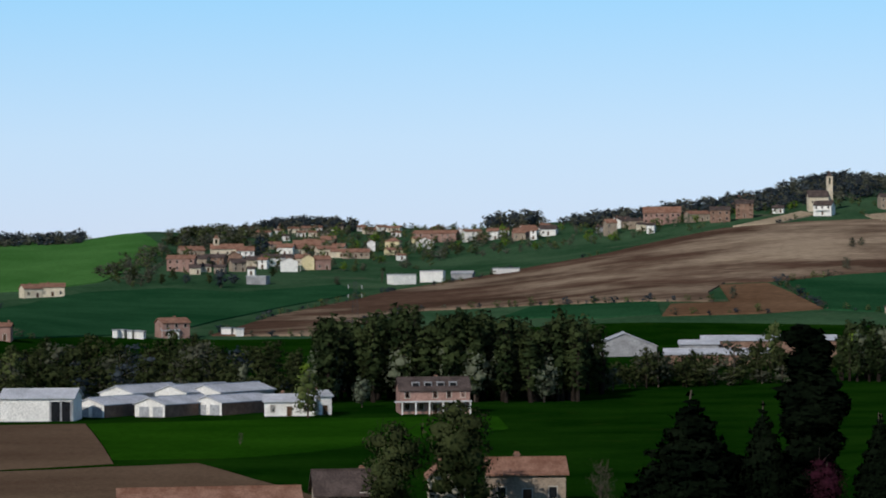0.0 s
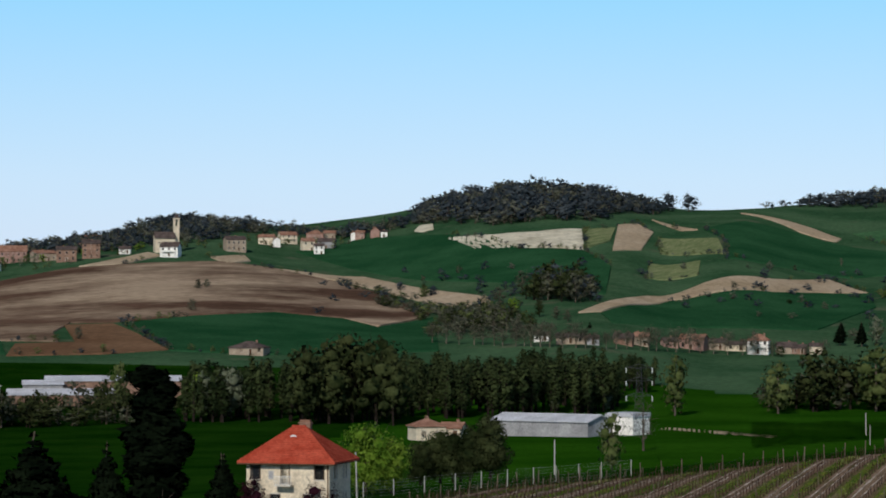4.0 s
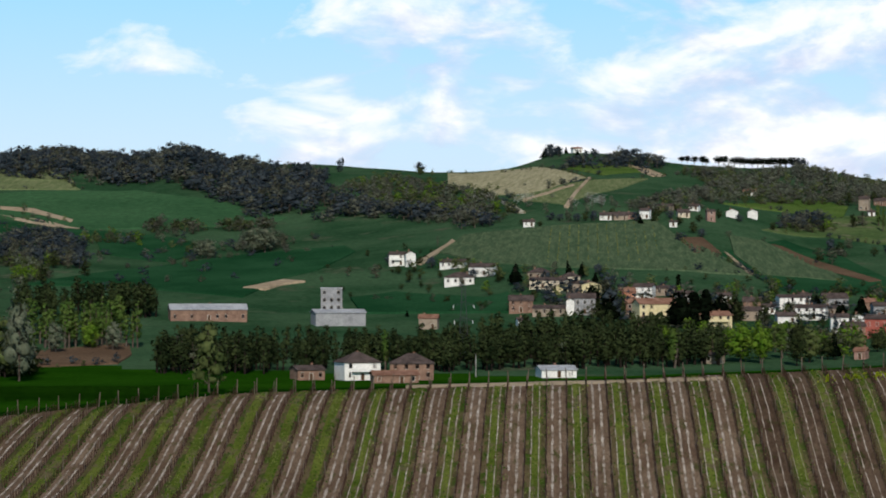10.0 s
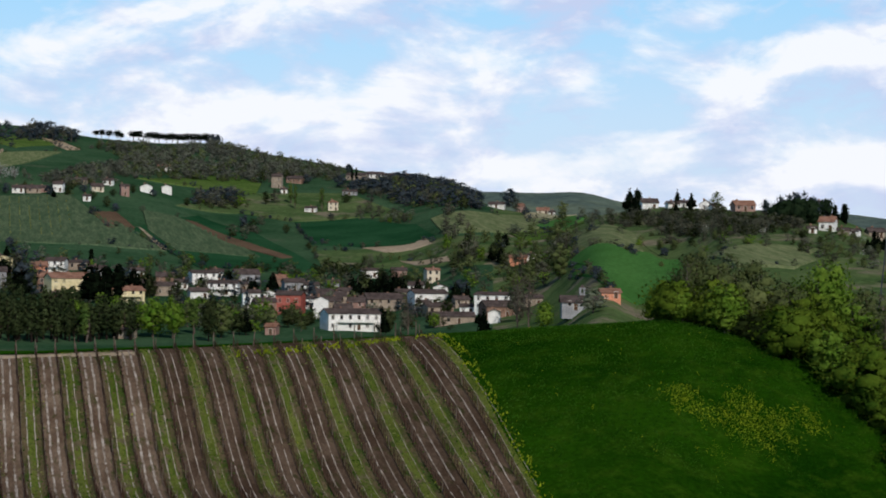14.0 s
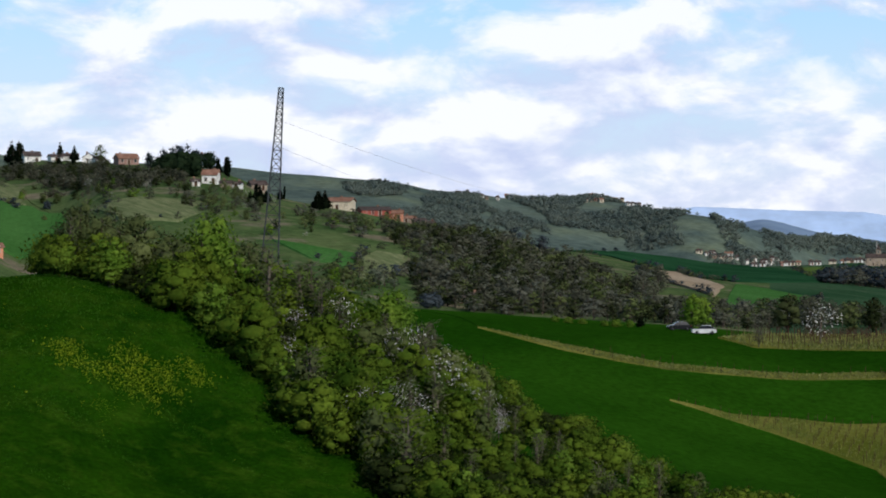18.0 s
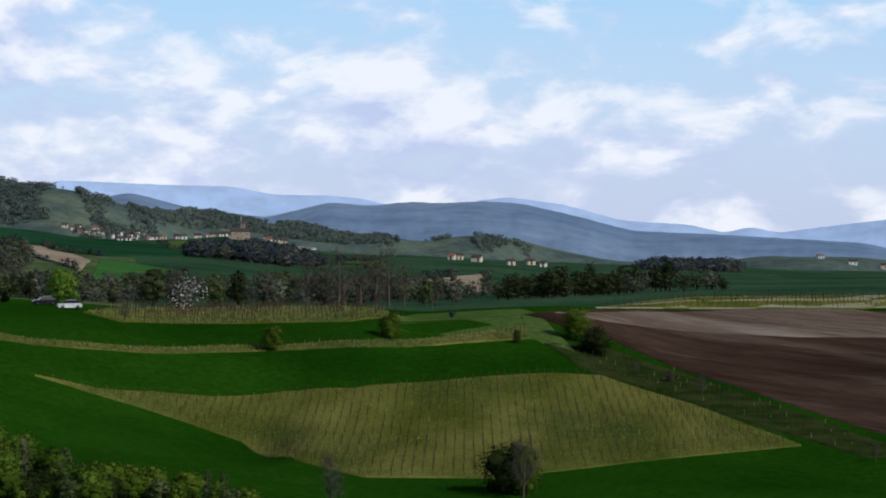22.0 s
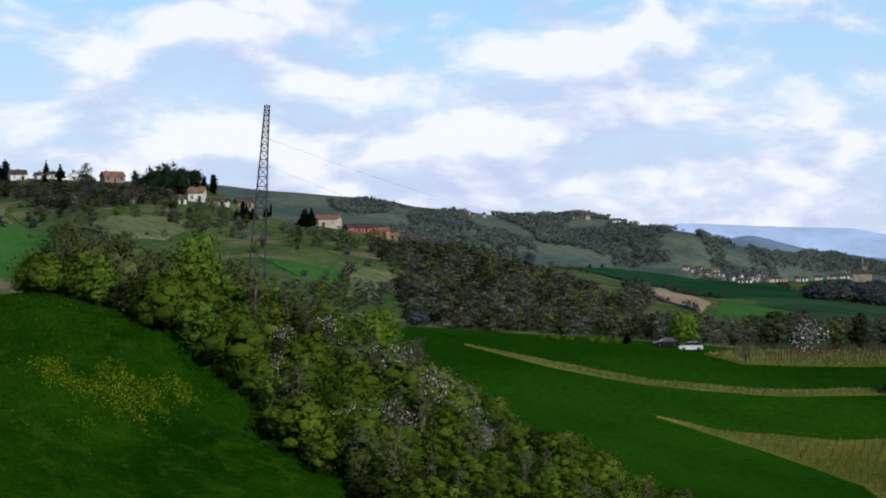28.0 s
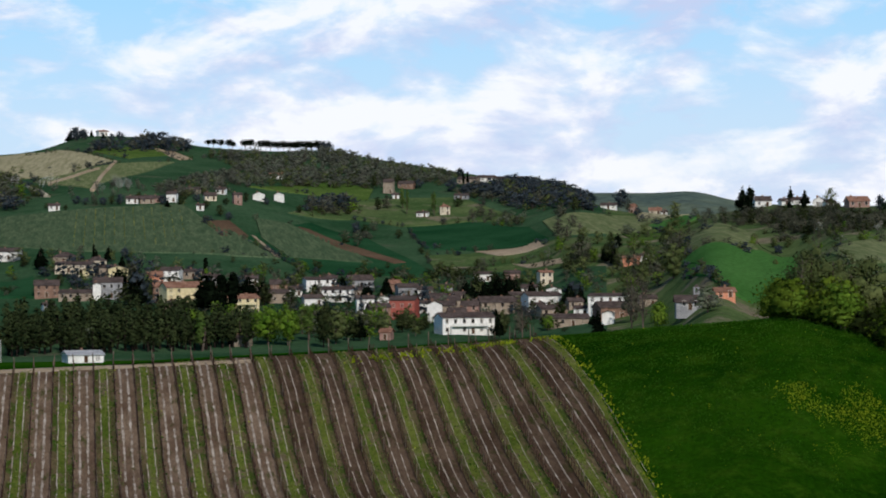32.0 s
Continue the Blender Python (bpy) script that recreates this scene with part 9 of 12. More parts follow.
tree("evergreen", 56.62, 970, 10.3, 1.1, where="on the hill crest")
tree("evergreen", 56.88, 970, 9.7, 1.1, where="on the hill crest")
tree("evergreen", 56.17, 978, 7.6, 1.1, where="on the hill crest")
tree("evergreen", 57.27, 1050, 7.3, 1.1, where="on the hill crest")
tree("conifer", 58.43, 906, 7.5, where="on the hill crest")
tree("conifer", 58.2, 896, 5.3, where="on the hill crest")
tree("willow", 58.24, 882, 3.5, where="on the hill crest")
tree("willow", 55.85, 920, 3.1, where="on the hill crest")
tree("willow", 54.57, 956, 4.2, where="on the hill crest")
tree("dark", 62.24, 636, 4.3, 1.6, where="on the hill crest")
tree("dark", 62.49, 652, 3.6, where="on the hill crest")
tree("budding", 54.82, 1100, 9.0, where="on the hill crest")
tree("blossom", 71.15, 436, 7.4, 1.1, where="on the green slope")
tree("bare", 69.75, 411, 3.5, 1.2, where="on the green slope")
tree("bush", 75.77, 404, 4.6, 0.95, where="on the green slope")
tree("bush", 73.11, 393, 4.2, 0.95, where="on the green slope")
tree("bare", 75.46, 444, 9.4, where="by the field edge")
tree("bare", 74.75, 490, 8.2, where="by the field edge")
tree("bare", 76.74, 482, 5.9, 0.8, where="by the field edge")
tree("bush", 80, 416, 5.6, 1.15, where="by the field edge")
tree("bramble", 80.45, 406, 4.6, 1.2, where="by the field edge")
tree("alder", 78.66, 406, 2.5, where="by the field edge")
tree("bare", 74.36, 496, 7.2, where="by the field edge")
tree("dark", 77.19, 442, 1.2, 1.4, where="by the field edge")
tree("bare", 81.39, 390, 1.9, where="along the hedge row")
tree("bare", 82.9, 374, 2.8, where="along the hedge row")
tree("scrub", 82.15, 384, 1.9, where="along the hedge row")
tree("bramble", 78.5, 274, 5.4, 1.0, where="at the vineyard foot")
tree("bush", 78.9, 272, 5.2, 0.7, where="at the vineyard foot")
tree("bare", 78.8, 268, 6.6, where="at the vineyard foot")
tree("willow", 87.98, 315, 2.6, 1.2, where="at the field corner")
tree("bare", 86.77, 314, 2.4, where="at the field corner")
tree("bare", 74.44, 253, 5.7, where="at the field corner")
tree("fresh", 61.35, 292, 9.0, 1.15, where="in the wild hedge")
tree("fresh", 60.57, 292, 5.0, where="in the wild hedge")
tree("budding", 54.35, 292, 9.3, where="in the wild hedge")
tree("budding", 54.83, 292, 8.3, where="in the wild hedge")
tree("budding", 55.6, 292, 9.4, where="in the wild hedge")
tree("fresh", 57.28, 292, 10.9, where="in the wild hedge")
tree("budding", 58.18, 292, 9.3, where="in the wild hedge")
tree("budding", 56.38, 292, 7.7, where="in the wild hedge")
tree("fresh", 59.28, 292, 7.9, where="in the wild hedge")
tree("blossom", 60.38, 292, 1.2, where="in the wild hedge")
tree("blossom", 61.8, 292, 1.2, where="in the wild hedge")
tree("blossom", 63.34, 292, 1.2, where="in the wild hedge")
tree("blossom", 60.77, 292, 1.2, where="in the wild hedge")
tree("blossom", 62.44, 268, 3.6, 0.9, where="in the wild hedge")
tree("blossom", 63.86, 268, 3.6, 0.9, where="in the wild hedge")
tree("blossom", 35.96, 1572, 7.7, 1.2, where="on the sunlit hill")
tree("blossom", 36.45, 1586, 4.9, 1.2, where="on the sunlit hill")
tree("blossom", 36.84, 1574, 4.8, where="on the sunlit hill")
tree("blossom", 38.68, 1470, 8.0, where="on the sunlit hill")
tree("blossom", 38.9, 1474, 8.6, where="on the sunlit hill")
tree("blossom", 38.32, 1466, 6.5, where="on the sunlit hill")
tree("blossom", 34.71, 1934, 7.4, 1.3, where="on the sunlit hill")
tree("willow", 29.77, 1396, 11.1, 1.2, where="on the sunlit hill")
tree("willow", 29.96, 1392, 11.8, 1.2, where="on the sunlit hill")
tree("willow", 30.86, 1444, 11.3, 1.4, where="on the sunlit hill")
tree("willow", 31.11, 1434, 12.7, 1.3, where="on the sunlit hill")
tree("willow", 31.43, 1434, 12.1, 1.3, where="on the sunlit hill")
tree("fresh", 25.66, 1254, 9.7, where="on the sunlit hill")
tree("fresh", 25.84, 1254, 8.3, where="on the sunlit hill")
tree("dark", 32.91, 1952, 7.4, 0.6, where="on the sunlit hill")
tree("scrub", 9.26, 1270, 5.6, 1.4, where="on the ploughed hill")
tree("scrub", 9.45, 1278, 5.1, 1.2, where="on the ploughed hill")
tree("scrub", 9.12, 1158, 6.2, where="on the ploughed hill")
tree("scrub", 6.58, 1008, 6.1, 0.8, where="on the ploughed hill")
tree("dark", 5.24, 1000, 2.5, where="on the ploughed hill")
tree("budding", 14.41, 1318, 6.5, 1.6, where="on the ploughed hill")
tree("fresh", 65.14, 420, 1.2, 1.8, where="along the field top")
tree("fresh", 65.46, 420, 1.2, 1.8, where="along the field top")
tree("fresh", 65.77, 420, 1.2, 1.6, where="along the field top")
tree("fresh", 66.28, 420, 1.2, 1.8, where="along the field top")
tree("fresh", 66.53, 420, 1.6, 1.8, where="along the field top")
tree("conifer", 67.09, 432, 2.5, 1.2, where="along the field top")
tree("fresh", 66.85, 425, 1.6, 1.3, where="along the field top")
tree("fresh", 68.25, 442, 6.9, 0.9, where="along the field top")
tree("fresh", 68.51, 448, 6.5, 0.8, where="along the field top")
tree("conifer", 38.66, 1078, 14.3, 1.6, where="among the village roofs")
tree("conifer", 39.04, 1070, 13.4, 1.6, where="among the village roofs")
tree("conifer", 40.59, 1026, 18.8, 1.2, where="among the village roofs")
tree("conifer", 40.74, 1026, 18.9, 1.2, where="among the village roofs")
tree("conifer", 41.26, 1056, 14.1, 1.6, where="among the village roofs")
tree("conifer", 41.59, 1058, 12.9, 1.5, where="among the village roofs")
tree("conifer", 41.94, 1058, 11.2, 1.5, where="among the village roofs")
tree("conifer", 43.74, 1104, 8.5, 1.5, where="among the village roofs")
tree("conifer", 44.26, 1068, 8.3, 1.4, where="among the village roofs")
tree("conifer", 44.71, 1068, 10.6, 1.3, where="among the village roofs")
tree("conifer", 46.89, 1104, 9.0, 1.4, where="among the village roofs")
tree("conifer", 47.27, 1104, 9.7, 1.5, where="among the village roofs")
tree("conifer", 47.53, 1098, 9.7, 1.5, where="among the village roofs")
tree("conifer", 48.04, 1070, 8.2, 1.3, where="among the village roofs")
tree("conifer", 46.5, 1076, 7.2, where="among the village roofs")
tree("conifer", 47.21, 944, 9.4, 1.6, where="among the village roofs")
tree("conifer", 43.61, 918, 9.2, 1.4, where="among the village roofs")
tree("conifer", 44.13, 932, 8.2, 1.2, where="among the village roofs")
tree("fresh", 40.27, 902, 12.6, 1.1, where="among the village roofs")
tree("fresh", 40.52, 902, 11.5, 1.2, where="among the village roofs")
tree("poplar", 42.97, 900, 13.5, 1.6, where="among the village roofs")
tree("fresh", 48.42, 904, 6.0, where="among the village roofs")
tree("alder", 45.48, 922, 5.5, 1.3, where="among the village roofs")
tree("alder", 45.09, 928, 6.2, 1.4, where="among the village roofs")
tree("dark", 37.73, 1990, 12.2, 1.4, where="along the hilltop")
tree("conifer", 37.9, 1990, 10.0, 1.5, where="along the hilltop")
tree("conifer", 38.09, 1990, 8.1, where="along the hilltop")
tree("conifer", 37.62, 1990, 11.5, 1.4, where="along the hilltop")
tree("fresh", 53.06, 964, 3.6, where="on the open hillside")
tree("budding", 53.57, 898, 2.8, where="on the open hillside")
tree("budding", 51.23, 1098, 12.4, 1.2, where="on the open hillside")
tree("budding", 51.42, 1084, 9.4, 1.2, where="on the open hillside")
tree("budding", 51.17, 1002, 11.0, 1.1, where="on the open hillside")
tree("willow", 51.98, 1098, 6.6, 1.3, where="on the open hillside")
tree("willow", 52.23, 1078, 5.5, 1.2, where="on the open hillside")
tree("budding", 50.73, 1044, 9.1, where="on the open hillside")
tree("budding", 52.49, 802, 3.5, where="on the open hillside")
tree("blossom", 55.86, 912, 3.3, 1.3, where="on the open hillside")
tree("budding", 57.59, 868, 4.3, where="on the open hillside")
tree("budding", 58.11, 824, 4.1, where="on the open hillside")
tree("blossom", 58.1, 920, 3.2, where="on the open hillside")
tree("budding", 54.77, 920, 4.1, where="on the open hillside")
tree("dark", 53.63, 936, 3.7, 1.4, where="on the open hillside")
tree("fresh", 58.62, 782, 4.3, where="on the open hillside")
tree("budding", 59.59, 800, 2.6, where="on the open hillside")
tree("dark", -4.15, 1470, 12.7, 1.0, where="in the hill village")
tree("alder", -4.28, 1478, 8.9, 0.8, where="in the hill village")
tree("conifer", -2.15, 1746, 7.2, 1.2, where="in the hill village")
tree("conifer", -2.07, 1762, 5.9, 1.2, where="in the hill village")
tree("fresh", -1.94, 1536, 5.8, 1.1, where="in the hill village")
tree("dark", -5.07, 1206, 9.9, 1.0, where="in the hill village")
tree("alder", -5.32, 1232, 5.5, 1.3, where="in the hill village")
tree("bare", -1.39, 1236, 6.9, 1.0, where="in the hill village")
tree("fresh", -2.27, 1350, 5.1, 1.2, where="in the hill village")
tree("budding", -2.03, 1342, 4.5, 1.3, where="in the hill village")
tree("alder", -6.13, 1260, 6.6, 1.3, where="in the hill village")
tree("dark", -5.84, 1238, 4.6, 1.3, where="in the hill village")
tree("alder", -3.87, 1298, 4.9, 1.3, where="in the hill village")
tree("scrub", -2.42, 1220, 5.0, 1.2, where="in the hill village")
tree("conifer", -2.46, 1558, 5.3, 1.3, where="in the hill village")
tree("budding", -4.55, 1666, 7.5, 1.2, where="in the hill village")
tree("fresh", -1.51, 1628, 5.5, 1.3, where="in the hill village")
tree("scrub", -0.83, 1360, 6.1, 1.3, where="in the hill village")
tree("scrub", -1.82, 1348, 4.5, 1.5, where="in the hill village")
tree("dark", -4.77, 1232, 5.5, 1.4, where="in the hill village")
tree("alder", -6.39, 1230, 5.5, 1.5, where="in the hill village")
tree("scrub", -5.45, 1470, 6.6, 1.0, where="in the hill village")
tree("dark", -4.25, 1860, 6.3, 1.4, where="in the hill village")
tree("dark", -4.04, 1860, 7.0, 1.2, where="in the hill village")
tree("dark", -3.87, 1840, 6.9, 1.2, where="in the hill village")
tree("dark", -3.69, 1840, 6.2, 1.3, where="in the hill village")
tree("dark", -3.39, 1840, 7.6, 1.0, where="in the hill village")
tree("dark", -3.14, 1840, 5.8, 1.2, where="in the hill village")
tree("dark", -2.92, 1818, 4.8, 1.2, where="in the hill village")
tree("dark", -4.68, 1760, 5.9, 1.2, where="in the hill village")
tree("conifer", -3.52, 1840, 6.6, 1.3, where="in the hill village")
tree("conifer", -4.14, 1860, 7.0, 1.2, where="in the hill village")
tree("cypress", 40.99, 1024, 16.4, 1.5, where="among the village roofs")
tree("conifer", 41.27, 1074, 11.0, 1.3, where="among the village roofs")
tree("dark", 39.11, 1054, 14.0, 0.9, where="among the village roofs")
tree("cypress", 40.64, 1134, 8.6, 1.8, where="among the village roofs")
tree("alder", 41.96, 1048, 10.2, 0.9, where="among the village roofs")
tree("conifer", 36.91, 1168, 9.3, 1.0, where="among the village roofs")
tree("conifer", 38.15, 1188, 6.1, 1.2, where="among the village roofs")
tree("conifer", 38.45, 1188, 6.5, 1.3, where="among the village roofs")
tree("dark", 38.81, 1188, 5.5, 1.2, where="among the village roofs")
tree("dark", 39.01, 1136, 9.6, 1.0, where="among the village roofs")
tree("alder", 39.32, 1054, 10.3, 1.0, where="among the village roofs")
tree("alder", 39.88, 1002, 5.3, 1.4, where="among the village roofs")
tree("dark", 40.28, 1130, 6.0, 1.2, where="among the village roofs")
tree("alder", 42.57, 1036, 8.3, 1.2, where="among the village roofs")
tree("alder", 41.6, 1068, 7.6, 1.0, where="among the village roofs")
tree("alder", 37.34, 1116, 5.4, 1.4, where="among the village roofs")
tree("alder", 37.95, 1088, 4.3, 1.6, where="among the village roofs")
tree("poplar", 40.49, 858, 14.5, 1.6, where="among the village roofs")
tree("fresh", 42.47, 878, 15.6, 0.7, where="among the village roofs")
tree("alder", 43.28, 866, 14.6, 0.8, where="among the village roofs")
tree("willow", 38.05, 888, 7.5, 1.1, where="among the village roofs")
tree("conifer", 46.53, 1094, 8.7, 1.2, where="among the village roofs")
tree("conifer", 46.76, 1100, 7.8, 1.2, where="among the village roofs")
tree("conifer", 47.11, 1100, 8.7, 1.2, where="among the village roofs")
tree("conifer", 47.31, 1098, 9.1, 1.2, where="among the village roofs")
tree("conifer", 47.54, 1096, 9.1, 1.2, where="among the village roofs")
tree("alder", 48.26, 1072, 5.4, 1.3, where="among the village roofs")
tree("dark", 48.95, 1016, 8.0, 1.1, where="among the village roofs")
tree("conifer", 44.32, 1078, 6.8, 1.2, where="among the village roofs")
tree("conifer", 44.73, 1076, 10.9, 1.1, where="among the village roofs")
tree("conifer", 45.4, 1078, 4.9, 1.4, where="among the village roofs")
tree("dark", 49.12, 1016, 6.4, 1.1, where="among the village roofs")
tree("alder", 43.69, 1114, 6.8, 1.2, where="among the village roofs")
tree("conifer", 49.43, 886, 5.2, 1.3, where="among the village roofs")
tree("alder", 47.39, 910, 8.8, 0.9, where="among the village roofs")
tree("alder", 48.69, 962, 7.0, 1.1, where="among the village roofs")
tree("alder", 43.98, 894, 7.7, 1.1, where="among the village roofs")
tree("scrub", 47.74, 912, 8.3, 0.9, where="among the village roofs")
tree("alder", 43.34, 938, 10.5, 1.0, where="among the village roofs")
tree("alder", 45.2, 962, 5.9, 1.4, where="among the village roofs")
tree("alder", 45.6, 940, 5.3, 1.5, where="among the village roofs")
tree("conifer", 47.16, 916, 6.5, 1.2, where="among the village roofs")
tree("bare", 50.41, 876, 15.1, 0.8, where="among the village roofs")
tree("scrub", 50.29, 874, 13.3, 0.7, where="among the village roofs")
tree("fresh", 50.95, 830, 6.7, 1.0, where="among the village roofs")
tree("scrub", 51.23, 1046, 11.7, 1.0, where="among the village roofs")
tree("alder", 49.86, 1092, 10.5, 1.0, where="among the village roofs")
tree("scrub", 49.12, 1106, 10.7, 1.2, where="among the village roofs")
tree("budding", 50.55, 1028, 8.4, 1.2, where="among the village roofs")
tree("scrub", 50.89, 998, 9.1, 1.0, where="among the village roofs")
tree("budding", 50.21, 1006, 9.2, 1.1, where="among the village roofs")
tree("scrub", 49.35, 1042, 7.9, 1.2, where="among the village roofs")
tree("budding", 47.97, 1110, 7.9, 1.2, where="among the village roofs")
tree("pine", 40.72, 1965, 6, 1.15, where="along the hilltop")
tree("pine", 40.84, 1965, 7, 1.15, where="along the hilltop")
tree("pine", 41.0, 1965, 7, 1.15, where="along the hilltop")
tree("pine", 41.18, 1965, 7.5, 1.15, where="along the hilltop")
tree("pine", 41.27, 1965, 6, 1.15, where="along the hilltop")
tree("pine", 41.55, 1965, 8, 1.15, where="along the hilltop")
tree("pine", 41.66, 1965, 8.5, 1.15, where="along the hilltop")
tree("pine", 41.9, 1965, 8, 1.15, where="along the hilltop")
tree("pine", 42.02, 1965, 8.5, 1.15, where="along the hilltop")
tree("pine", 42.13, 1965, 8, 1.15, where="along the hilltop")
tree("pine", 42.3, 1965, 8, 1.15, where="along the hilltop")
tree("pine", 42.42, 1965, 8.5, 1.15, where="along the hilltop")
tree("pine", 42.55, 1965, 8, 1.15, where="along the hilltop")
tree("pine", 42.68, 1965, 8, 1.15, where="along the hilltop")
tree("pine", 42.8, 1965, 8.5, 1.15, where="along the hilltop")
tree("pine", 42.95, 1965, 8.5, 1.15, where="along the hilltop")
tree("pine", 43.05, 1965, 8, 1.15, where="along the hilltop")
tree("pine", 43.2, 1965, 9, 1.15, where="along the hilltop")
tree("dark", 43.32, 1965, 10, 1.2, where="along the hilltop")
tree("dark", 43.44, 1965, 10, 1.2, where="along the hilltop")
tree("blossom", 36.37, 1560, 7.5, 1.1, where="on the meadow edge")
tree("blossom", 36.95, 1530, 7.5, 1.1, where="on the meadow edge")
tree("blossom", 37.05, 1535, 7.5, 1.1, where="on the meadow edge")
tree("blossom", 37.17, 1540, 7.5, 1.1, where="on the meadow edge")
tree("blossom", 38.6, 1500, 7.5, 1.1, where="on the meadow edge")
tree("blossom", 38.75, 1490, 7.5, 1.1, where="on the meadow edge")
tree("blossom", 38.9, 1480, 7.5, 1.1, where="on the meadow edge")
tree("blossom", 37.3, 1530, 7.5, 1.1, where="on the meadow edge")
tree("bare", 73.9, 520, 11, 1.0, where="before the valley woods")
tree("scrub", 74.2, 525, 9, 1.0, where="before the valley woods")
tree("bare", 74.6, 505, 12, 1.0, where="before the valley woods")
tree("bare", 75.1, 515, 11, 1.1, where="before the valley woods")
tree("scrub", 75.4, 530, 10, 0.9, where="before the valley woods")
tree("bare", 75.75, 500, 12.5, 1.0, where="before the valley woods")
tree("bare", 76.1, 520, 9, 1.0, where="before the valley woods")
tree("scrub", 72.9, 530, 8, 1.1, where="before the valley woods")
tree("alder", 72.3, 520, 8, 1.1, where="before the valley woods")
tree("budding", 71.8, 530, 7.5, 1.1, where="before the valley woods")
tree("alder", 70.4, 520, 8, 1.2, where="before the valley woods")
tree("scrub", 70.9, 535, 8.5, 1.1, where="before the valley woods")
tree("willow", 73.2, 540, 6.5, 1.2, where="before the valley woods")
tree("budding", 76.6, 510, 6, 1.1, where="before the valley woods")
tree("scrub", 77.2, 520, 7, 1.0, where="before the valley woods")
tree("conifer", 52.84, 1200, 10.3, 1.3, where="on the southern hill")
tree("conifer", 53.05, 1190, 11.2, 1.3, where="on the southern hill")
tree("conifer", 53.92, 1150, 5.7, 1.3, where="on the southern hill")
tree("conifer", 54.22, 1130, 6.1, 1.5, where="on the southern hill")
tree("dark", 55.91, 1010, 7.3, 0.8, where="on the southern hill")
tree("dark", 56.26, 1002, 9.0, 0.9, where="on the southern hill")
tree("dark", 56.52, 1010, 10.4, 0.9, where="on the southern hill")
tree("dark", 56.78, 1004, 10.8, 0.9, where="on the southern hill")
tree("alder", 56.62, 984, 8.9, 1.0, where="on the southern hill")
tree("dark", 56.98, 990, 8.9, 0.9, where="on the southern hill")
tree("dark", 57.26, 1050, 6.6, 1.0, where="on the southern hill")
tree("conifer", 57.46, 996, 6.7, 1.4, where="on the southern hill")
tree("cypress", 57.68, 996, 8.1, 2.2, where="on the southern hill")
tree("conifer", 58.3, 892, 5.6, 1.4, where="on the southern hill")
tree("conifer", 58.56, 912, 5.7, 1.4, where="on the southern hill")
tree("conifer", 58.88, 964, 5.2, 1.4, where="on the southern hill")
tree("alder", 58.43, 884, 4.4, 1.2, where="on the southern hill")
tree("conifer", 59.72, 918, 8.7, 1.4, where="on the southern hill")
tree("conifer", 59.89, 948, 7.7, 1.4, where="on the southern hill")
tree("conifer", 60.17, 1010, 3.2, 1.4, where="on the southern hill")
tree("scrub", 50.24, 1495, 8.7, 1.0, where="on the southern hill")
tree("bare", 51.37, 1360, 6.7, 1.2, where="on the southern hill")
tree("budding", 51.31, 1226, 8.8, 1.2, where="on the southern hill")
tree("alder", 49.86, 1166, 7.9, 1.0, where="on the southern hill")
tree("conifer", 50.01, 1158, 8.9, 1.2, where="on the southern hill")
tree("budding", 49.55, 1184, 6.9, 1.3, where="on the southern hill")
tree("budding", 49.23, 1228, 6.6, 1.4, where="on the southern hill")
tree("budding", 50.62, 1248, 6.2, 1.5, where="on the southern hill")
tree("willow", 50.24, 1252, 6.2, 1.4, where="on the southern hill")
tree("budding", 51.19, 1154, 10.4, 1.2, where="on the southern hill")
tree("scrub", 51.4, 1078, 8.7, 1.2, where="on the southern hill")
tree("scrub", 51.06, 1052, 8.5, 1.2, where="on the southern hill")
tree("budding", 50.68, 1072, 8.2, 1.2, where="on the southern hill")
tree("scrub", 50.37, 1070, 8.2, 1.2, where="on the southern hill")
tree("alder", 49.99, 1074, 7.2, 1.2, where="on the southern hill")
tree("budding", 49.23, 1088, 6.4, 1.3, where="on the southern hill")
tree("alder", 48.86, 1092, 6.9, 1.3, where="on the southern hill")
tree("scrub", 48.67, 1292, 8.7, 1.3, where="on the southern hill")
tree("scrub", 48.98, 1306, 7.6, 1.3, where="on the southern hill")
tree("scrub", 48.73, 1380, 8.7, 1.2, where="on the southern hill")
tree("willow", 51.76, 1252, 6.2, 1.3, where="on the southern hill")
tree("scrub", 52.07, 1158, 5.7, 1.5, where="on the southern hill")
tree("scrub", 52.39, 1162, 4.7, 1.5, where="on the southern hill")
tree("budding", 52.77, 1200, 4.3, 1.5, where="on the southern hill")
tree("budding", 53.1, 986, 3.1, 1.2, where="on the southern hill")
tree("blossom", 54.57, 956, 4.3, 1.3, where="on the southern hill")
tree("blossom", 55.92, 928, 3.3, 1.3, where="on the southern hill")
tree("budding", 53.54, 956, 4.3, 1.5, where="on the southern hill")
tree("budding", 53.86, 950, 4.7, 1.5, where="on the southern hill")
tree("scrub", 54.95, 894, 4.0, 1.5, where="on the southern hill")
tree("scrub", 55.34, 944, 4.7, 1.5, where="on the southern hill")
tree("alder", 55.59, 956, 4.7, 1.4, where="on the southern hill")
tree("alder", 56.37, 930, 4.2, 1.5, where="on the southern hill")
tree("alder", 56.75, 912, 3.7, 1.5, where="on the southern hill")
tree("budding", 57.4, 880, 3.6, 1.5, where="on the southern hill")
tree("alder", 57.14, 896, 3.2, 1.5, where="on the southern hill")
tree("blossom", 58.11, 870, 2.7, 1.3, where="on the southern hill")
tree("blossom", 58.69, 922, 2.9, 1.2, where="on the southern hill")
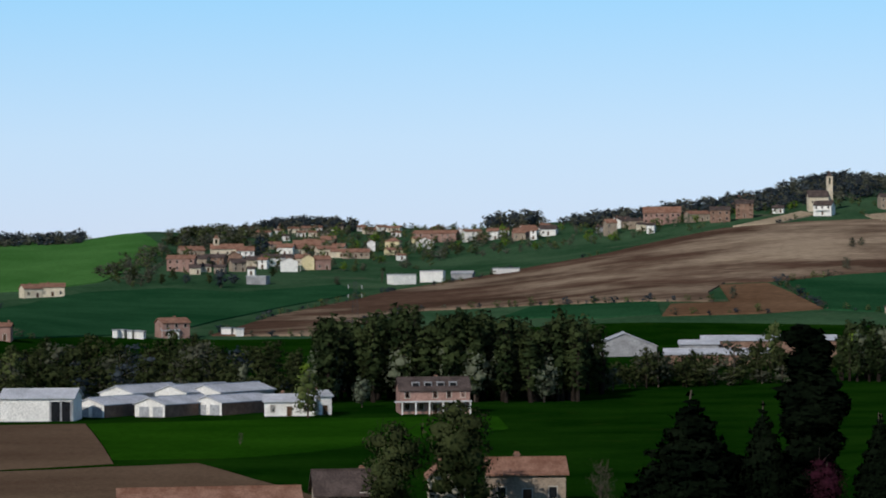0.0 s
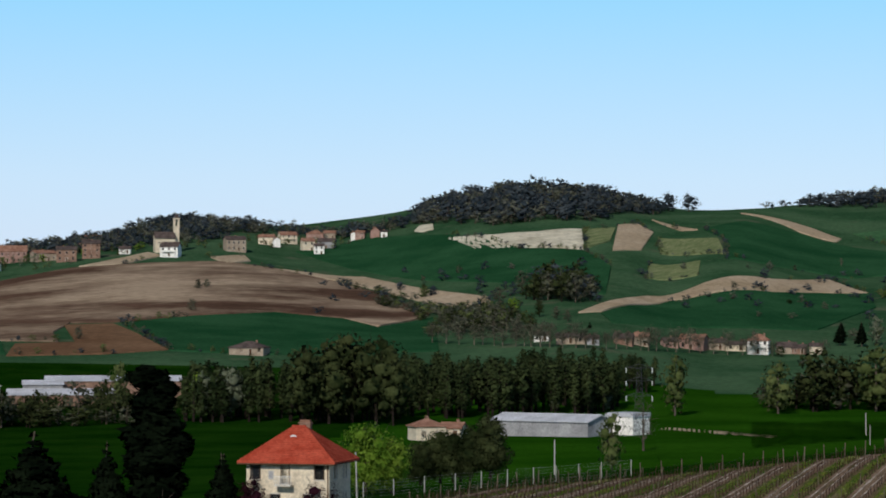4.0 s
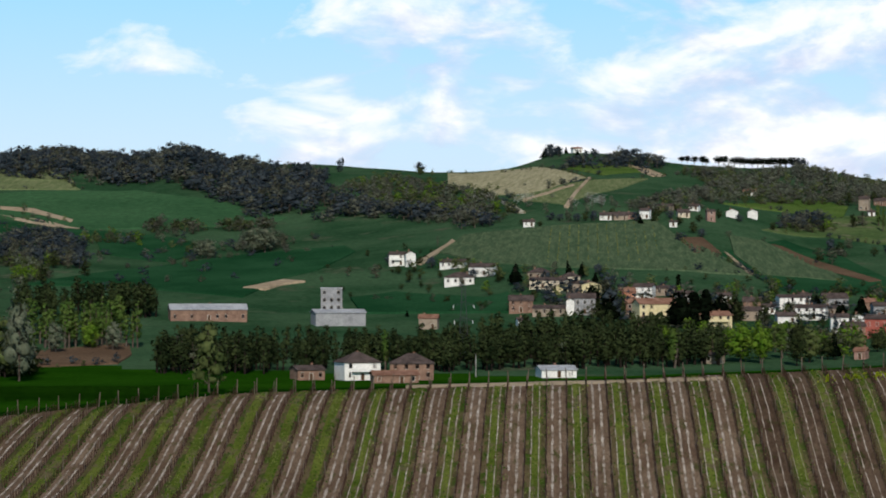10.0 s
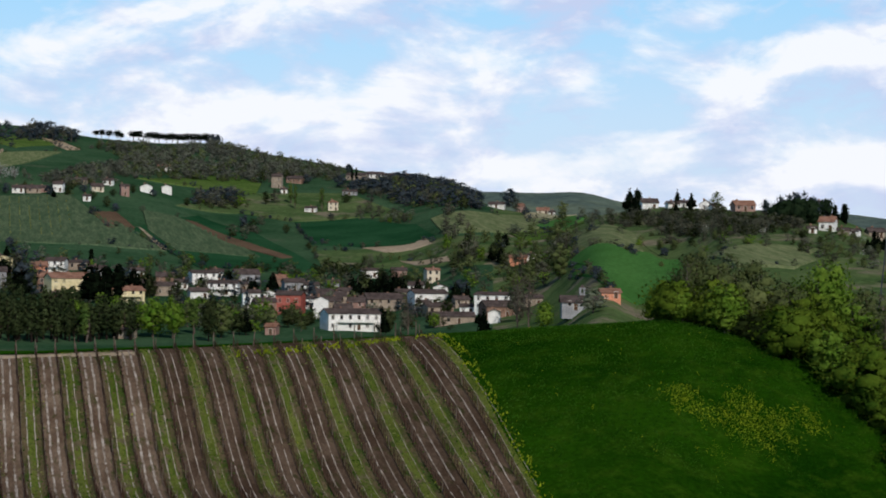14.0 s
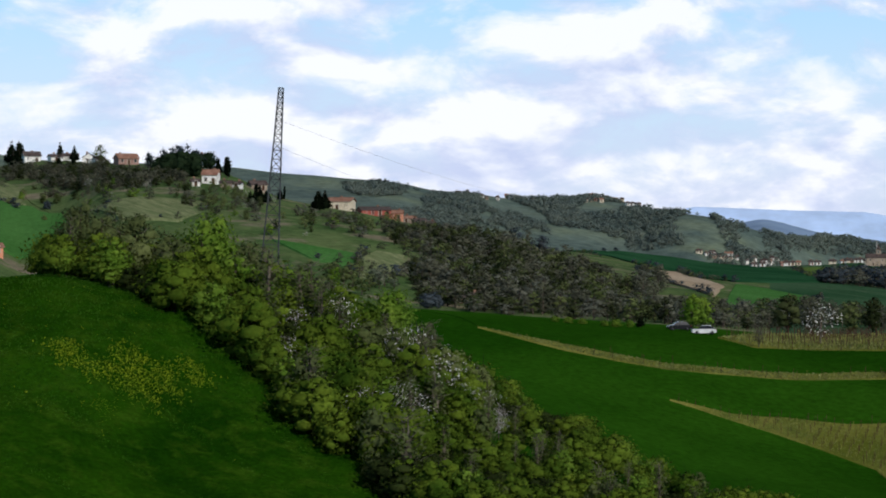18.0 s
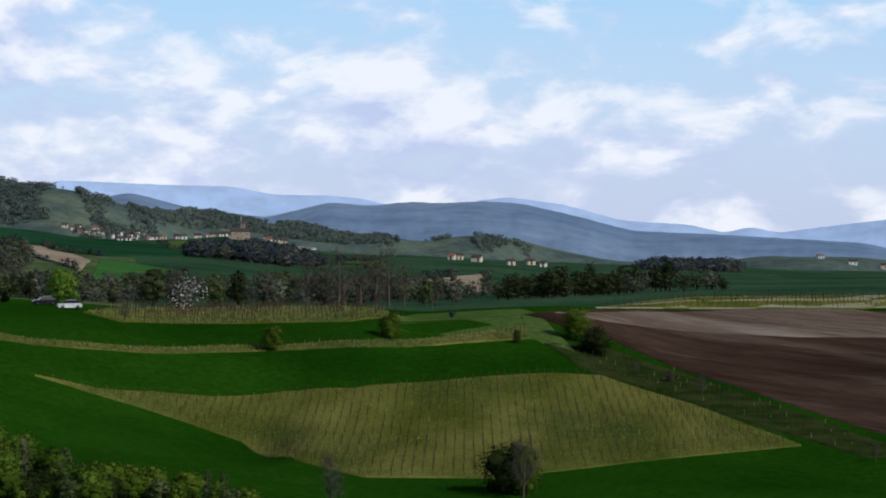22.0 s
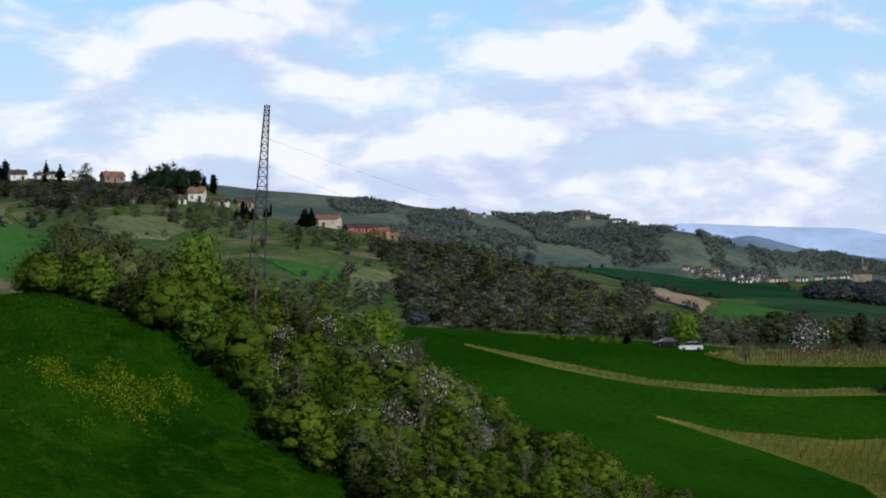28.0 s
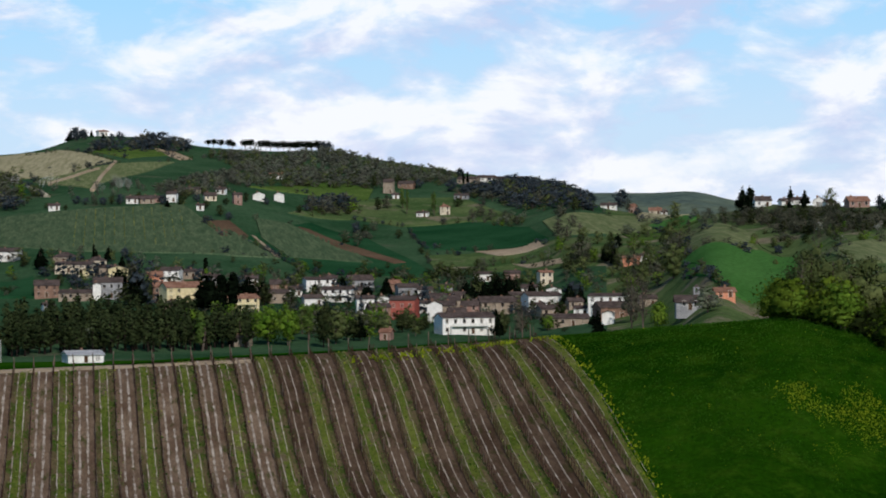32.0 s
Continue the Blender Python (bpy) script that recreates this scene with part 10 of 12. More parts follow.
tree("blossom", 59.46, 788, 2.1, 1.3, where="on the southern hill")
tree("scrub", 61.39, 818, 5.9, 1.3, where="on the southern hill")
tree("alder", 61.65, 812, 6.2, 1.2, where="on the southern hill")
tree("scrub", 62.04, 816, 5.5, 1.3, where="on the southern hill")
tree("alder", 62.29, 818, 4.8, 1.3, where="on the southern hill")
tree("dark", 63.96, 1100, 4.9, 1.4, where="on the southern hill")
tree("dark", 64.21, 1180, 9.6, 1.2, where="on the southern hill")
tree("scrub", 64.53, 1190, 9.1, 1.3, where="on the southern hill")
tree("dark", 64.85, 1128, 8.1, 1.2, where="on the southern hill")
tree("scrub", 65.36, 1036, 8.4, 1.4, where="on the southern hill")
tree("scrub", 65.74, 956, 8.6, 1.3, where="on the southern hill")
tree("scrub", 66.13, 884, 8.7, 1.2, where="on the southern hill")
tree("alder", 63.83, 844, 6.8, 1.3, where="on the southern hill")
tree("scrub", 63.32, 798, 7.2, 1.3, where="on the southern hill")
tree("alder", 62.68, 768, 7.6, 1.2, where="on the southern hill")
tree("scrub", 62.3, 722, 8.1, 1.2, where="on the southern hill")
tree("dark", 62.37, 662, 4.2, 1.3, where="on the southern hill")
tree("scrub", 63.07, 734, 6.6, 1.3, where="on the southern hill")
tree("scrub", 64.47, 782, 7.7, 1.3, where="on the southern hill")
tree("alder", 64.98, 792, 7.1, 1.2, where="on the southern hill")
tree("scrub", 60.11, 714, 3.9, 1.6, where="on the southern hill")
tree("scrub", 60.43, 712, 3.5, 1.6, where="on the southern hill")
tree("bare", 60.76, 720, 2.9, 1.6, where="on the southern hill")
tree("scrub", 67.01, 856, 5.8, 1.4, where="on the southern hill")
tree("scrub", 67.39, 848, 6.1, 1.2, where="on the southern hill")
tree("budding", 66.76, 810, 4.7, 1.2, where="on the southern hill")
tree("dark", 65.17, 1280, 2.3, 1.3, where="on the southern hill")
tree("dark", 66.25, 1380, 2.8, 1.3, where="on the southern hill")
tree("dark", 66.53, 1480, 3.0, 1.3, where="on the southern hill")
tree("dark", 37.76, 1420, 5.1, 1.5, where="on the vineyard hill")
tree("dark", 37.95, 1412, 4.4, 1.6, where="on the vineyard hill")
tree("scrub", 38.14, 1404, 5.7, 1.3, where="on the vineyard hill")
tree("dark", 38.33, 1400, 5.0, 1.4, where="on the vineyard hill")
tree("alder", 38.53, 1402, 5.4, 1.4, where="on the vineyard hill")
tree("dark", 38.72, 1400, 6.3, 1.2, where="on the vineyard hill")
tree("alder", 39.14, 1426, 5.1, 1.3, where="on the vineyard hill")
tree("dark", 39.68, 1392, 6.9, 1.1, where="on the vineyard hill")
tree("conifer", 39.78, 1380, 5.6, 1.2, where="on the vineyard hill")
tree("alder", 40.09, 1392, 6.3, 1.3, where="on the vineyard hill")
tree("alder", 40.17, 1426, 5.8, 1.2, where="on the vineyard hill")
tree("dark", 40.45, 1414, 5.1, 1.4, where="on the vineyard hill")
tree("alder", 40.65, 1380, 5.0, 1.5, where="on the vineyard hill")
tree("alder", 41.1, 1406, 4.4, 1.6, where="on the vineyard hill")
tree("alder", 41.55, 1440, 5.8, 1.3, where="on the vineyard hill")
tree("dark", 42.0, 1448, 4.6, 1.5, where="on the vineyard hill")
tree("alder", 40.97, 1352, 6.7, 1.2, where="on the vineyard hill")
tree("dark", 41.16, 1340, 4.8, 1.4, where="on the vineyard hill")
tree("alder", 37.5, 1392, 3.1, 1.8, where="on the vineyard hill")
tree("alder", 37.09, 1410, 3.8, 1.5, where="on the vineyard hill")
tree("alder", 44.45, 1620, 9.5, 1.1, where="on the vineyard hill")
tree("poplar", 45.12, 1518, 14.3, 1.3, where="on the vineyard hill")
tree("poplar", 45.81, 1502, 12.2, 1.3, where="on the vineyard hill")
tree("alder", 45.03, 1644, 8.1, 1.2, where="on the vineyard hill")
tree("dark", 45.48, 1634, 6.6, 1.3, where="on the vineyard hill")
tree("dark", 46.44, 1730, 7.0, 1.2, where="on the vineyard hill")
tree("dark", 46.25, 1618, 9.5, 1.1, where="on the vineyard hill")
tree("alder", 46.38, 1520, 6.8, 1.4, where="on the vineyard hill")
tree("dark", 46.76, 1580, 8.5, 1.3, where="on the vineyard hill")
tree("dark", 47.02, 1618, 6.6, 1.3, where="on the vineyard hill")
tree("dark", 47.27, 1570, 9.2, 1.2, where="on the vineyard hill")
tree("conifer", 47.59, 1618, 8.7, 1.4, where="on the vineyard hill")
tree("conifer", 47.69, 1702, 7.7, 1.4, where="on the vineyard hill")
tree("conifer", 48.0, 1740, 6.3, 1.3, where="on the vineyard hill")
tree("dark", 47.85, 1572, 8.5, 1.3, where="on the vineyard hill")
tree("grey", 48.1, 1492, 8.1, 1.2, where="on the vineyard hill")
tree("dark", 48.32, 1522, 7.5, 1.2, where="on the vineyard hill")
tree("dark", 48.61, 1484, 8.7, 1.1, where="on the vineyard hill")
tree("dark", 48.8, 1498, 8.1, 1.2, where="on the vineyard hill")
tree("alder", 49.03, 1410, 9.5, 1.0, where="on the vineyard hill")
tree("dark", 49.18, 1500, 8.1, 1.2, where="on the vineyard hill")
tree("dark", 49.39, 1498, 8.8, 1.1, where="on the vineyard hill")
tree("scrub", 46.89, 1470, 8.6, 1.2, where="on the vineyard hill")
tree("scrub", 47.14, 1450, 7.8, 1.3, where="on the vineyard hill")
tree("scrub", 47.46, 1432, 7.7, 1.3, where="on the vineyard hill")
tree("scrub", 46.7, 1462, 7.2, 1.3, where="on the vineyard hill")
tree("scrub", 47.72, 1414, 6.4, 1.3, where="on the vineyard hill")
tree("grey", 46.95, 1526, 8.9, 1.1, where="on the vineyard hill")
tree("scrub", 46.06, 1440, 4.5, 1.5, where="on the vineyard hill")
tree("scrub", 48.68, 1224, 9.4, 1.0, where="on the vineyard hill")
tree("scrub", 48.87, 1230, 8.3, 1.1, where="on the vineyard hill")
tree("alder", 49.12, 1108, 13.5, 0.8, where="on the vineyard hill")
tree("scrub", 49.31, 1112, 11.0, 0.8, where="on the vineyard hill")
tree("alder", 49.72, 1100, 8.4, 0.8, where="on the vineyard hill")
tree("dark", 49.89, 1118, 7.5, 0.9, where="on the vineyard hill")
tree("bare", 49.18, 1276, 5.2, 1.2, where="on the vineyard hill")
tree("budding", 50.07, 1200, 3.8, 1.4, where="on the vineyard hill")
tree("budding", 50.39, 1210, 4.4, 1.3, where="on the vineyard hill")
tree("fresh", 50.58, 1176, 3.7, 1.3, where="on the vineyard hill")
tree("scrub", 46.95, 1192, 7.5, 1.0, where="on the vineyard hill")
tree("alder", 46.82, 1202, 5.4, 1.1, where="on the vineyard hill")
tree("dark", 44.06, 1400, 7.6, 1.1, where="on the vineyard hill")
tree("alder", 44.26, 1390, 6.9, 1.2, where="on the vineyard hill")
tree("scrub", 44.45, 1416, 6.4, 1.2, where="on the vineyard hill")
tree("scrub", 43.29, 1476, 8.0, 1.3, where="on the vineyard hill")
tree("scrub", 43.55, 1476, 7.3, 1.3, where="on the vineyard hill")
tree("scrub", 43.03, 1470, 6.6, 1.4, where="on the vineyard hill")
tree("alder", 42.77, 1450, 5.2, 1.5, where="on the vineyard hill")
tree("alder", 43.87, 1484, 5.3, 1.4, where="on the vineyard hill")
tree("scrub", 44.77, 1518, 9.6, 1.1, where="on the vineyard hill")
tree("alder", 44.55, 1512, 8.8, 1.1, where="on the vineyard hill")
tree("alder", 45.03, 1380, 5.6, 1.3, where="on the vineyard hill")
tree("alder", 45.54, 1290, 4.1, 1.5, where="on the vineyard hill")
tree("dark", 47.85, 1204, 2.2, 2.0, where="on the vineyard hill")
tree("dark", 46.38, 1272, 2.9, 1.8, where="on the vineyard hill")
tree("dark", 32.93, 1895, 6.0, 1.2, where="on the vineyard hill")
tree("budding", 34.76, 1808, 6.5, 1.6, where="on the vineyard hill")
tree("budding", 35.05, 1810, 3.3, 1.6, where="on the vineyard hill")
tree("roadside", 14.57, 1038, 9.3, 1.15, where="below the pasture hill")
tree("roadside", 14.88, 1034, 10.5, 1.15, where="below the pasture hill")
tree("roadside", 15.2, 1028, 7.0, 1.06, where="below the pasture hill")
tree("roadside", 15.54, 1022, 9.3, 1.21, where="below the pasture hill")
tree("roadside", 15.72, 1018, 8.6, 0.98, where="below the pasture hill")
tree("roadside", 15.99, 1012, 8.9, 0.90, where="below the pasture hill")
tree("roadside", 16.19, 1006, 7.8, 1.22, where="below the pasture hill")
tree("roadside", 16.49, 1000, 7.3, 1.17, where="below the pasture hill")
tree("roadside", 16.68, 998, 9.0, 0.94, where="below the pasture hill")
tree("roadside", 16.85, 994, 9.8, 0.97, where="below the pasture hill")
tree("roadside", 17.06, 990, 10.2, 1.20, where="below the pasture hill")
tree("roadside", 17.27, 986, 10.1, 1.08, where="below the pasture hill")
tree("roadside", 17.56, 982, 7.3, 1.22, where="below the pasture hill")
tree("roadside", 17.85, 980, 10.0, 1.21, where="below the pasture hill")
tree("roadside", 18.07, 980, 7.9, 0.95, where="below the pasture hill")
tree("roadside", 18.27, 982, 6.9, 1.00, where="below the pasture hill")
tree("roadside", 18.54, 988, 6.7, 1.13, where="below the pasture hill")
tree("roadside", 18.77, 996, 7.8, 1.18, where="below the pasture hill")
tree("roadside", 19.02, 1004, 7.9, 1.06, where="below the pasture hill")
tree("roadside", 19.32, 1012, 7.0, 1.24, where="below the pasture hill")
tree("roadside", 19.49, 1016, 9.6, 1.19, where="below the pasture hill")
tree("roadside", 19.66, 1022, 9.8, 1.02, where="below the pasture hill")
tree("roadside", 19.93, 1030, 7.0, 0.91, where="below the pasture hill")
tree("roadside", 20.13, 1034, 10.5, 0.96, where="below the pasture hill")
tree("roadside", 20.43, 1042, 10.5, 1.22, where="below the pasture hill")
tree("roadside", 20.66, 1044, 8.4, 1.08, where="below the pasture hill")
tree("roadside", 20.97, 1046, 7.5, 1.16, where="below the pasture hill")
tree("roadside", 21.28, 1046, 10.3, 0.91, where="below the pasture hill")
tree("roadside", 21.62, 1044, 7.4, 1.01, where="below the pasture hill")
tree("roadside", 21.9, 1042, 10.5, 1.01, where="below the pasture hill")
tree("roadside", 22.28, 1040, 6.1, 1.2, where="below the pasture hill")
tree("alder", 22.48, 1036, 5.1, 1.2, where="below the pasture hill")
tree("roadside", 23.06, 1036, 5.6, 1.2, where="below the pasture hill")
tree("roadside", 23.44, 1042, 7.0, 1.1, where="below the pasture hill")
tree("conifer", 18.17, 1070, 3.4, 1.2, where="below the pasture hill")
tree("conifer", 23.83, 1130, 9.1, 1.1, where="below the pasture hill")
tree("conifer", 24.28, 1128, 9.1, 1.0, where="below the pasture hill")
tree("scrub", 24.11, 1124, 5.6, 1.3, where="below the pasture hill")
tree("budding", 24.67, 1134, 7.1, 1.0, where="below the pasture hill")
tree("scrub", 25.18, 1176, 5.8, 1.4, where="below the pasture hill")
tree("budding", 25.76, 1246, 5.0, 1.2, where="below the pasture hill")
tree("alder", 26.21, 1236, 10.6, 1.0, where="below the pasture hill")
tree("scrub", 24.93, 1350, 10.3, 1.2, where="below the pasture hill")
tree("dark", 25.19, 1344, 10.3, 1.1, where="below the pasture hill")
tree("scrub", 25.51, 1332, 9.6, 1.1, where="below the pasture hill")
tree("scrub", 25.83, 1334, 10.2, 1.1, where="below the pasture hill")
tree("dark", 26.15, 1336, 10.8, 1.0, where="below the pasture hill")
tree("alder", 26.47, 1332, 10.2, 1.0, where="below the pasture hill")
tree("scrub", 26.79, 1334, 9.6, 1.1, where="below the pasture hill")
tree("dark", 27.04, 1336, 10.2, 1.0, where="below the pasture hill")
tree("alder", 27.17, 1288, 8.7, 1.1, where="below the pasture hill")
tree("alder", 22.68, 1278, 2.9, 2.0, where="below the pasture hill")
tree("alder", 23.06, 1282, 2.9, 2.0, where="below the pasture hill")
tree("dark", 23.71, 1284, 2.3, 2.2, where="below the pasture hill")
tree("scrub", 16.64, 1270, 11.4, 1.1, where="below the pasture hill")
tree("alder", 16.89, 1220, 13.2, 1.0, where="below the pasture hill")
tree("scrub", 17.21, 1216, 14.2, 1.0, where="below the pasture hill")
tree("alder", 17.53, 1206, 15.2, 1.0, where="below the pasture hill")
tree("scrub", 17.85, 1200, 15.1, 1.0, where="below the pasture hill")
tree("scrub", 18.17, 1212, 13.1, 1.0, where="below the pasture hill")
tree("scrub", 16.12, 1216, 9.8, 1.1, where="below the pasture hill")
tree("fresh", 16.44, 1154, 8.8, 1.1, where="below the pasture hill")
tree("alder", 17.02, 1136, 8.7, 1.0, where="below the pasture hill")
tree("scrub", 17.4, 1114, 6.5, 1.2, where="below the pasture hill")
tree("scrub", 17.66, 1104, 5.5, 1.3, where="below the pasture hill")
tree("scrub", 15.99, 1068, 8.6, 1.2, where="below the pasture hill")
tree("scrub", 16.5, 1038, 8.4, 1.2, where="below the pasture hill")
tree("alder", 16.82, 1054, 9.5, 1.0, where="below the pasture hill")
tree("alder", 15.61, 1078, 7.3, 1.3, where="below the pasture hill")
tree("scrub", 15.17, 1072, 8.2, 1.2, where="below the pasture hill")
tree("alder", 14.41, 1332, 6.6, 1.2, where="below the pasture hill")
tree("dark", 14.6, 1322, 5.9, 1.3, where="below the pasture hill")
tree("dark", 13.84, 1366, 5.5, 1.4, where="below the pasture hill")
tree("alder", 13.71, 1292, 5.8, 1.5, where="below the pasture hill")
tree("scrub", 14.09, 1266, 5.7, 1.6, where="below the pasture hill")
tree("alder", 14.53, 1234, 3.9, 1.8, where="below the pasture hill")
tree("alder", 13.4, 1348, 3.0, 2.0, where="below the pasture hill")
tree("willow", 29.72, 1418, 8.9, 0.9, where="below the pasture hill")
tree("willow", 29.91, 1394, 7.5, 1.0, where="below the pasture hill")
tree("willow", 30.41, 1382, 4.4, 1.5, where="below the pasture hill")
tree("willow", 30.98, 1410, 10.8, 1.2, where="below the pasture hill")
tree("willow", 31.36, 1418, 10.2, 1.2, where="below the pasture hill")
tree("grey", 30.73, 1432, 9.7, 1.2, where="below the pasture hill")
tree("scrub", 31.67, 1430, 9.0, 1.2, where="below the pasture hill")
tree("scrub", 28.83, 1524, 5.5, 1.6, where="below the pasture hill")
tree("scrub", 29.21, 1516, 6.1, 1.5, where="below the pasture hill")
tree("scrub", 29.59, 1522, 6.2, 1.4, where="below the pasture hill")
tree("scrub", 28.32, 1508, 4.1, 1.6, where="below the pasture hill")
tree("scrub", 27.69, 1516, 4.1, 1.6, where="below the pasture hill")
tree("grey", 28.57, 1344, 2.4, 1.8, where="below the pasture hill")
tree("grey", 28.13, 1352, 3.0, 1.6, where="below the pasture hill")
tree("alder", 11.64, 700, 22.9, 0.9, where="in the valley belt")
tree("alder", 12.20, 706, 24.7, 0.95, where="in the valley belt")
tree("alder", 12.76, 712, 26.3, 0.95, where="in the valley belt")
tree("alder", 13.31, 704, 25.3, 0.9, where="in the valley belt")
tree("alder", 13.71, 700, 21.7, 0.85, where="in the valley belt")
tree("willow", 25.71, 778, 26.0, 0.6, where="in the valley belt")
tree("dark", 35.97, 1198, 5.9, 1.2, where="below the hillside vineyard")
tree("dark", 35.02, 1258, 6.2, 1.2, where="below the hillside vineyard")
tree("alder", 34.51, 1214, 7.1, 1.1, where="below the hillside vineyard")
tree("dark", 34.07, 1290, 5.8, 1.3, where="below the hillside vineyard")
tree("conifer", 36.94, 1170, 11.6, 1.2, where="below the hillside vineyard")
tree("alder", 34.26, 1250, 4.5, 1.5, where="below the hillside vineyard")
tree("alder", 35.21, 1218, 3.8, 1.6, where="below the hillside vineyard")
tree("alder", 34.76, 1278, 4.6, 1.3, where="below the hillside vineyard")
tree("alder", 36.54, 1182, 5.3, 1.3, where="below the hillside vineyard")
tree("alder", 33.56, 1342, 3.6, 1.6, where="below the hillside vineyard")
tree("scrub", 33.75, 1240, 7.3, 1.1, where="below the hillside vineyard")


def thicket(outline, n, tall, kinds, white, label, name="hedge"):
    """A wild hedge of bushes inside an outline, as one mesh; tall: (bearing, height) pairs; kinds: (name, share, height, width);
    white: (bearing, dist, radius) of the blossoming patches."""
    rng = np.random.default_rng(7)
    pts = np.array(outline)
    tb, th = np.array(tall).T
    b = rng.uniform(pts[:, 0].min(), pts[:, 0].max(), n * 6)
    d = rng.uniform(pts[:, 1].min(), pts[:, 1].max(), n * 6)
    ok = inside(outline, b, d)
    b, d = b[ok][:n], d[ok][:n]
    z = polar_land(b, d)
    mats, V, T, M, N, count = [], [], [], [], [], 0
    for k in kinds:
        mats += [MATS[TREES[k[0]][8]], MATS[TREES[k[0]][9]]]
    shares = np.cumsum([k[1] for k in kinds])
    snow = [k[0] for k in kinds].index("blossom")
    for bb, dd, zz in zip(b, d, z):
        patch = 0.5 + 0.62 * noise.noise(Vector((bb * 1.1, dd * 0.07, 0.0))) + rng.normal(0, 0.2)
        which = int(np.searchsorted(shares, np.clip(patch, 0.0, 0.999) * shares[-1]))
        near = max(1 - math.hypot(radians(bb - pb) * pd, dd - pd) / pr for pb, pd, pr in white)
        if rng.random() < 0.5 * near + 0.012:
            which = snow
        kind, _, high, broad = kinds[which]
        form = forms(kind, 2.9)[rng.integers(5)]
        s = np.interp(bb, tb, th) * high * rng.uniform(0.5, 1.15)
        w = s * broad * rng.uniform(0.9, 1.3)
        v, nn = planted(form, dd * math.sin(radians(bb)), dd * math.cos(radians(bb)), zz - 0.1, rng.uniform(0, 6.28), w, s)
        V.append(v)
        N.append(nn)
        T.append(form[1] + count)
        M.append(form[2] + 2 * which)
        count += len(v)
    ob = new(name, tri_mesh(name, np.concatenate(V), np.concatenate(T), mats, np.concatenate(M), normals=np.concatenate(N)))
    return tagged(ob, label, "hedge", kind="stuff")


thicket([(53.4, 288), (55, 284), (57, 276), (58.5, 268), (60, 255), (61.5, 243), (64, 236), (69.5, 236), (72.6, 240), (72.8, 250), (70.2, 254), (68, 268), (66, 284), (64, 296), (62.6, 306), (61.5, 318), (58, 325), (55, 318), (53.4, 302)],
        540, [(53, 4.0), (54.2, 7.0), (57, 8.0), (60, 7.6), (62, 6.4), (64, 4.6), (70, 3.6), (73, 3.0)],
        [("bramble", 0.26, 0.6, 1.25), ("bush", 0.28, 0.8, 1.1), ("wand", 0.08, 1.2, 1.2), ("fresh", 0.12, 0.8, 1.15), ("bush", 0.16, 0.9, 1.0), ("budding", 0.12, 0.9, 1.1), ("blossom", 0.0, 0.95, 1.0)],
        [(59.35, 276, 7), (60.38, 276, 8), (61.28, 276, 9), (62.06, 278, 9), (62.7, 276, 8), (61.09, 286, 7), (61.42, 262, 4), (63.21, 276, 7), (59.99, 280, 6)],
        "wild hedge of budding bushes with white blossom and fresh leaf")

# ---- the near vineyard: rows up the face of the hill ----
ROW_BEARING, ROW_GAP = 37.8, 2.29
UX, UY = math.sin(radians(ROW_BEARING)), math.cos(radians(ROW_BEARING))


def on_row(p, s):
    """Plan place of a point s metres along the row that lies p metres to the right."""
    return s * UX + p * UY, s * UY - p * UX


def crest_of(p):
    pts = np.array(LINES[2])
    s = 285.0
    for _ in range(6):
        x, y = on_row(p, s)
        want = np.interp(math.degrees(math.atan2(x, y)), pts[:, 0], pts[:, 1]) - 1.5
        s = math.sqrt(max(1.0, want ** 2 - p ** 2))
    return s


def strip(p0, p1, s0, s1, lift, step=3.0):
    """A ribbon on the land between two offsets, along the rows."""
    n = max(2, int((s1 - s0) / step) + 1)
    s = np.linspace(s0, s1, n)
    verts, tris = [], []
    for k, ss in enumerate(s):
        for p in (p0, p1):
            x, y = on_row(p, ss)
            verts.append((x, y, float(land(np.float64(x), np.float64(y))) + lift))
        if k:
            a = 2 * (k - 1)
            tris += [(a, a + 1, a + 2), (a + 2, a + 1, a + 3)]
    return np.array(verts), np.array(tris)


def ribbons(name, bands, mats, parent=None):
    V, T, M, count = [], [], [], 0
    for p0, p1, s0, s1, lift, m in bands:
        v, t = strip(p0, p1, s0, s1, lift)
        V.append(v)
        T.append(t + count)
        M.append(np.full(len(t), m))
        count += len(v)
    ob = new(name, tri_mesh(name, np.concatenate(V), np.concatenate(T), [MATS[k] for k in mats], np.concatenate(M)))
    if parent is not None:
        ob.parent = parent
    return ob


def post_mesh(height, r):
    v, t = limb((0, 0, -0.3), (0, 0, height), r, r * 0.85, 5)
    v2, t2 = limb((0, 0, height), (0, 0, height + 0.02), r * 0.85, 0.001, 5)
    return tri_mesh("post", np.concatenate([v, v2]), np.concatenate([t, t2 + len(v)]), [MATS["post_wood"]])


POST = post_mesh(1.55, 0.05)
END_POST = post_mesh(1.75, 0.07)


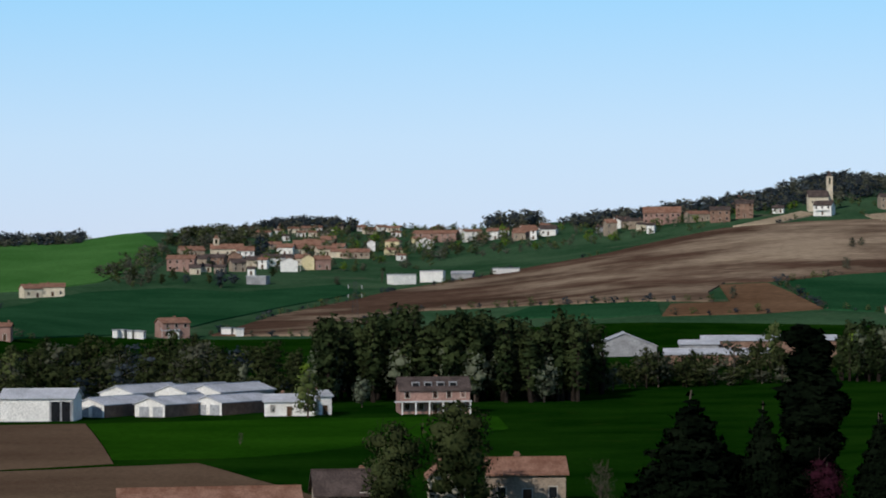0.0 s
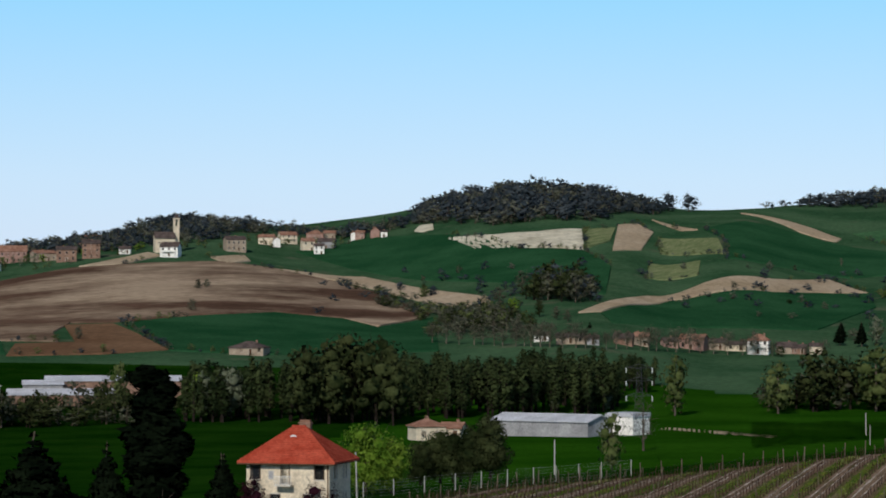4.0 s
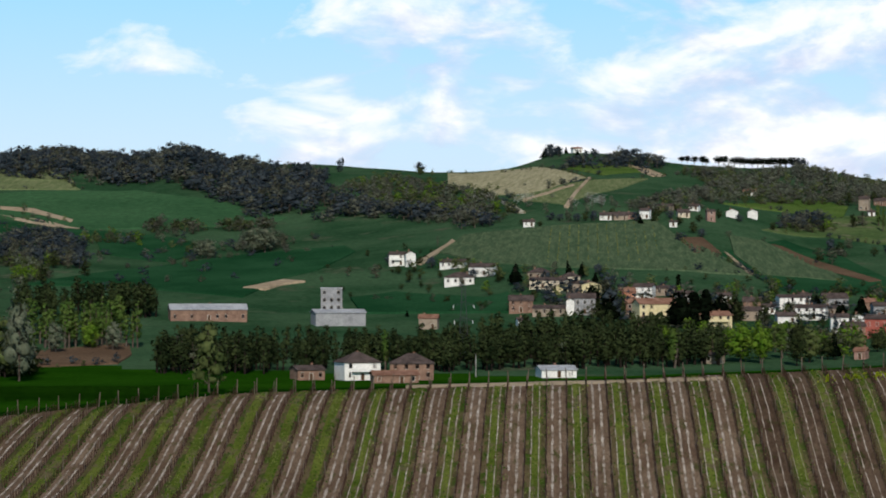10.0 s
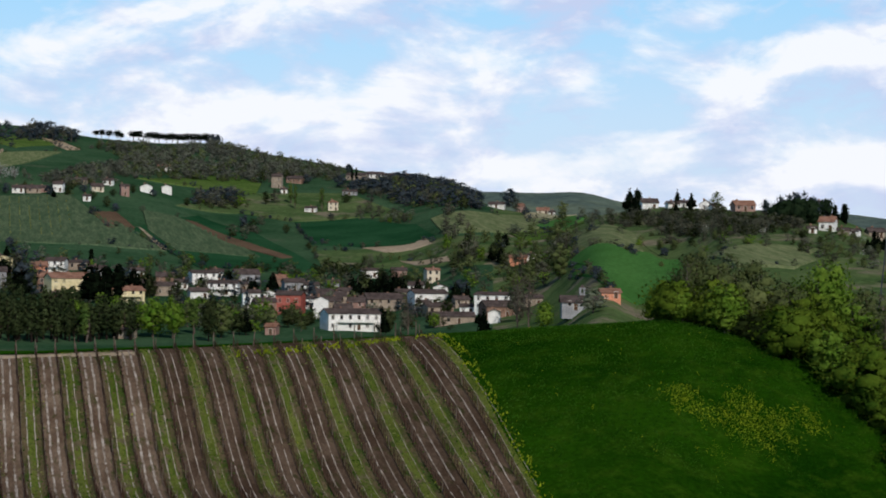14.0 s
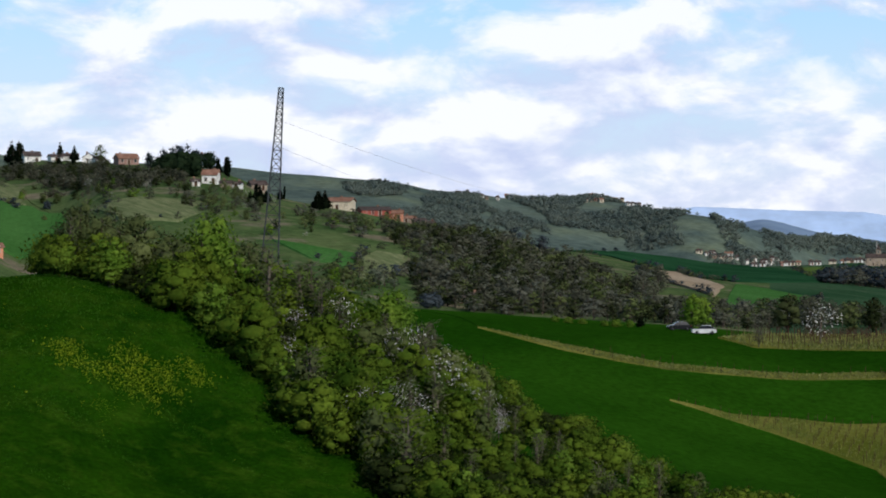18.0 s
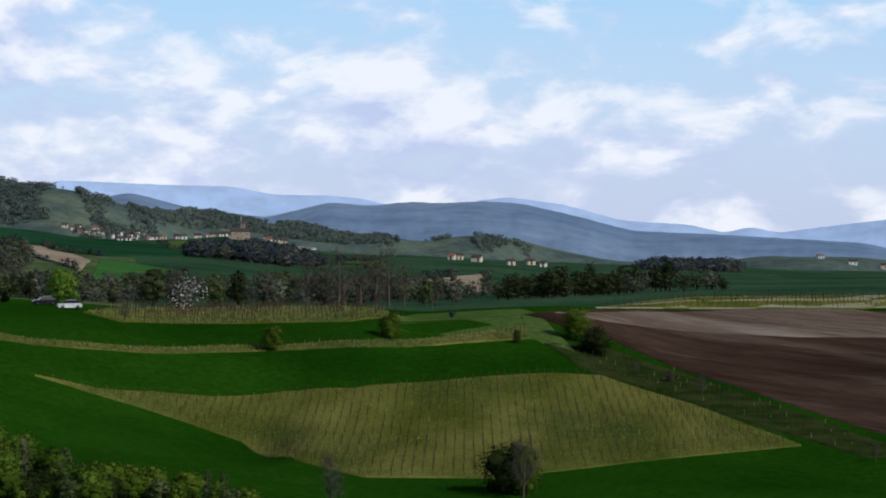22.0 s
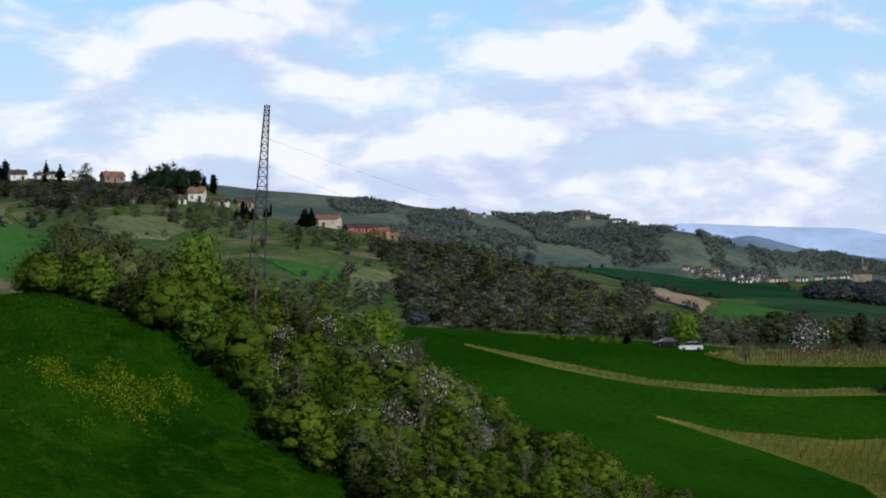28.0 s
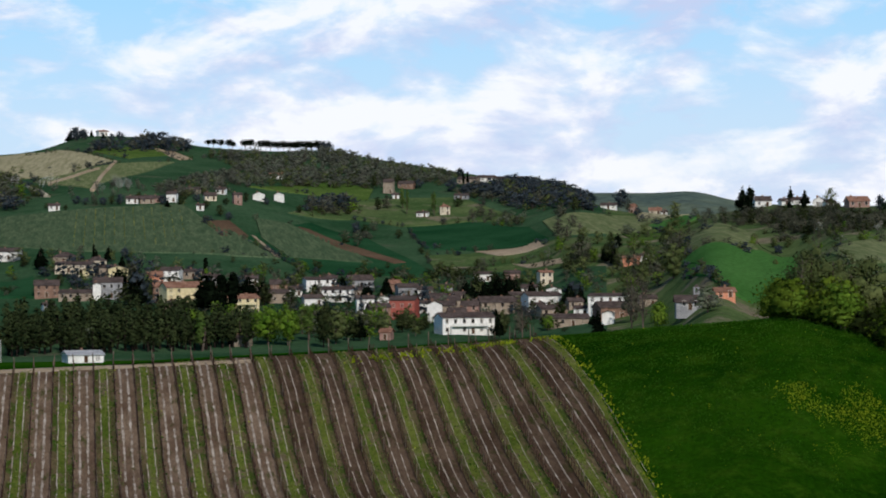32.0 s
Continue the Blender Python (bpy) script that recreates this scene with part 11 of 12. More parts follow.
def vine_row(p, s0, s1, rng, lane):
    ob = new("vine_row")
    x, y = on_row(p, (s0 + s1) / 2)
    ob.location = (x, y, float(land(np.float64(x), np.float64(y))))
    tagged(ob, "row of pruned brown vines on posts and wires", "vine row", group="vine rows")
    inv = Matrix.Translation(-ob.location)

    def at(s, up=0.0, off=0.0):
        xx, yy = on_row(p + off, s)
        return np.array((xx, yy, float(land(np.float64(xx), np.float64(yy))) + up)) - np.array(ob.location)

    for s in (s0, s1):
        shared("end_post", END_POST, ob, Matrix.Translation(at(s)) @ pose(0, 0, 0, rng.uniform(-4, 4), rng.uniform(-4, 4), 0))
    s = s0 + 5.5
    while s < s1 - 2:
        shared("post", POST, ob, Matrix.Translation(at(s)) @ pose(0, 0, 0, rng.uniform(-4, 4), rng.uniform(-4, 4), 0))
        s += 8.5
    V, T, M, count = [], [], [], 0
    s = s0 + 0.6
    while s < s1:
        a, b = at(s, -0.05, rng.uniform(-0.05, 0.05)), at(s + rng.uniform(-0.1, 0.1), rng.uniform(0.55, 0.8), rng.uniform(-0.06, 0.06))
        v, t = limb(a, b, 0.055, 0.04, 4)
        V.append(v); T.append(t + count); M.append(np.zeros(len(t))); count += len(v)
        for side in (-1, 1):
            c = b + (at(s + side * 0.5, 0.8) - at(s, 0.8)) + np.array((0, 0, rng.uniform(0.0, 0.25)))
            v, t = limb(b, c, 0.034, 0.02, 3)
            V.append(v); T.append(t + count); M.append(np.zeros(len(t))); count += len(v)
        for _ in range(2):
            c = b + np.array((rng.uniform(-0.16, 0.16), rng.uniform(-0.16, 0.16), rng.uniform(0.1, 0.65)))
            v, t = limb(b, c, 0.024, 0.012, 3)
            V.append(v); T.append(t + count); M.append(np.zeros(len(t))); count += len(v)
        s += 1.25
    vines = new("vines", tri_mesh("vines", np.concatenate(V), np.concatenate(T), [MATS["vine_wood"]]))
    vines.parent = ob
    vines["kind"] = "stuff"
    V, T, count = [], [], 0
    for up in (0.75, 1.25):
        k = np.linspace(s0, s1, 8)
        for q0, q1 in zip(k[:-1], k[1:]):
            v, t = limb(at(q0, up), at(q1, up), 0.008, 0.008, 3)
            V.append(v); T.append(t + count); count += len(v)
    wire = new("wire", tri_mesh("wire", np.concatenate(V), np.concatenate(T), [MATS["wire"]]))
    wire.parent = ob
    return ob


def wheel_track(p, s0, s1, parent, rng, half):
    """A worn wheel mark: broken, of uneven width, wandering a little."""
    V, T, count, s = [], [], 0, s0
    while s < s1:
        run = rng.uniform(8.0, 30.0)
        n = max(3, int(run / 0.4))
        ss = np.linspace(s, min(s1, s + run), n)
        off = np.array([0.07 * noise.noise(Vector((p * 3, q * 0.3, 0.0))) for q in ss])
        w = half * np.array([0.75 + 0.7 * noise.noise(Vector((p * 5, q * 1.7, 4.0))) + 0.25 * noise.noise(Vector((p * 9, q * 0.15, 2.0))) for q in ss])
        w[0] = w[-1] = 0.01
        for side in (-1, 1):
            x, y = on_row(p + off + side * w, ss)
            V.append(np.stack([x, y, land(x, y) + 0.125], 1))
        a = count + np.arange(n - 1)
        T += [np.stack([a, a + n, a + 1], 1), np.stack([a + 1, a + n, a + n + 1], 1)]
        count += 2 * n
        s += run + rng.uniform(0.1, 1.2)
    ob = new("wheel_track", tri_mesh("wheel_track", np.concatenate(V), np.concatenate(T), [MATS["track_dust"]]))
    ob.parent = parent
    return ob


def near_vineyard():
    rng = random.Random(4)
    ground = new("vineyard_ground")
    tagged(ground, "tilled brown soil and grass lanes between vine rows", "vineyard", kind="structure")
    k = 0
    p = -110.72
    while p < 53.0:
        s1 = crest_of(p + ROW_GAP / 2)
        s0 = 204.0
        if p + ROW_GAP < 54.2 and s1 > s0 + 20:
            if k % 2 == 1:
                ribbons("soil_bed", [(p, p + ROW_GAP, s0, s1, 0.05, 0)], ["vine_soil_b"], ground)
                ribbons("grass_lane", [(p + 0.62, p + ROW_GAP - 0.62, s0, s1, 0.10, 0)], ["lane_grass"], ground)
            else:
                # the right-hand rows get the soil with shadow painted in
                ribbons("soil_bed", [(p, p + ROW_GAP, s0, s1, 0.05, 0)], ["vine_soil" if p < 22 else "vine_soil_shaded"], ground)
            if k % 2 == 0 or p > -22:
                for q in (0.66, 1.5):
                    wheel_track(p + q, s0, s1 - rng.uniform(0, 6), ground, rng, (0.15 if k % 2 == 0 else 0.07) * (1.0 if p < 22 else 0.5))
            vine_row(p, s0, s1, rng, k)
        p += ROW_GAP
        k += 1


near_vineyard()


def lane_tufts():
    """Ragged grass in the green lanes and thinly under every row, with brown litter and a few yellow flowers."""
    rng = np.random.default_rng(21)
    V, M = [], []
    p, k = -110.72, 0
    while p < 53.0:
        s1 = crest_of(p + ROW_GAP / 2)
        green = k % 2 == 1
        n = 1150 if green else 260
        s = rng.uniform(204, s1, n)
        if green:
            q = p + ROW_GAP / 2 + rng.normal(0, 0.46, n)
        else:
            q = p + rng.normal(0, 0.22, n)
        x, y = s * UX + q * UY, s * UY - q * UX
        z = land(x, y) + 0.05
        patch = np.sin(x * 0.31 + y * 0.17) + np.sin(x * 0.11 - y * 0.27 + k) + rng.normal(0, 0.7, n)
        m = np.where(patch > 0.6, 1, np.where(patch < -1.5, 2, 0))
        m = np.where(rng.random(n) < 0.012, 3, m)
        size = rng.uniform(0.06, 0.2, n)
        a = rng.uniform(0, 6.28, n)
        dx = np.stack([np.cos(a) * size * 0.8, np.sin(a) * size * 0.8, np.zeros(n)], 1)
        base = np.stack([x, y, z], 1)
        tip = base + np.stack([rng.normal(0, 0.08, n), rng.normal(0, 0.08, n), size], 1)
        V.append(np.stack([base - dx, base + dx, tip], 1).reshape(-1, 3))
        M.append(m)
        p += ROW_GAP
        k += 1
    v = np.concatenate(V)
    ob = new("lane_grass_tufts", tri_mesh("lane_grass_tufts", v, np.arange(len(v)).reshape(-1, 3), [MATS[q] for q in ("grass_blade", "grass_dry", "leaf_litter", "flower_yellow")], np.concatenate(M)))
    tagged(ob, "ragged grass tufts and litter between the vine rows", "grass", kind="stuff")


lane_tufts()


def post_vineyard(outline, direction, gap, step, height, label, mats=("vine_wood", "vine_shoot")):
    """A vineyard seen from afar: thin posts and low shoots in rows over the land."""
    pts = np.array(outline)
    xy = np.stack([pts[:, 1] * np.sin(np.radians(pts[:, 0])), pts[:, 1] * np.cos(np.radians(pts[:, 0]))], 1)
    ux, uy = math.sin(radians(direction)), math.cos(radians(direction))
    p = xy[:, 0] * uy - xy[:, 1] * ux
    s = xy[:, 0] * ux + xy[:, 1] * uy
    P, Q = np.meshgrid(np.arange(p.min(), p.max(), gap), np.arange(s.min(), s.max(), step), indexing="ij")
    P, Q = P.ravel(), Q.ravel()
    rng = np.random.default_rng(3)
    P, Q = P + rng.normal(0, 0.04, len(P)), Q + rng.normal(0, 0.12, len(Q))
    x, y = Q * ux + P * uy, Q * uy - P * ux
    b, d = np.degrees(np.arctan2(x, y)), np.hypot(x, y)
    ok = inside(outline, b, d)
    x, y = x[ok], y[ok]
    z = land(x, y)
    V, T, M, count = [], [], [], 0
    for xx, yy, zz in zip(x, y, z):
        big = rng.random() < 0.72
        h = height * rng.uniform(0.85, 1.1) if big else height * rng.uniform(0.3, 0.6)
        r = (0.036 if big else 0.034) * max(1.0, math.hypot(xx, yy) / 300.0) ** 1.5
        v, t = limb((xx, yy, zz - 0.2), (xx + rng.normal(0, 0.08), yy + rng.normal(0, 0.08), zz + h), r, r * 0.7, 3)
        V.append(v); T.append(t + count); M.append(np.full(len(t), 0 if big else 1)); count += len(v)
    ob = new("vine_posts", tri_mesh("vine_posts", np.concatenate(V), np.concatenate(T), [MATS[k] for k in mats], np.concatenate(M)))
    return tagged(ob, label, "vineyard posts", kind="stuff")


post_vineyard([(67.75, 354), (69.12, 354), (70.43, 360), (71.75, 362), (73.34, 368), (74.94, 367), (76.22, 374), (77.51, 377), (79.57, 384), (80.6, 387), (82.67, 362), (83.89, 343), (85.11, 326), (83.87, 321), (82.63, 316), (81.39, 310), (79.77, 300), (78.16, 290), (76.68, 290), (75.2, 290), (73.66, 304), (72.39, 337), (71.12, 344), (69.99, 349), (68.87, 351)], 77.5, 1.22, 1.9, 1.3, "rows of vine posts in dry yellow-green grass")
field("vineyard_plot", "vine_grass", (67.75, 354), (69.12, 354), (70.43, 360), (71.75, 362), (73.34, 368), (74.94, 367), (76.22, 374), (77.51, 377), (79.57, 384), (80.6, 387), (82.67, 362), (83.89, 343), (85.11, 326), (83.87, 321), (82.63, 316), (81.39, 310), (79.77, 300), (78.16, 290), (76.68, 290), (75.2, 290), (73.66, 304), (72.39, 337), (71.12, 344), (69.99, 349), (68.87, 351))
post_vineyard([(63.38, 390), (65.37, 383), (66.53, 381), (67.69, 380), (69.1, 385), (70.51, 390), (71.71, 395), (72.91, 397), (74.1, 398), (75.28, 400), (76.45, 409), (77.65, 414), (78.84, 423), (78.96, 412), (77.71, 406), (76.45, 403), (75.28, 394), (74.1, 393), (72.91, 393), (71.71, 390), (70.51, 385), (69.1, 381), (67.69, 375), (66.53, 376), (65.37, 378)], 60, 2.4, 2.4, 1.4, "rows of vine posts in dry yellow-green grass")
field("vineyard_plot", "vine_grass", (63.38, 390), (65.37, 383), (66.53, 381), (67.69, 380), (69.1, 385), (70.51, 390), (71.71, 395), (72.91, 397), (74.1, 398), (75.28, 400), (76.45, 409), (77.65, 414), (78.84, 423), (78.96, 412), (77.71, 406), (76.45, 403), (75.28, 394), (74.1, 393), (72.91, 393), (71.71, 390), (70.51, 385), (69.1, 381), (67.69, 375), (66.53, 376), (65.37, 378))
post_vineyard([(68.83, 420), (71.01, 519), (72.39, 519), (73.76, 512), (75.14, 485), (76.16, 439), (74.88, 420), (73.67, 420), (72.47, 419), (71.27, 417), (69.72, 410)], 60, 2.2, 3, 1.7, "rows of vine posts in dry yellow-green grass")
field("vineyard_plot", "vine_grass", (68.83, 420), (71.01, 519), (72.39, 519), (73.76, 512), (75.14, 485), (76.16, 439), (74.88, 420), (73.67, 420), (72.47, 419), (71.27, 417), (69.72, 410))
post_vineyard([(79.31, 408), (80.73, 414), (82.66, 390), (83.95, 370), (85.24, 352), (86.52, 334), (87.79, 319), (86.52, 318), (85.24, 331), (83.95, 346), (82.67, 364), (81.37, 382), (80.08, 393)], 60, 2.4, 3.6, 1.6, "rows of vine posts in dry yellow-green grass")
field("vineyard_plot", "vine_grass_dark", (79.31, 408), (80.73, 414), (82.66, 390), (83.95, 370), (85.24, 352), (86.52, 334), (87.79, 319), (86.52, 318), (85.24, 331), (83.95, 346), (82.67, 364), (81.37, 382), (80.08, 393))
post_vineyard([(80.46, 474), (82.65, 515), (83.93, 515), (85.21, 515), (86.49, 516), (87.76, 519), (88.39, 495), (86.49, 479), (85.29, 480), (84.09, 482), (82.88, 483), (81.67, 479)], 70, 2.4, 3, 1.6, "rows of vine posts in dry yellow-green grass")
field("vineyard_plot", "vine_grass", (80.46, 474), (82.65, 515), (83.93, 515), (85.21, 515), (86.49, 516), (87.76, 519), (88.39, 495), (86.49, 479), (85.29, 480), (84.09, 482), (82.88, 483), (81.67, 479))
post_vineyard([(37.55, 1380), (38.77, 1372), (39.99, 1382), (40.31, 1290), (39.73, 1226), (37.48, 1228)], 38.6, 5, 9, 1.8, "pale stakes in rows on the hillside vineyard", ("grass_dry", "vine_shoot"))

# ---- pylons, poles, fence, cars ----


def pylon(bearing, dist, height, foot, head, arms=(), lean=0.0, name="lattice_pylon", label="grey steel lattice power pylon standing in the fields"):
    ob = new(name)
    ob.matrix_world = Matrix.Translation(spot(bearing, dist)) @ pose(0, 0, 0, 0, 0, -bearing) @ pose(0, 0, 0, 0, lean, 0)
    tagged(ob, label, "pylon", group="lattice pylons")
    corners = [(-1, -1), (1, -1), (1, 1), (-1, 1)]

    def w(z):
        return (foot + (head - foot) * min(1, z / (height * 0.97)) ** 0.85) / 2

    for cx, cy in corners:
        V, T, count = [], [], 0
        zs = np.linspace(-0.5, height, 6)
        for z0, z1 in zip(zs[:-1], zs[1:]):
            v, t = limb((cx * w(max(0, z0)), cy * w(max(0, z0)), z0), (cx * w(z1), cy * w(z1), z1), height * 0.004, height * 0.0034, 4)
            V.append(v); T.append(t + count); count += len(v)
        leg = new("leg", tri_mesh("leg", np.concatenate(V), np.concatenate(T), [MATS["steel"]]))
        leg.parent = ob
    z, k, V, T, count = 0.0, 0, [], [], 0
    while z < height - 0.8:
        z1 = min(height, z + max(1.1, 2.0 * w(z)))
        for q in range(4):
            (ax, ay), (bx, by) = corners[q], corners[(q + 1) % 4]
            for u0, u1 in (((ax, ay, z), (bx, by, z1)), ((bx, by, z), (ax, ay, z1)), ((ax, ay, z1), (bx, by, z1))):
                v, t = limb((u0[0] * w(u0[2]), u0[1] * w(u0[2]), u0[2]), (u1[0] * w(u1[2]), u1[1] * w(u1[2]), u1[2]), height * 0.0016, height * 0.0016, 3)
                V.append(v); T.append(t + count); count += len(v)
        z, k = z1, k + 1
    br = new("bracing", tri_mesh("bracing", np.concatenate(V), np.concatenate(T), [MATS["steel"]]))
    br.parent = ob
    for z, reach in arms:
        V, T, count = [], [], 0
        for cy in (-1, 1):
            for sx in (-1, 1):
                for za in (z, z + 1.1):
                    v, t = limb((0, cy * w(z), za), (sx * reach, 0, z + 0.1), 0.07, 0.05, 4)
                    V.append(v); T.append(t + count); count += len(v)
        arm = new("crossarm", tri_mesh("crossarm", np.concatenate(V), np.concatenate(T), [MATS["steel"]]))
        arm.parent = ob
        for sx in (-1, 1):
            v, t = limb((sx * reach, 0, z), (sx * reach, 0, z - 1.3), 0.14, 0.12, 6)
            ins = new("insulator", tri_mesh("insulator", v, t, [MATS["porcelain"]]))
            ins.parent = ob
    return ob


def cable(a, b, sag, r=0.022):
    a, b = Vector(a), Vector(b)
    V, T, count = [], [], 0
    pts = []
    for k in range(25):
        f = k / 24
        q = a.lerp(b, f)
        q.z -= sag * 4 * f * (1 - f)
        pts.append(q)
    for p, q in zip(pts[:-1], pts[1:]):
        v, t = limb(p, q, r, r, 4)
        V.append(v); T.append(t + count); count += len(v)
    ob = new("power_cable", tri_mesh("power_cable", np.concatenate(V), np.concatenate(T), [MATS["wire"]]))
    return tagged(ob, "thin dark power cable hanging between pylons", "cable", group="power cables")


pylon(58.59, 560, 47.4, 4.6, 1.0, lean=3.6, label="tall slender steel lattice pylon leaning slightly over the hedge")
pylon(35.75, 880, 27.2, 4.0, 1.2, arms=((15.0, 3.2), (20.4, 3.6)))
pylon(19.29, 700, 16.5, 3.2, 1.0, arms=((8.2, 3.6), (12.4, 3.6), (16.0, 3.6)))
pylon(-2.01, 960, 17.4, 3.0, 1.0, arms=((12.2, 2.6), (15.7, 2.6)))
cable((479.2, 289.8, 54.8), (1366.5, 618.6, 45.8), 4)
cable((479.2, 289.8, 48.9), (1343.4, 667.3, 44.0), 4)


def pole(bearing, dist, height, r=0.11, lean=0.0):
    v, t = limb((0, 0, -0.5), (0, 0, height), r, r * 0.7, 8)
    v2, t2 = limb((0, 0, height), (0, 0, height + 0.05), r * 0.7, 0.002, 8)
    ob = new("utility_pole", tri_mesh("utility_pole", np.concatenate([v, v2]), np.concatenate([t, t2 + len(v)]), [MATS["concrete"]]))
    ob.matrix_world = Matrix.Translation(spot(bearing, dist)) @ pose(0, 0, 0, 0, 0, -bearing) @ pose(0, 0, 0, 0, lean, 0)
    return tagged(ob, "pale concrete utility pole beside the field", "pole", group="utility poles")


pole(17.37, 330, 4.6, 0.11, 0)
pole(12.88, 285, 6.4, 0.11, -1.5)
pole(9.58, 284, 4.0, 0.11, 0)
pole(24.37, 636, 5.7, 0.16, 0)
pole(36.03, 812, 7.3, 0.16, 0)
pole(24.46, 580, 4.8, 0.11, 0)
pole(87.17, 1740, 12.5, 0.7, 0)
pole(72.38, 2498, 21.3, 0.7, 0)


def fence(points, gap, height, label):
    ob = new("wire_fence")
    tagged(ob, label, "fence")
    pts = [spot(b, d) for b, d in points]
    mesh = post_mesh(height, 0.06)
    mesh.materials[0] = MATS["concrete"]
    V, T, count = [], [], 0
    last = None
    for a, b in zip(pts[:-1], pts[1:]):
        n = max(1, int((b - a).length / gap))
        for k in range(n):
            q = a.lerp(b, k / n)
            q.z = float(land(np.float64(q.x), np.float64(q.y)))
            shared("post", mesh, ob, Matrix.Translation(q))
            if last is not None:
                for up in np.linspace(0.15, height - 0.1, 6):
                    v, t = limb(last + Vector((0, 0, up)), q + Vector((0, 0, up)), 0.007, 0.007, 3)
                    V.append(v); T.append(t + count); count += len(v)
            last = q
    net = new("netting", tri_mesh("netting", np.concatenate(V), np.concatenate(T), [MATS["wire_pale"]]))
    net.parent = ob
    return ob


fence([(11.08, 303), (12.33, 303), (13.71, 303), (15.11, 303), (16.89, 303), (18.43, 303), (19.78, 303)], 2.6, 2.0, "wire mesh fence on pale posts along the vineyard edge")


def car(bearing, dist, turn, paint, label, length=4.1):
    """A parked hatchback: body with rounded shoulders, glazed cabin, wheels with rims, lamps."""
    ob = new("car")
    ob.matrix_world = Matrix.Translation(spot(bearing, dist, 0.02)) @ pose(0, 0, 0, 0, 0, turn - bearing)
    tagged(ob, label, "car", group="parked cars")
    L, Wd = length / 2, 0.84
    side = [(-L, 0.35), (-L, 0.72), (-L + 0.12, 0.88), (-L + 1.0, 0.95), (L - 0.35, 0.98), (L - 0.05, 0.85), (L, 0.6), (L, 0.35), (L - 0.5, 0.24), (-L + 0.5, 0.24)]
    cabin = [(-L + 0.95, 0.94), (-L + 1.55, 1.42), (-L + 2.1, 1.50), (L - 0.9, 1.48), (L - 0.3, 0.98)]

    def slab(outline, w0, w1):
        n = len(outline)
        zs = [z for _, z in outline]
        lo, hi = min(zs), max(zs)
        ww = [w0 + (w1 - w0) * (z - lo) / (hi - lo) for z in zs]
        v = [(x, -q, z) for (x, z), q in zip(outline, ww)] + [(x, q, z) for (x, z), q in zip(outline, ww)]
        f = [tuple(range(n)), tuple(range(2 * n - 1, n - 1, -1))] + [(k, k + n, (k + 1) % n + n, (k + 1) % n) for k in range(n)]
        return v, f

    solid("body", [(*slab(side, Wd - 0.04, Wd), 0)], [paint], ob)
    solid("cabin", [(*slab(cabin, Wd - 0.04, Wd - 0.24), 0)], ["pane_dark"], ob, "dark glass cabin")
    v, f = slab([(-L + 1.5, 1.44), (-L + 2.1, 1.51), (L - 0.95, 1.49), (L - 0.9, 1.53), (-L + 2.1, 1.55)], Wd - 0.22, Wd - 0.25)
    solid("car_roof", [(v, f, 0)], [paint], ob)
    for sx in (-L + 0.75, L - 0.75):
        for sy in (-1, 1):
            wv, wt = limb((0, 0, 0), (0, sy * 0.2, 0), 0.31, 0.31, 14)
            wheel = new("wheel", tri_mesh("wheel", np.concatenate([wv, [(0, sy * 0.2, 0)]]), np.concatenate([wt, [(14 + k, 14 + (k + 1) % 14, 28) for k in range(14)]]), [MATS["tyre"]]))
            wheel.parent = ob
            wheel.location = (sx, sy * (Wd - 0.18), 0.31)
            rv, rt = limb((0, 0, 0), (0, sy * 0.03, 0), 0.19, 0.17, 10)
            rim = new("rim", tri_mesh("rim", np.concatenate([rv, [(0, sy * 0.03, 0)]]), np.concatenate([rt, [(10 + k, 10 + (k + 1) % 10, 20) for k in range(10)]]), [MATS["steel"]]))
            rim.parent = wheel
            rim.location = (0, sy * 0.19, 0)
    for sy in (-1, 1):
        solid("headlight", [(*box_data((-L - 0.02, sy * 0.6 - 0.16, 0.62), (-L + 0.1, sy * 0.6 + 0.16, 0.78)), 0)], ["porcelain"], ob)
        solid("tail_light", [(*box_data((L - 0.1, sy * 0.66 - 0.1, 0.66), (L + 0.02, sy * 0.66 + 0.1, 0.86)), 0)], ["lamp_red"], ob)
    return ob


car(67.96, 436, 12, "paint_black", "black hatchback parked on the grass")
car(68.52, 429, 8, "paint_silver", "silver-white hatchback parked on the grass")

# ---- flowers and tufts in the near grass ----


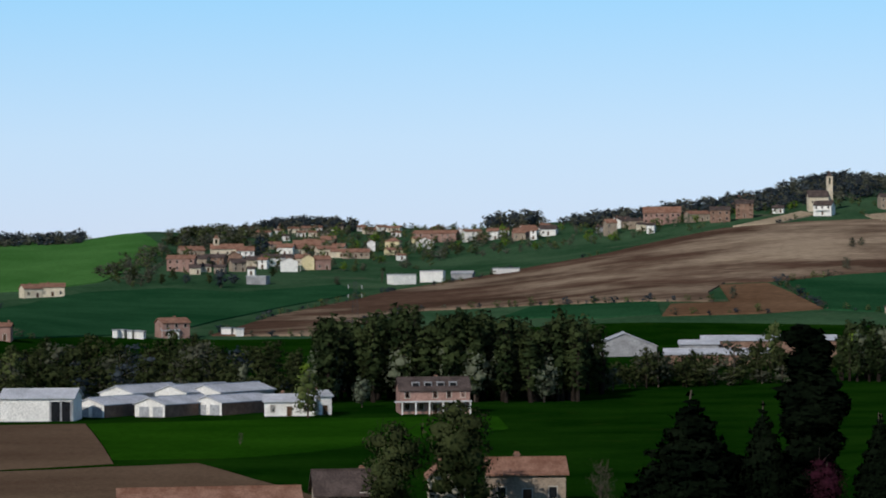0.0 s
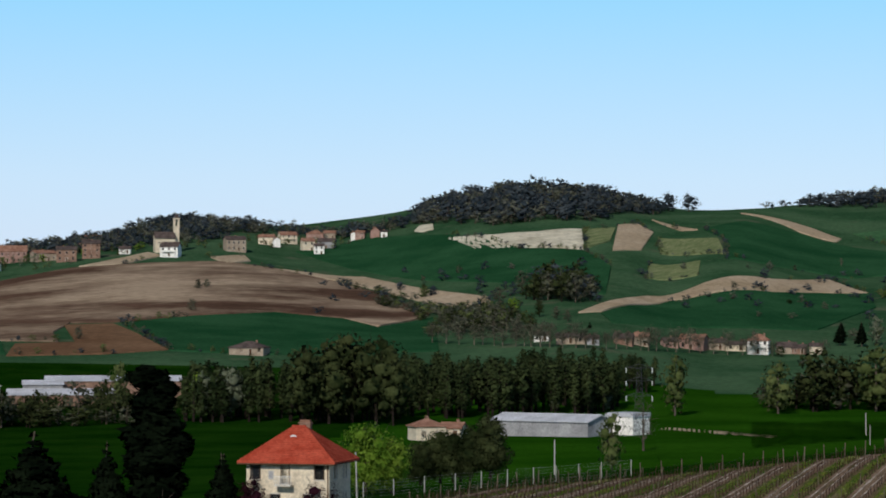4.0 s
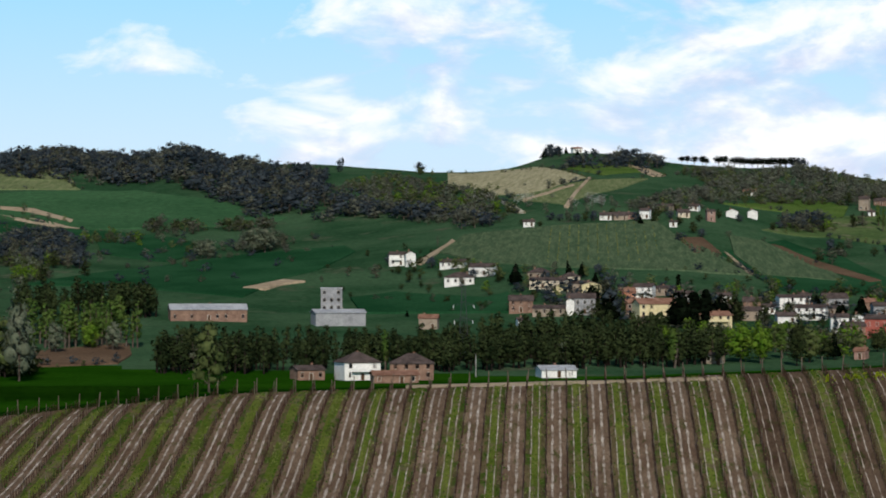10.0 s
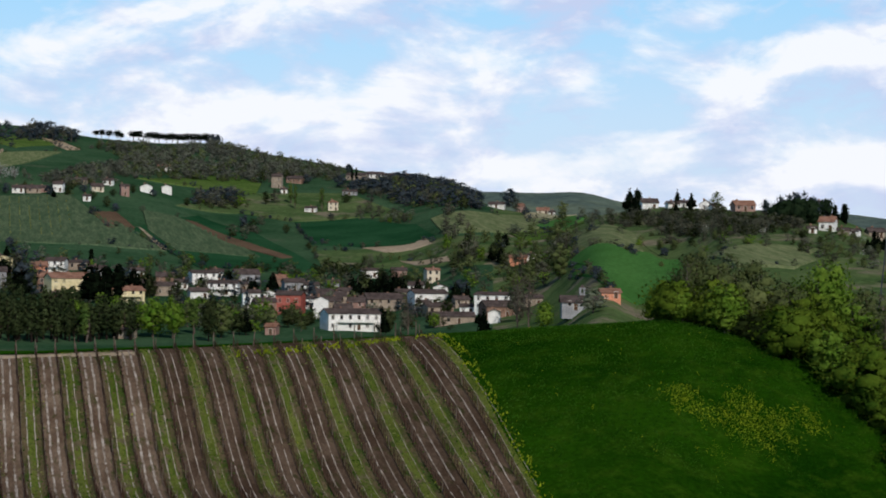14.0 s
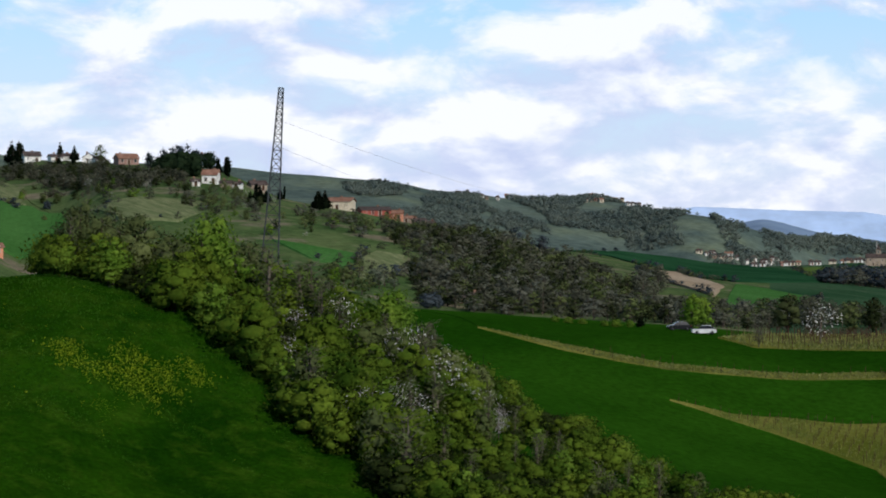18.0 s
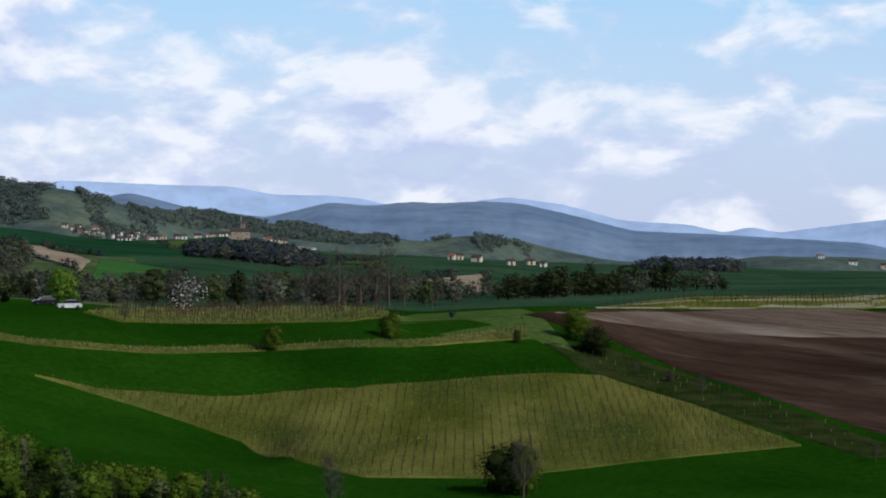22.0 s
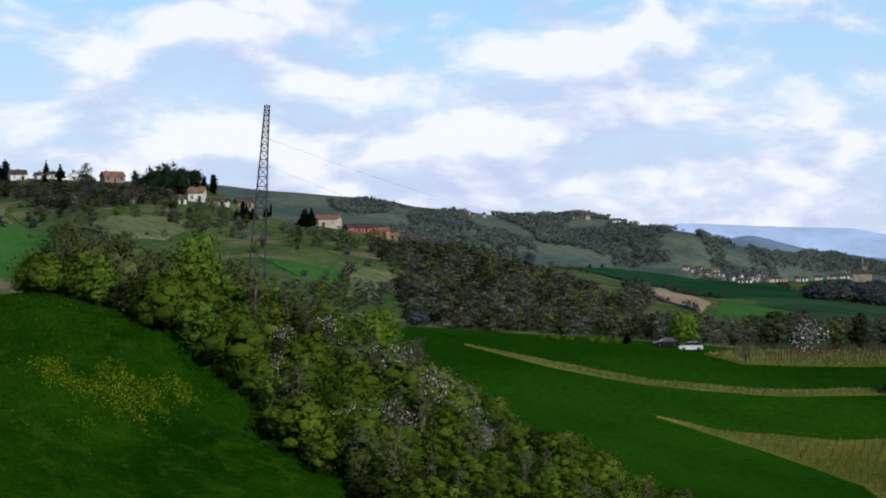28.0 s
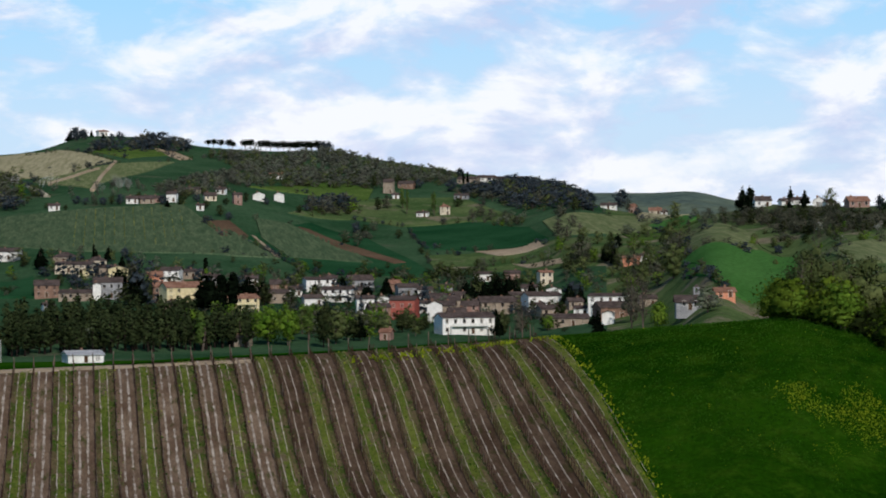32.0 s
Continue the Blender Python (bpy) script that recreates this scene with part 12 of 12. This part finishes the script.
def tufts(outline, n, size, material, label, name, seed=1, clump=0.0, patches=()):
    """Uncountable small tufts over a piece of land; patches: (bearing, dist, radius) where they stand thick."""
    rng = np.random.default_rng(seed)
    pts = np.array(outline)
    b = rng.uniform(pts[:, 0].min(), pts[:, 0].max(), n * 8)
    d = rng.uniform(pts[:, 1].min(), pts[:, 1].max(), n * 8)
    keep = inside(outline, b, d)
    b, d = b[keep], d[keep]
    if clump:
        f = np.array([noise.fractal(Vector((bb * 2.2, dd * 0.16, seed)), 0.8, 2.0, 4) for bb, dd in zip(b, d)])
        near = np.zeros(len(b))
        for pb, pd, pr in patches:
            near = np.maximum(near, 1 - np.hypot(np.radians(b - pb) * pd, d - pd) / pr)
        keep = f * 0.45 + near + rng.normal(0, 0.16, len(b)) > clump + 0.1
        b, d = b[keep], d[keep]
    b, d = b[:n], d[:n]
    m = len(b)
    base = np.stack([d * np.sin(np.radians(b)), d * np.cos(np.radians(b)), polar_land(b, d) + 0.12], 1)
    V = np.zeros((m, 6, 3))
    for k in range(2):
        a = rng.uniform(0, 6.28, m)
        s = size * rng.uniform(0.5, 1.4, m)
        dx = np.stack([np.cos(a) * s * 0.55, np.sin(a) * s * 0.55, np.zeros(m)], 1)
        tip = np.stack([rng.normal(0, 0.35, m) * s, rng.normal(0, 0.35, m) * s, s], 1)
        V[:, 3 * k] = base - dx
        V[:, 3 * k + 1] = base + dx
        V[:, 3 * k + 2] = base + tip
    ob = new(name, tri_mesh(name, V.reshape(-1, 3), np.arange(m * 6).reshape(-1, 3), [MATS[material]]))
    return tagged(ob, label, name.replace("_", " "), kind="stuff")


tufts([(51.7, 221), (51.1, 231), (50.05, 250), (49.0, 275), (48.5, 290), (50, 291), (52, 291), (54, 290), (55, 286), (57, 278), (58.5, 270), (60, 257), (61.5, 245), (63, 228), (63, 215), (58, 212)], 26000, 0.12, "grass_blade", "lush grass blades on the near slope", "grass", 11)
tufts([(43.68, 291), (44.96, 291), (46.25, 291), (47.53, 291), (48.67, 292), (48.67, 288), (47.53, 288), (46.25, 287), (44.96, 287), (43.68, 288)], 380, 0.22, "flower_yellow", "yellow-green weeds on the vineyard crest", "crest_weeds", 8, 0.05)
field("wheat_field", "lush_grass", (51.7, 221), (51.1, 231), (50.05, 250), (49.0, 275), (48.5, 290), (50, 291), (52, 291), (54, 290), (55, 286), (57, 278), (58.5, 270), (60, 257), (61.5, 245), (63, 228), (63, 215), (58, 212))
tufts([(51.7, 221), (51.1, 231), (50.05, 250), (49.0, 275), (48.5, 290), (50, 291), (52, 291), (54, 290), (55, 286), (57, 278), (58.5, 270), (60, 257), (61.5, 245), (63, 228), (63, 215), (58, 212)], 22000, 0.105, "flower_yellow", "yellow flowers scattered in the grass", "yellow_flowers", 3, 0.5, ((54.46, 258, 5), (54.97, 258, 6), (55.62, 262, 6), (56.26, 262, 5), (56.9, 264, 4), (55.42, 258, 6), (55.24, 251, 5), (55.7, 253, 4), (56.39, 260, 4), (54.07, 260, 4)))
tufts([(48.3, 291), (48.65, 283), (49.2, 269), (49.8, 255), (50.4, 243), (51.1, 230), (51.4, 230), (50.7, 243), (50.1, 255), (49.5, 269), (48.95, 283), (48.6, 291)], 420, 0.2, "flower_yellow", "yellow flowering weeds along the vineyard edge", "yellow_flowers", 5)
tufts([(63.38, 390), (65.37, 383), (66.53, 381), (67.69, 380), (69.1, 385), (70.51, 390), (71.71, 395), (72.91, 397), (74.1, 398), (75.28, 400), (76.45, 409), (77.65, 414), (78.84, 423), (78.96, 412), (77.71, 406), (76.45, 403), (75.28, 394), (74.1, 393), (72.91, 393), (71.71, 390), (70.51, 385), (69.1, 381), (67.69, 375), (66.53, 376), (65.37, 378)], 5200, 0.2, "grass_dry", "dry yellow-green grass between the vine posts", "dry_grass", 16)
tufts([(68.83, 420), (71.01, 519), (72.39, 519), (73.76, 512), (75.14, 485), (76.16, 439), (74.88, 420), (73.67, 420), (72.47, 419), (71.27, 417), (69.72, 410)], 6000, 0.26, "grass_dry", "dry yellow-green grass between the vine posts", "dry_grass", 4)
tufts([(67.75, 354), (69.12, 354), (70.43, 360), (71.75, 362), (73.34, 368), (74.94, 367), (76.22, 374), (77.51, 377), (79.57, 384), (80.6, 387), (82.67, 362), (83.89, 343), (85.11, 326), (83.87, 321), (82.63, 316), (81.39, 310), (79.77, 300), (78.16, 290), (76.68, 290), (75.2, 290), (73.66, 304), (72.39, 337), (71.12, 344), (69.99, 349), (68.87, 351)], 12000, 0.13, "grass_dry", "dry yellow-green grass between the vine posts", "dry_grass", 7)
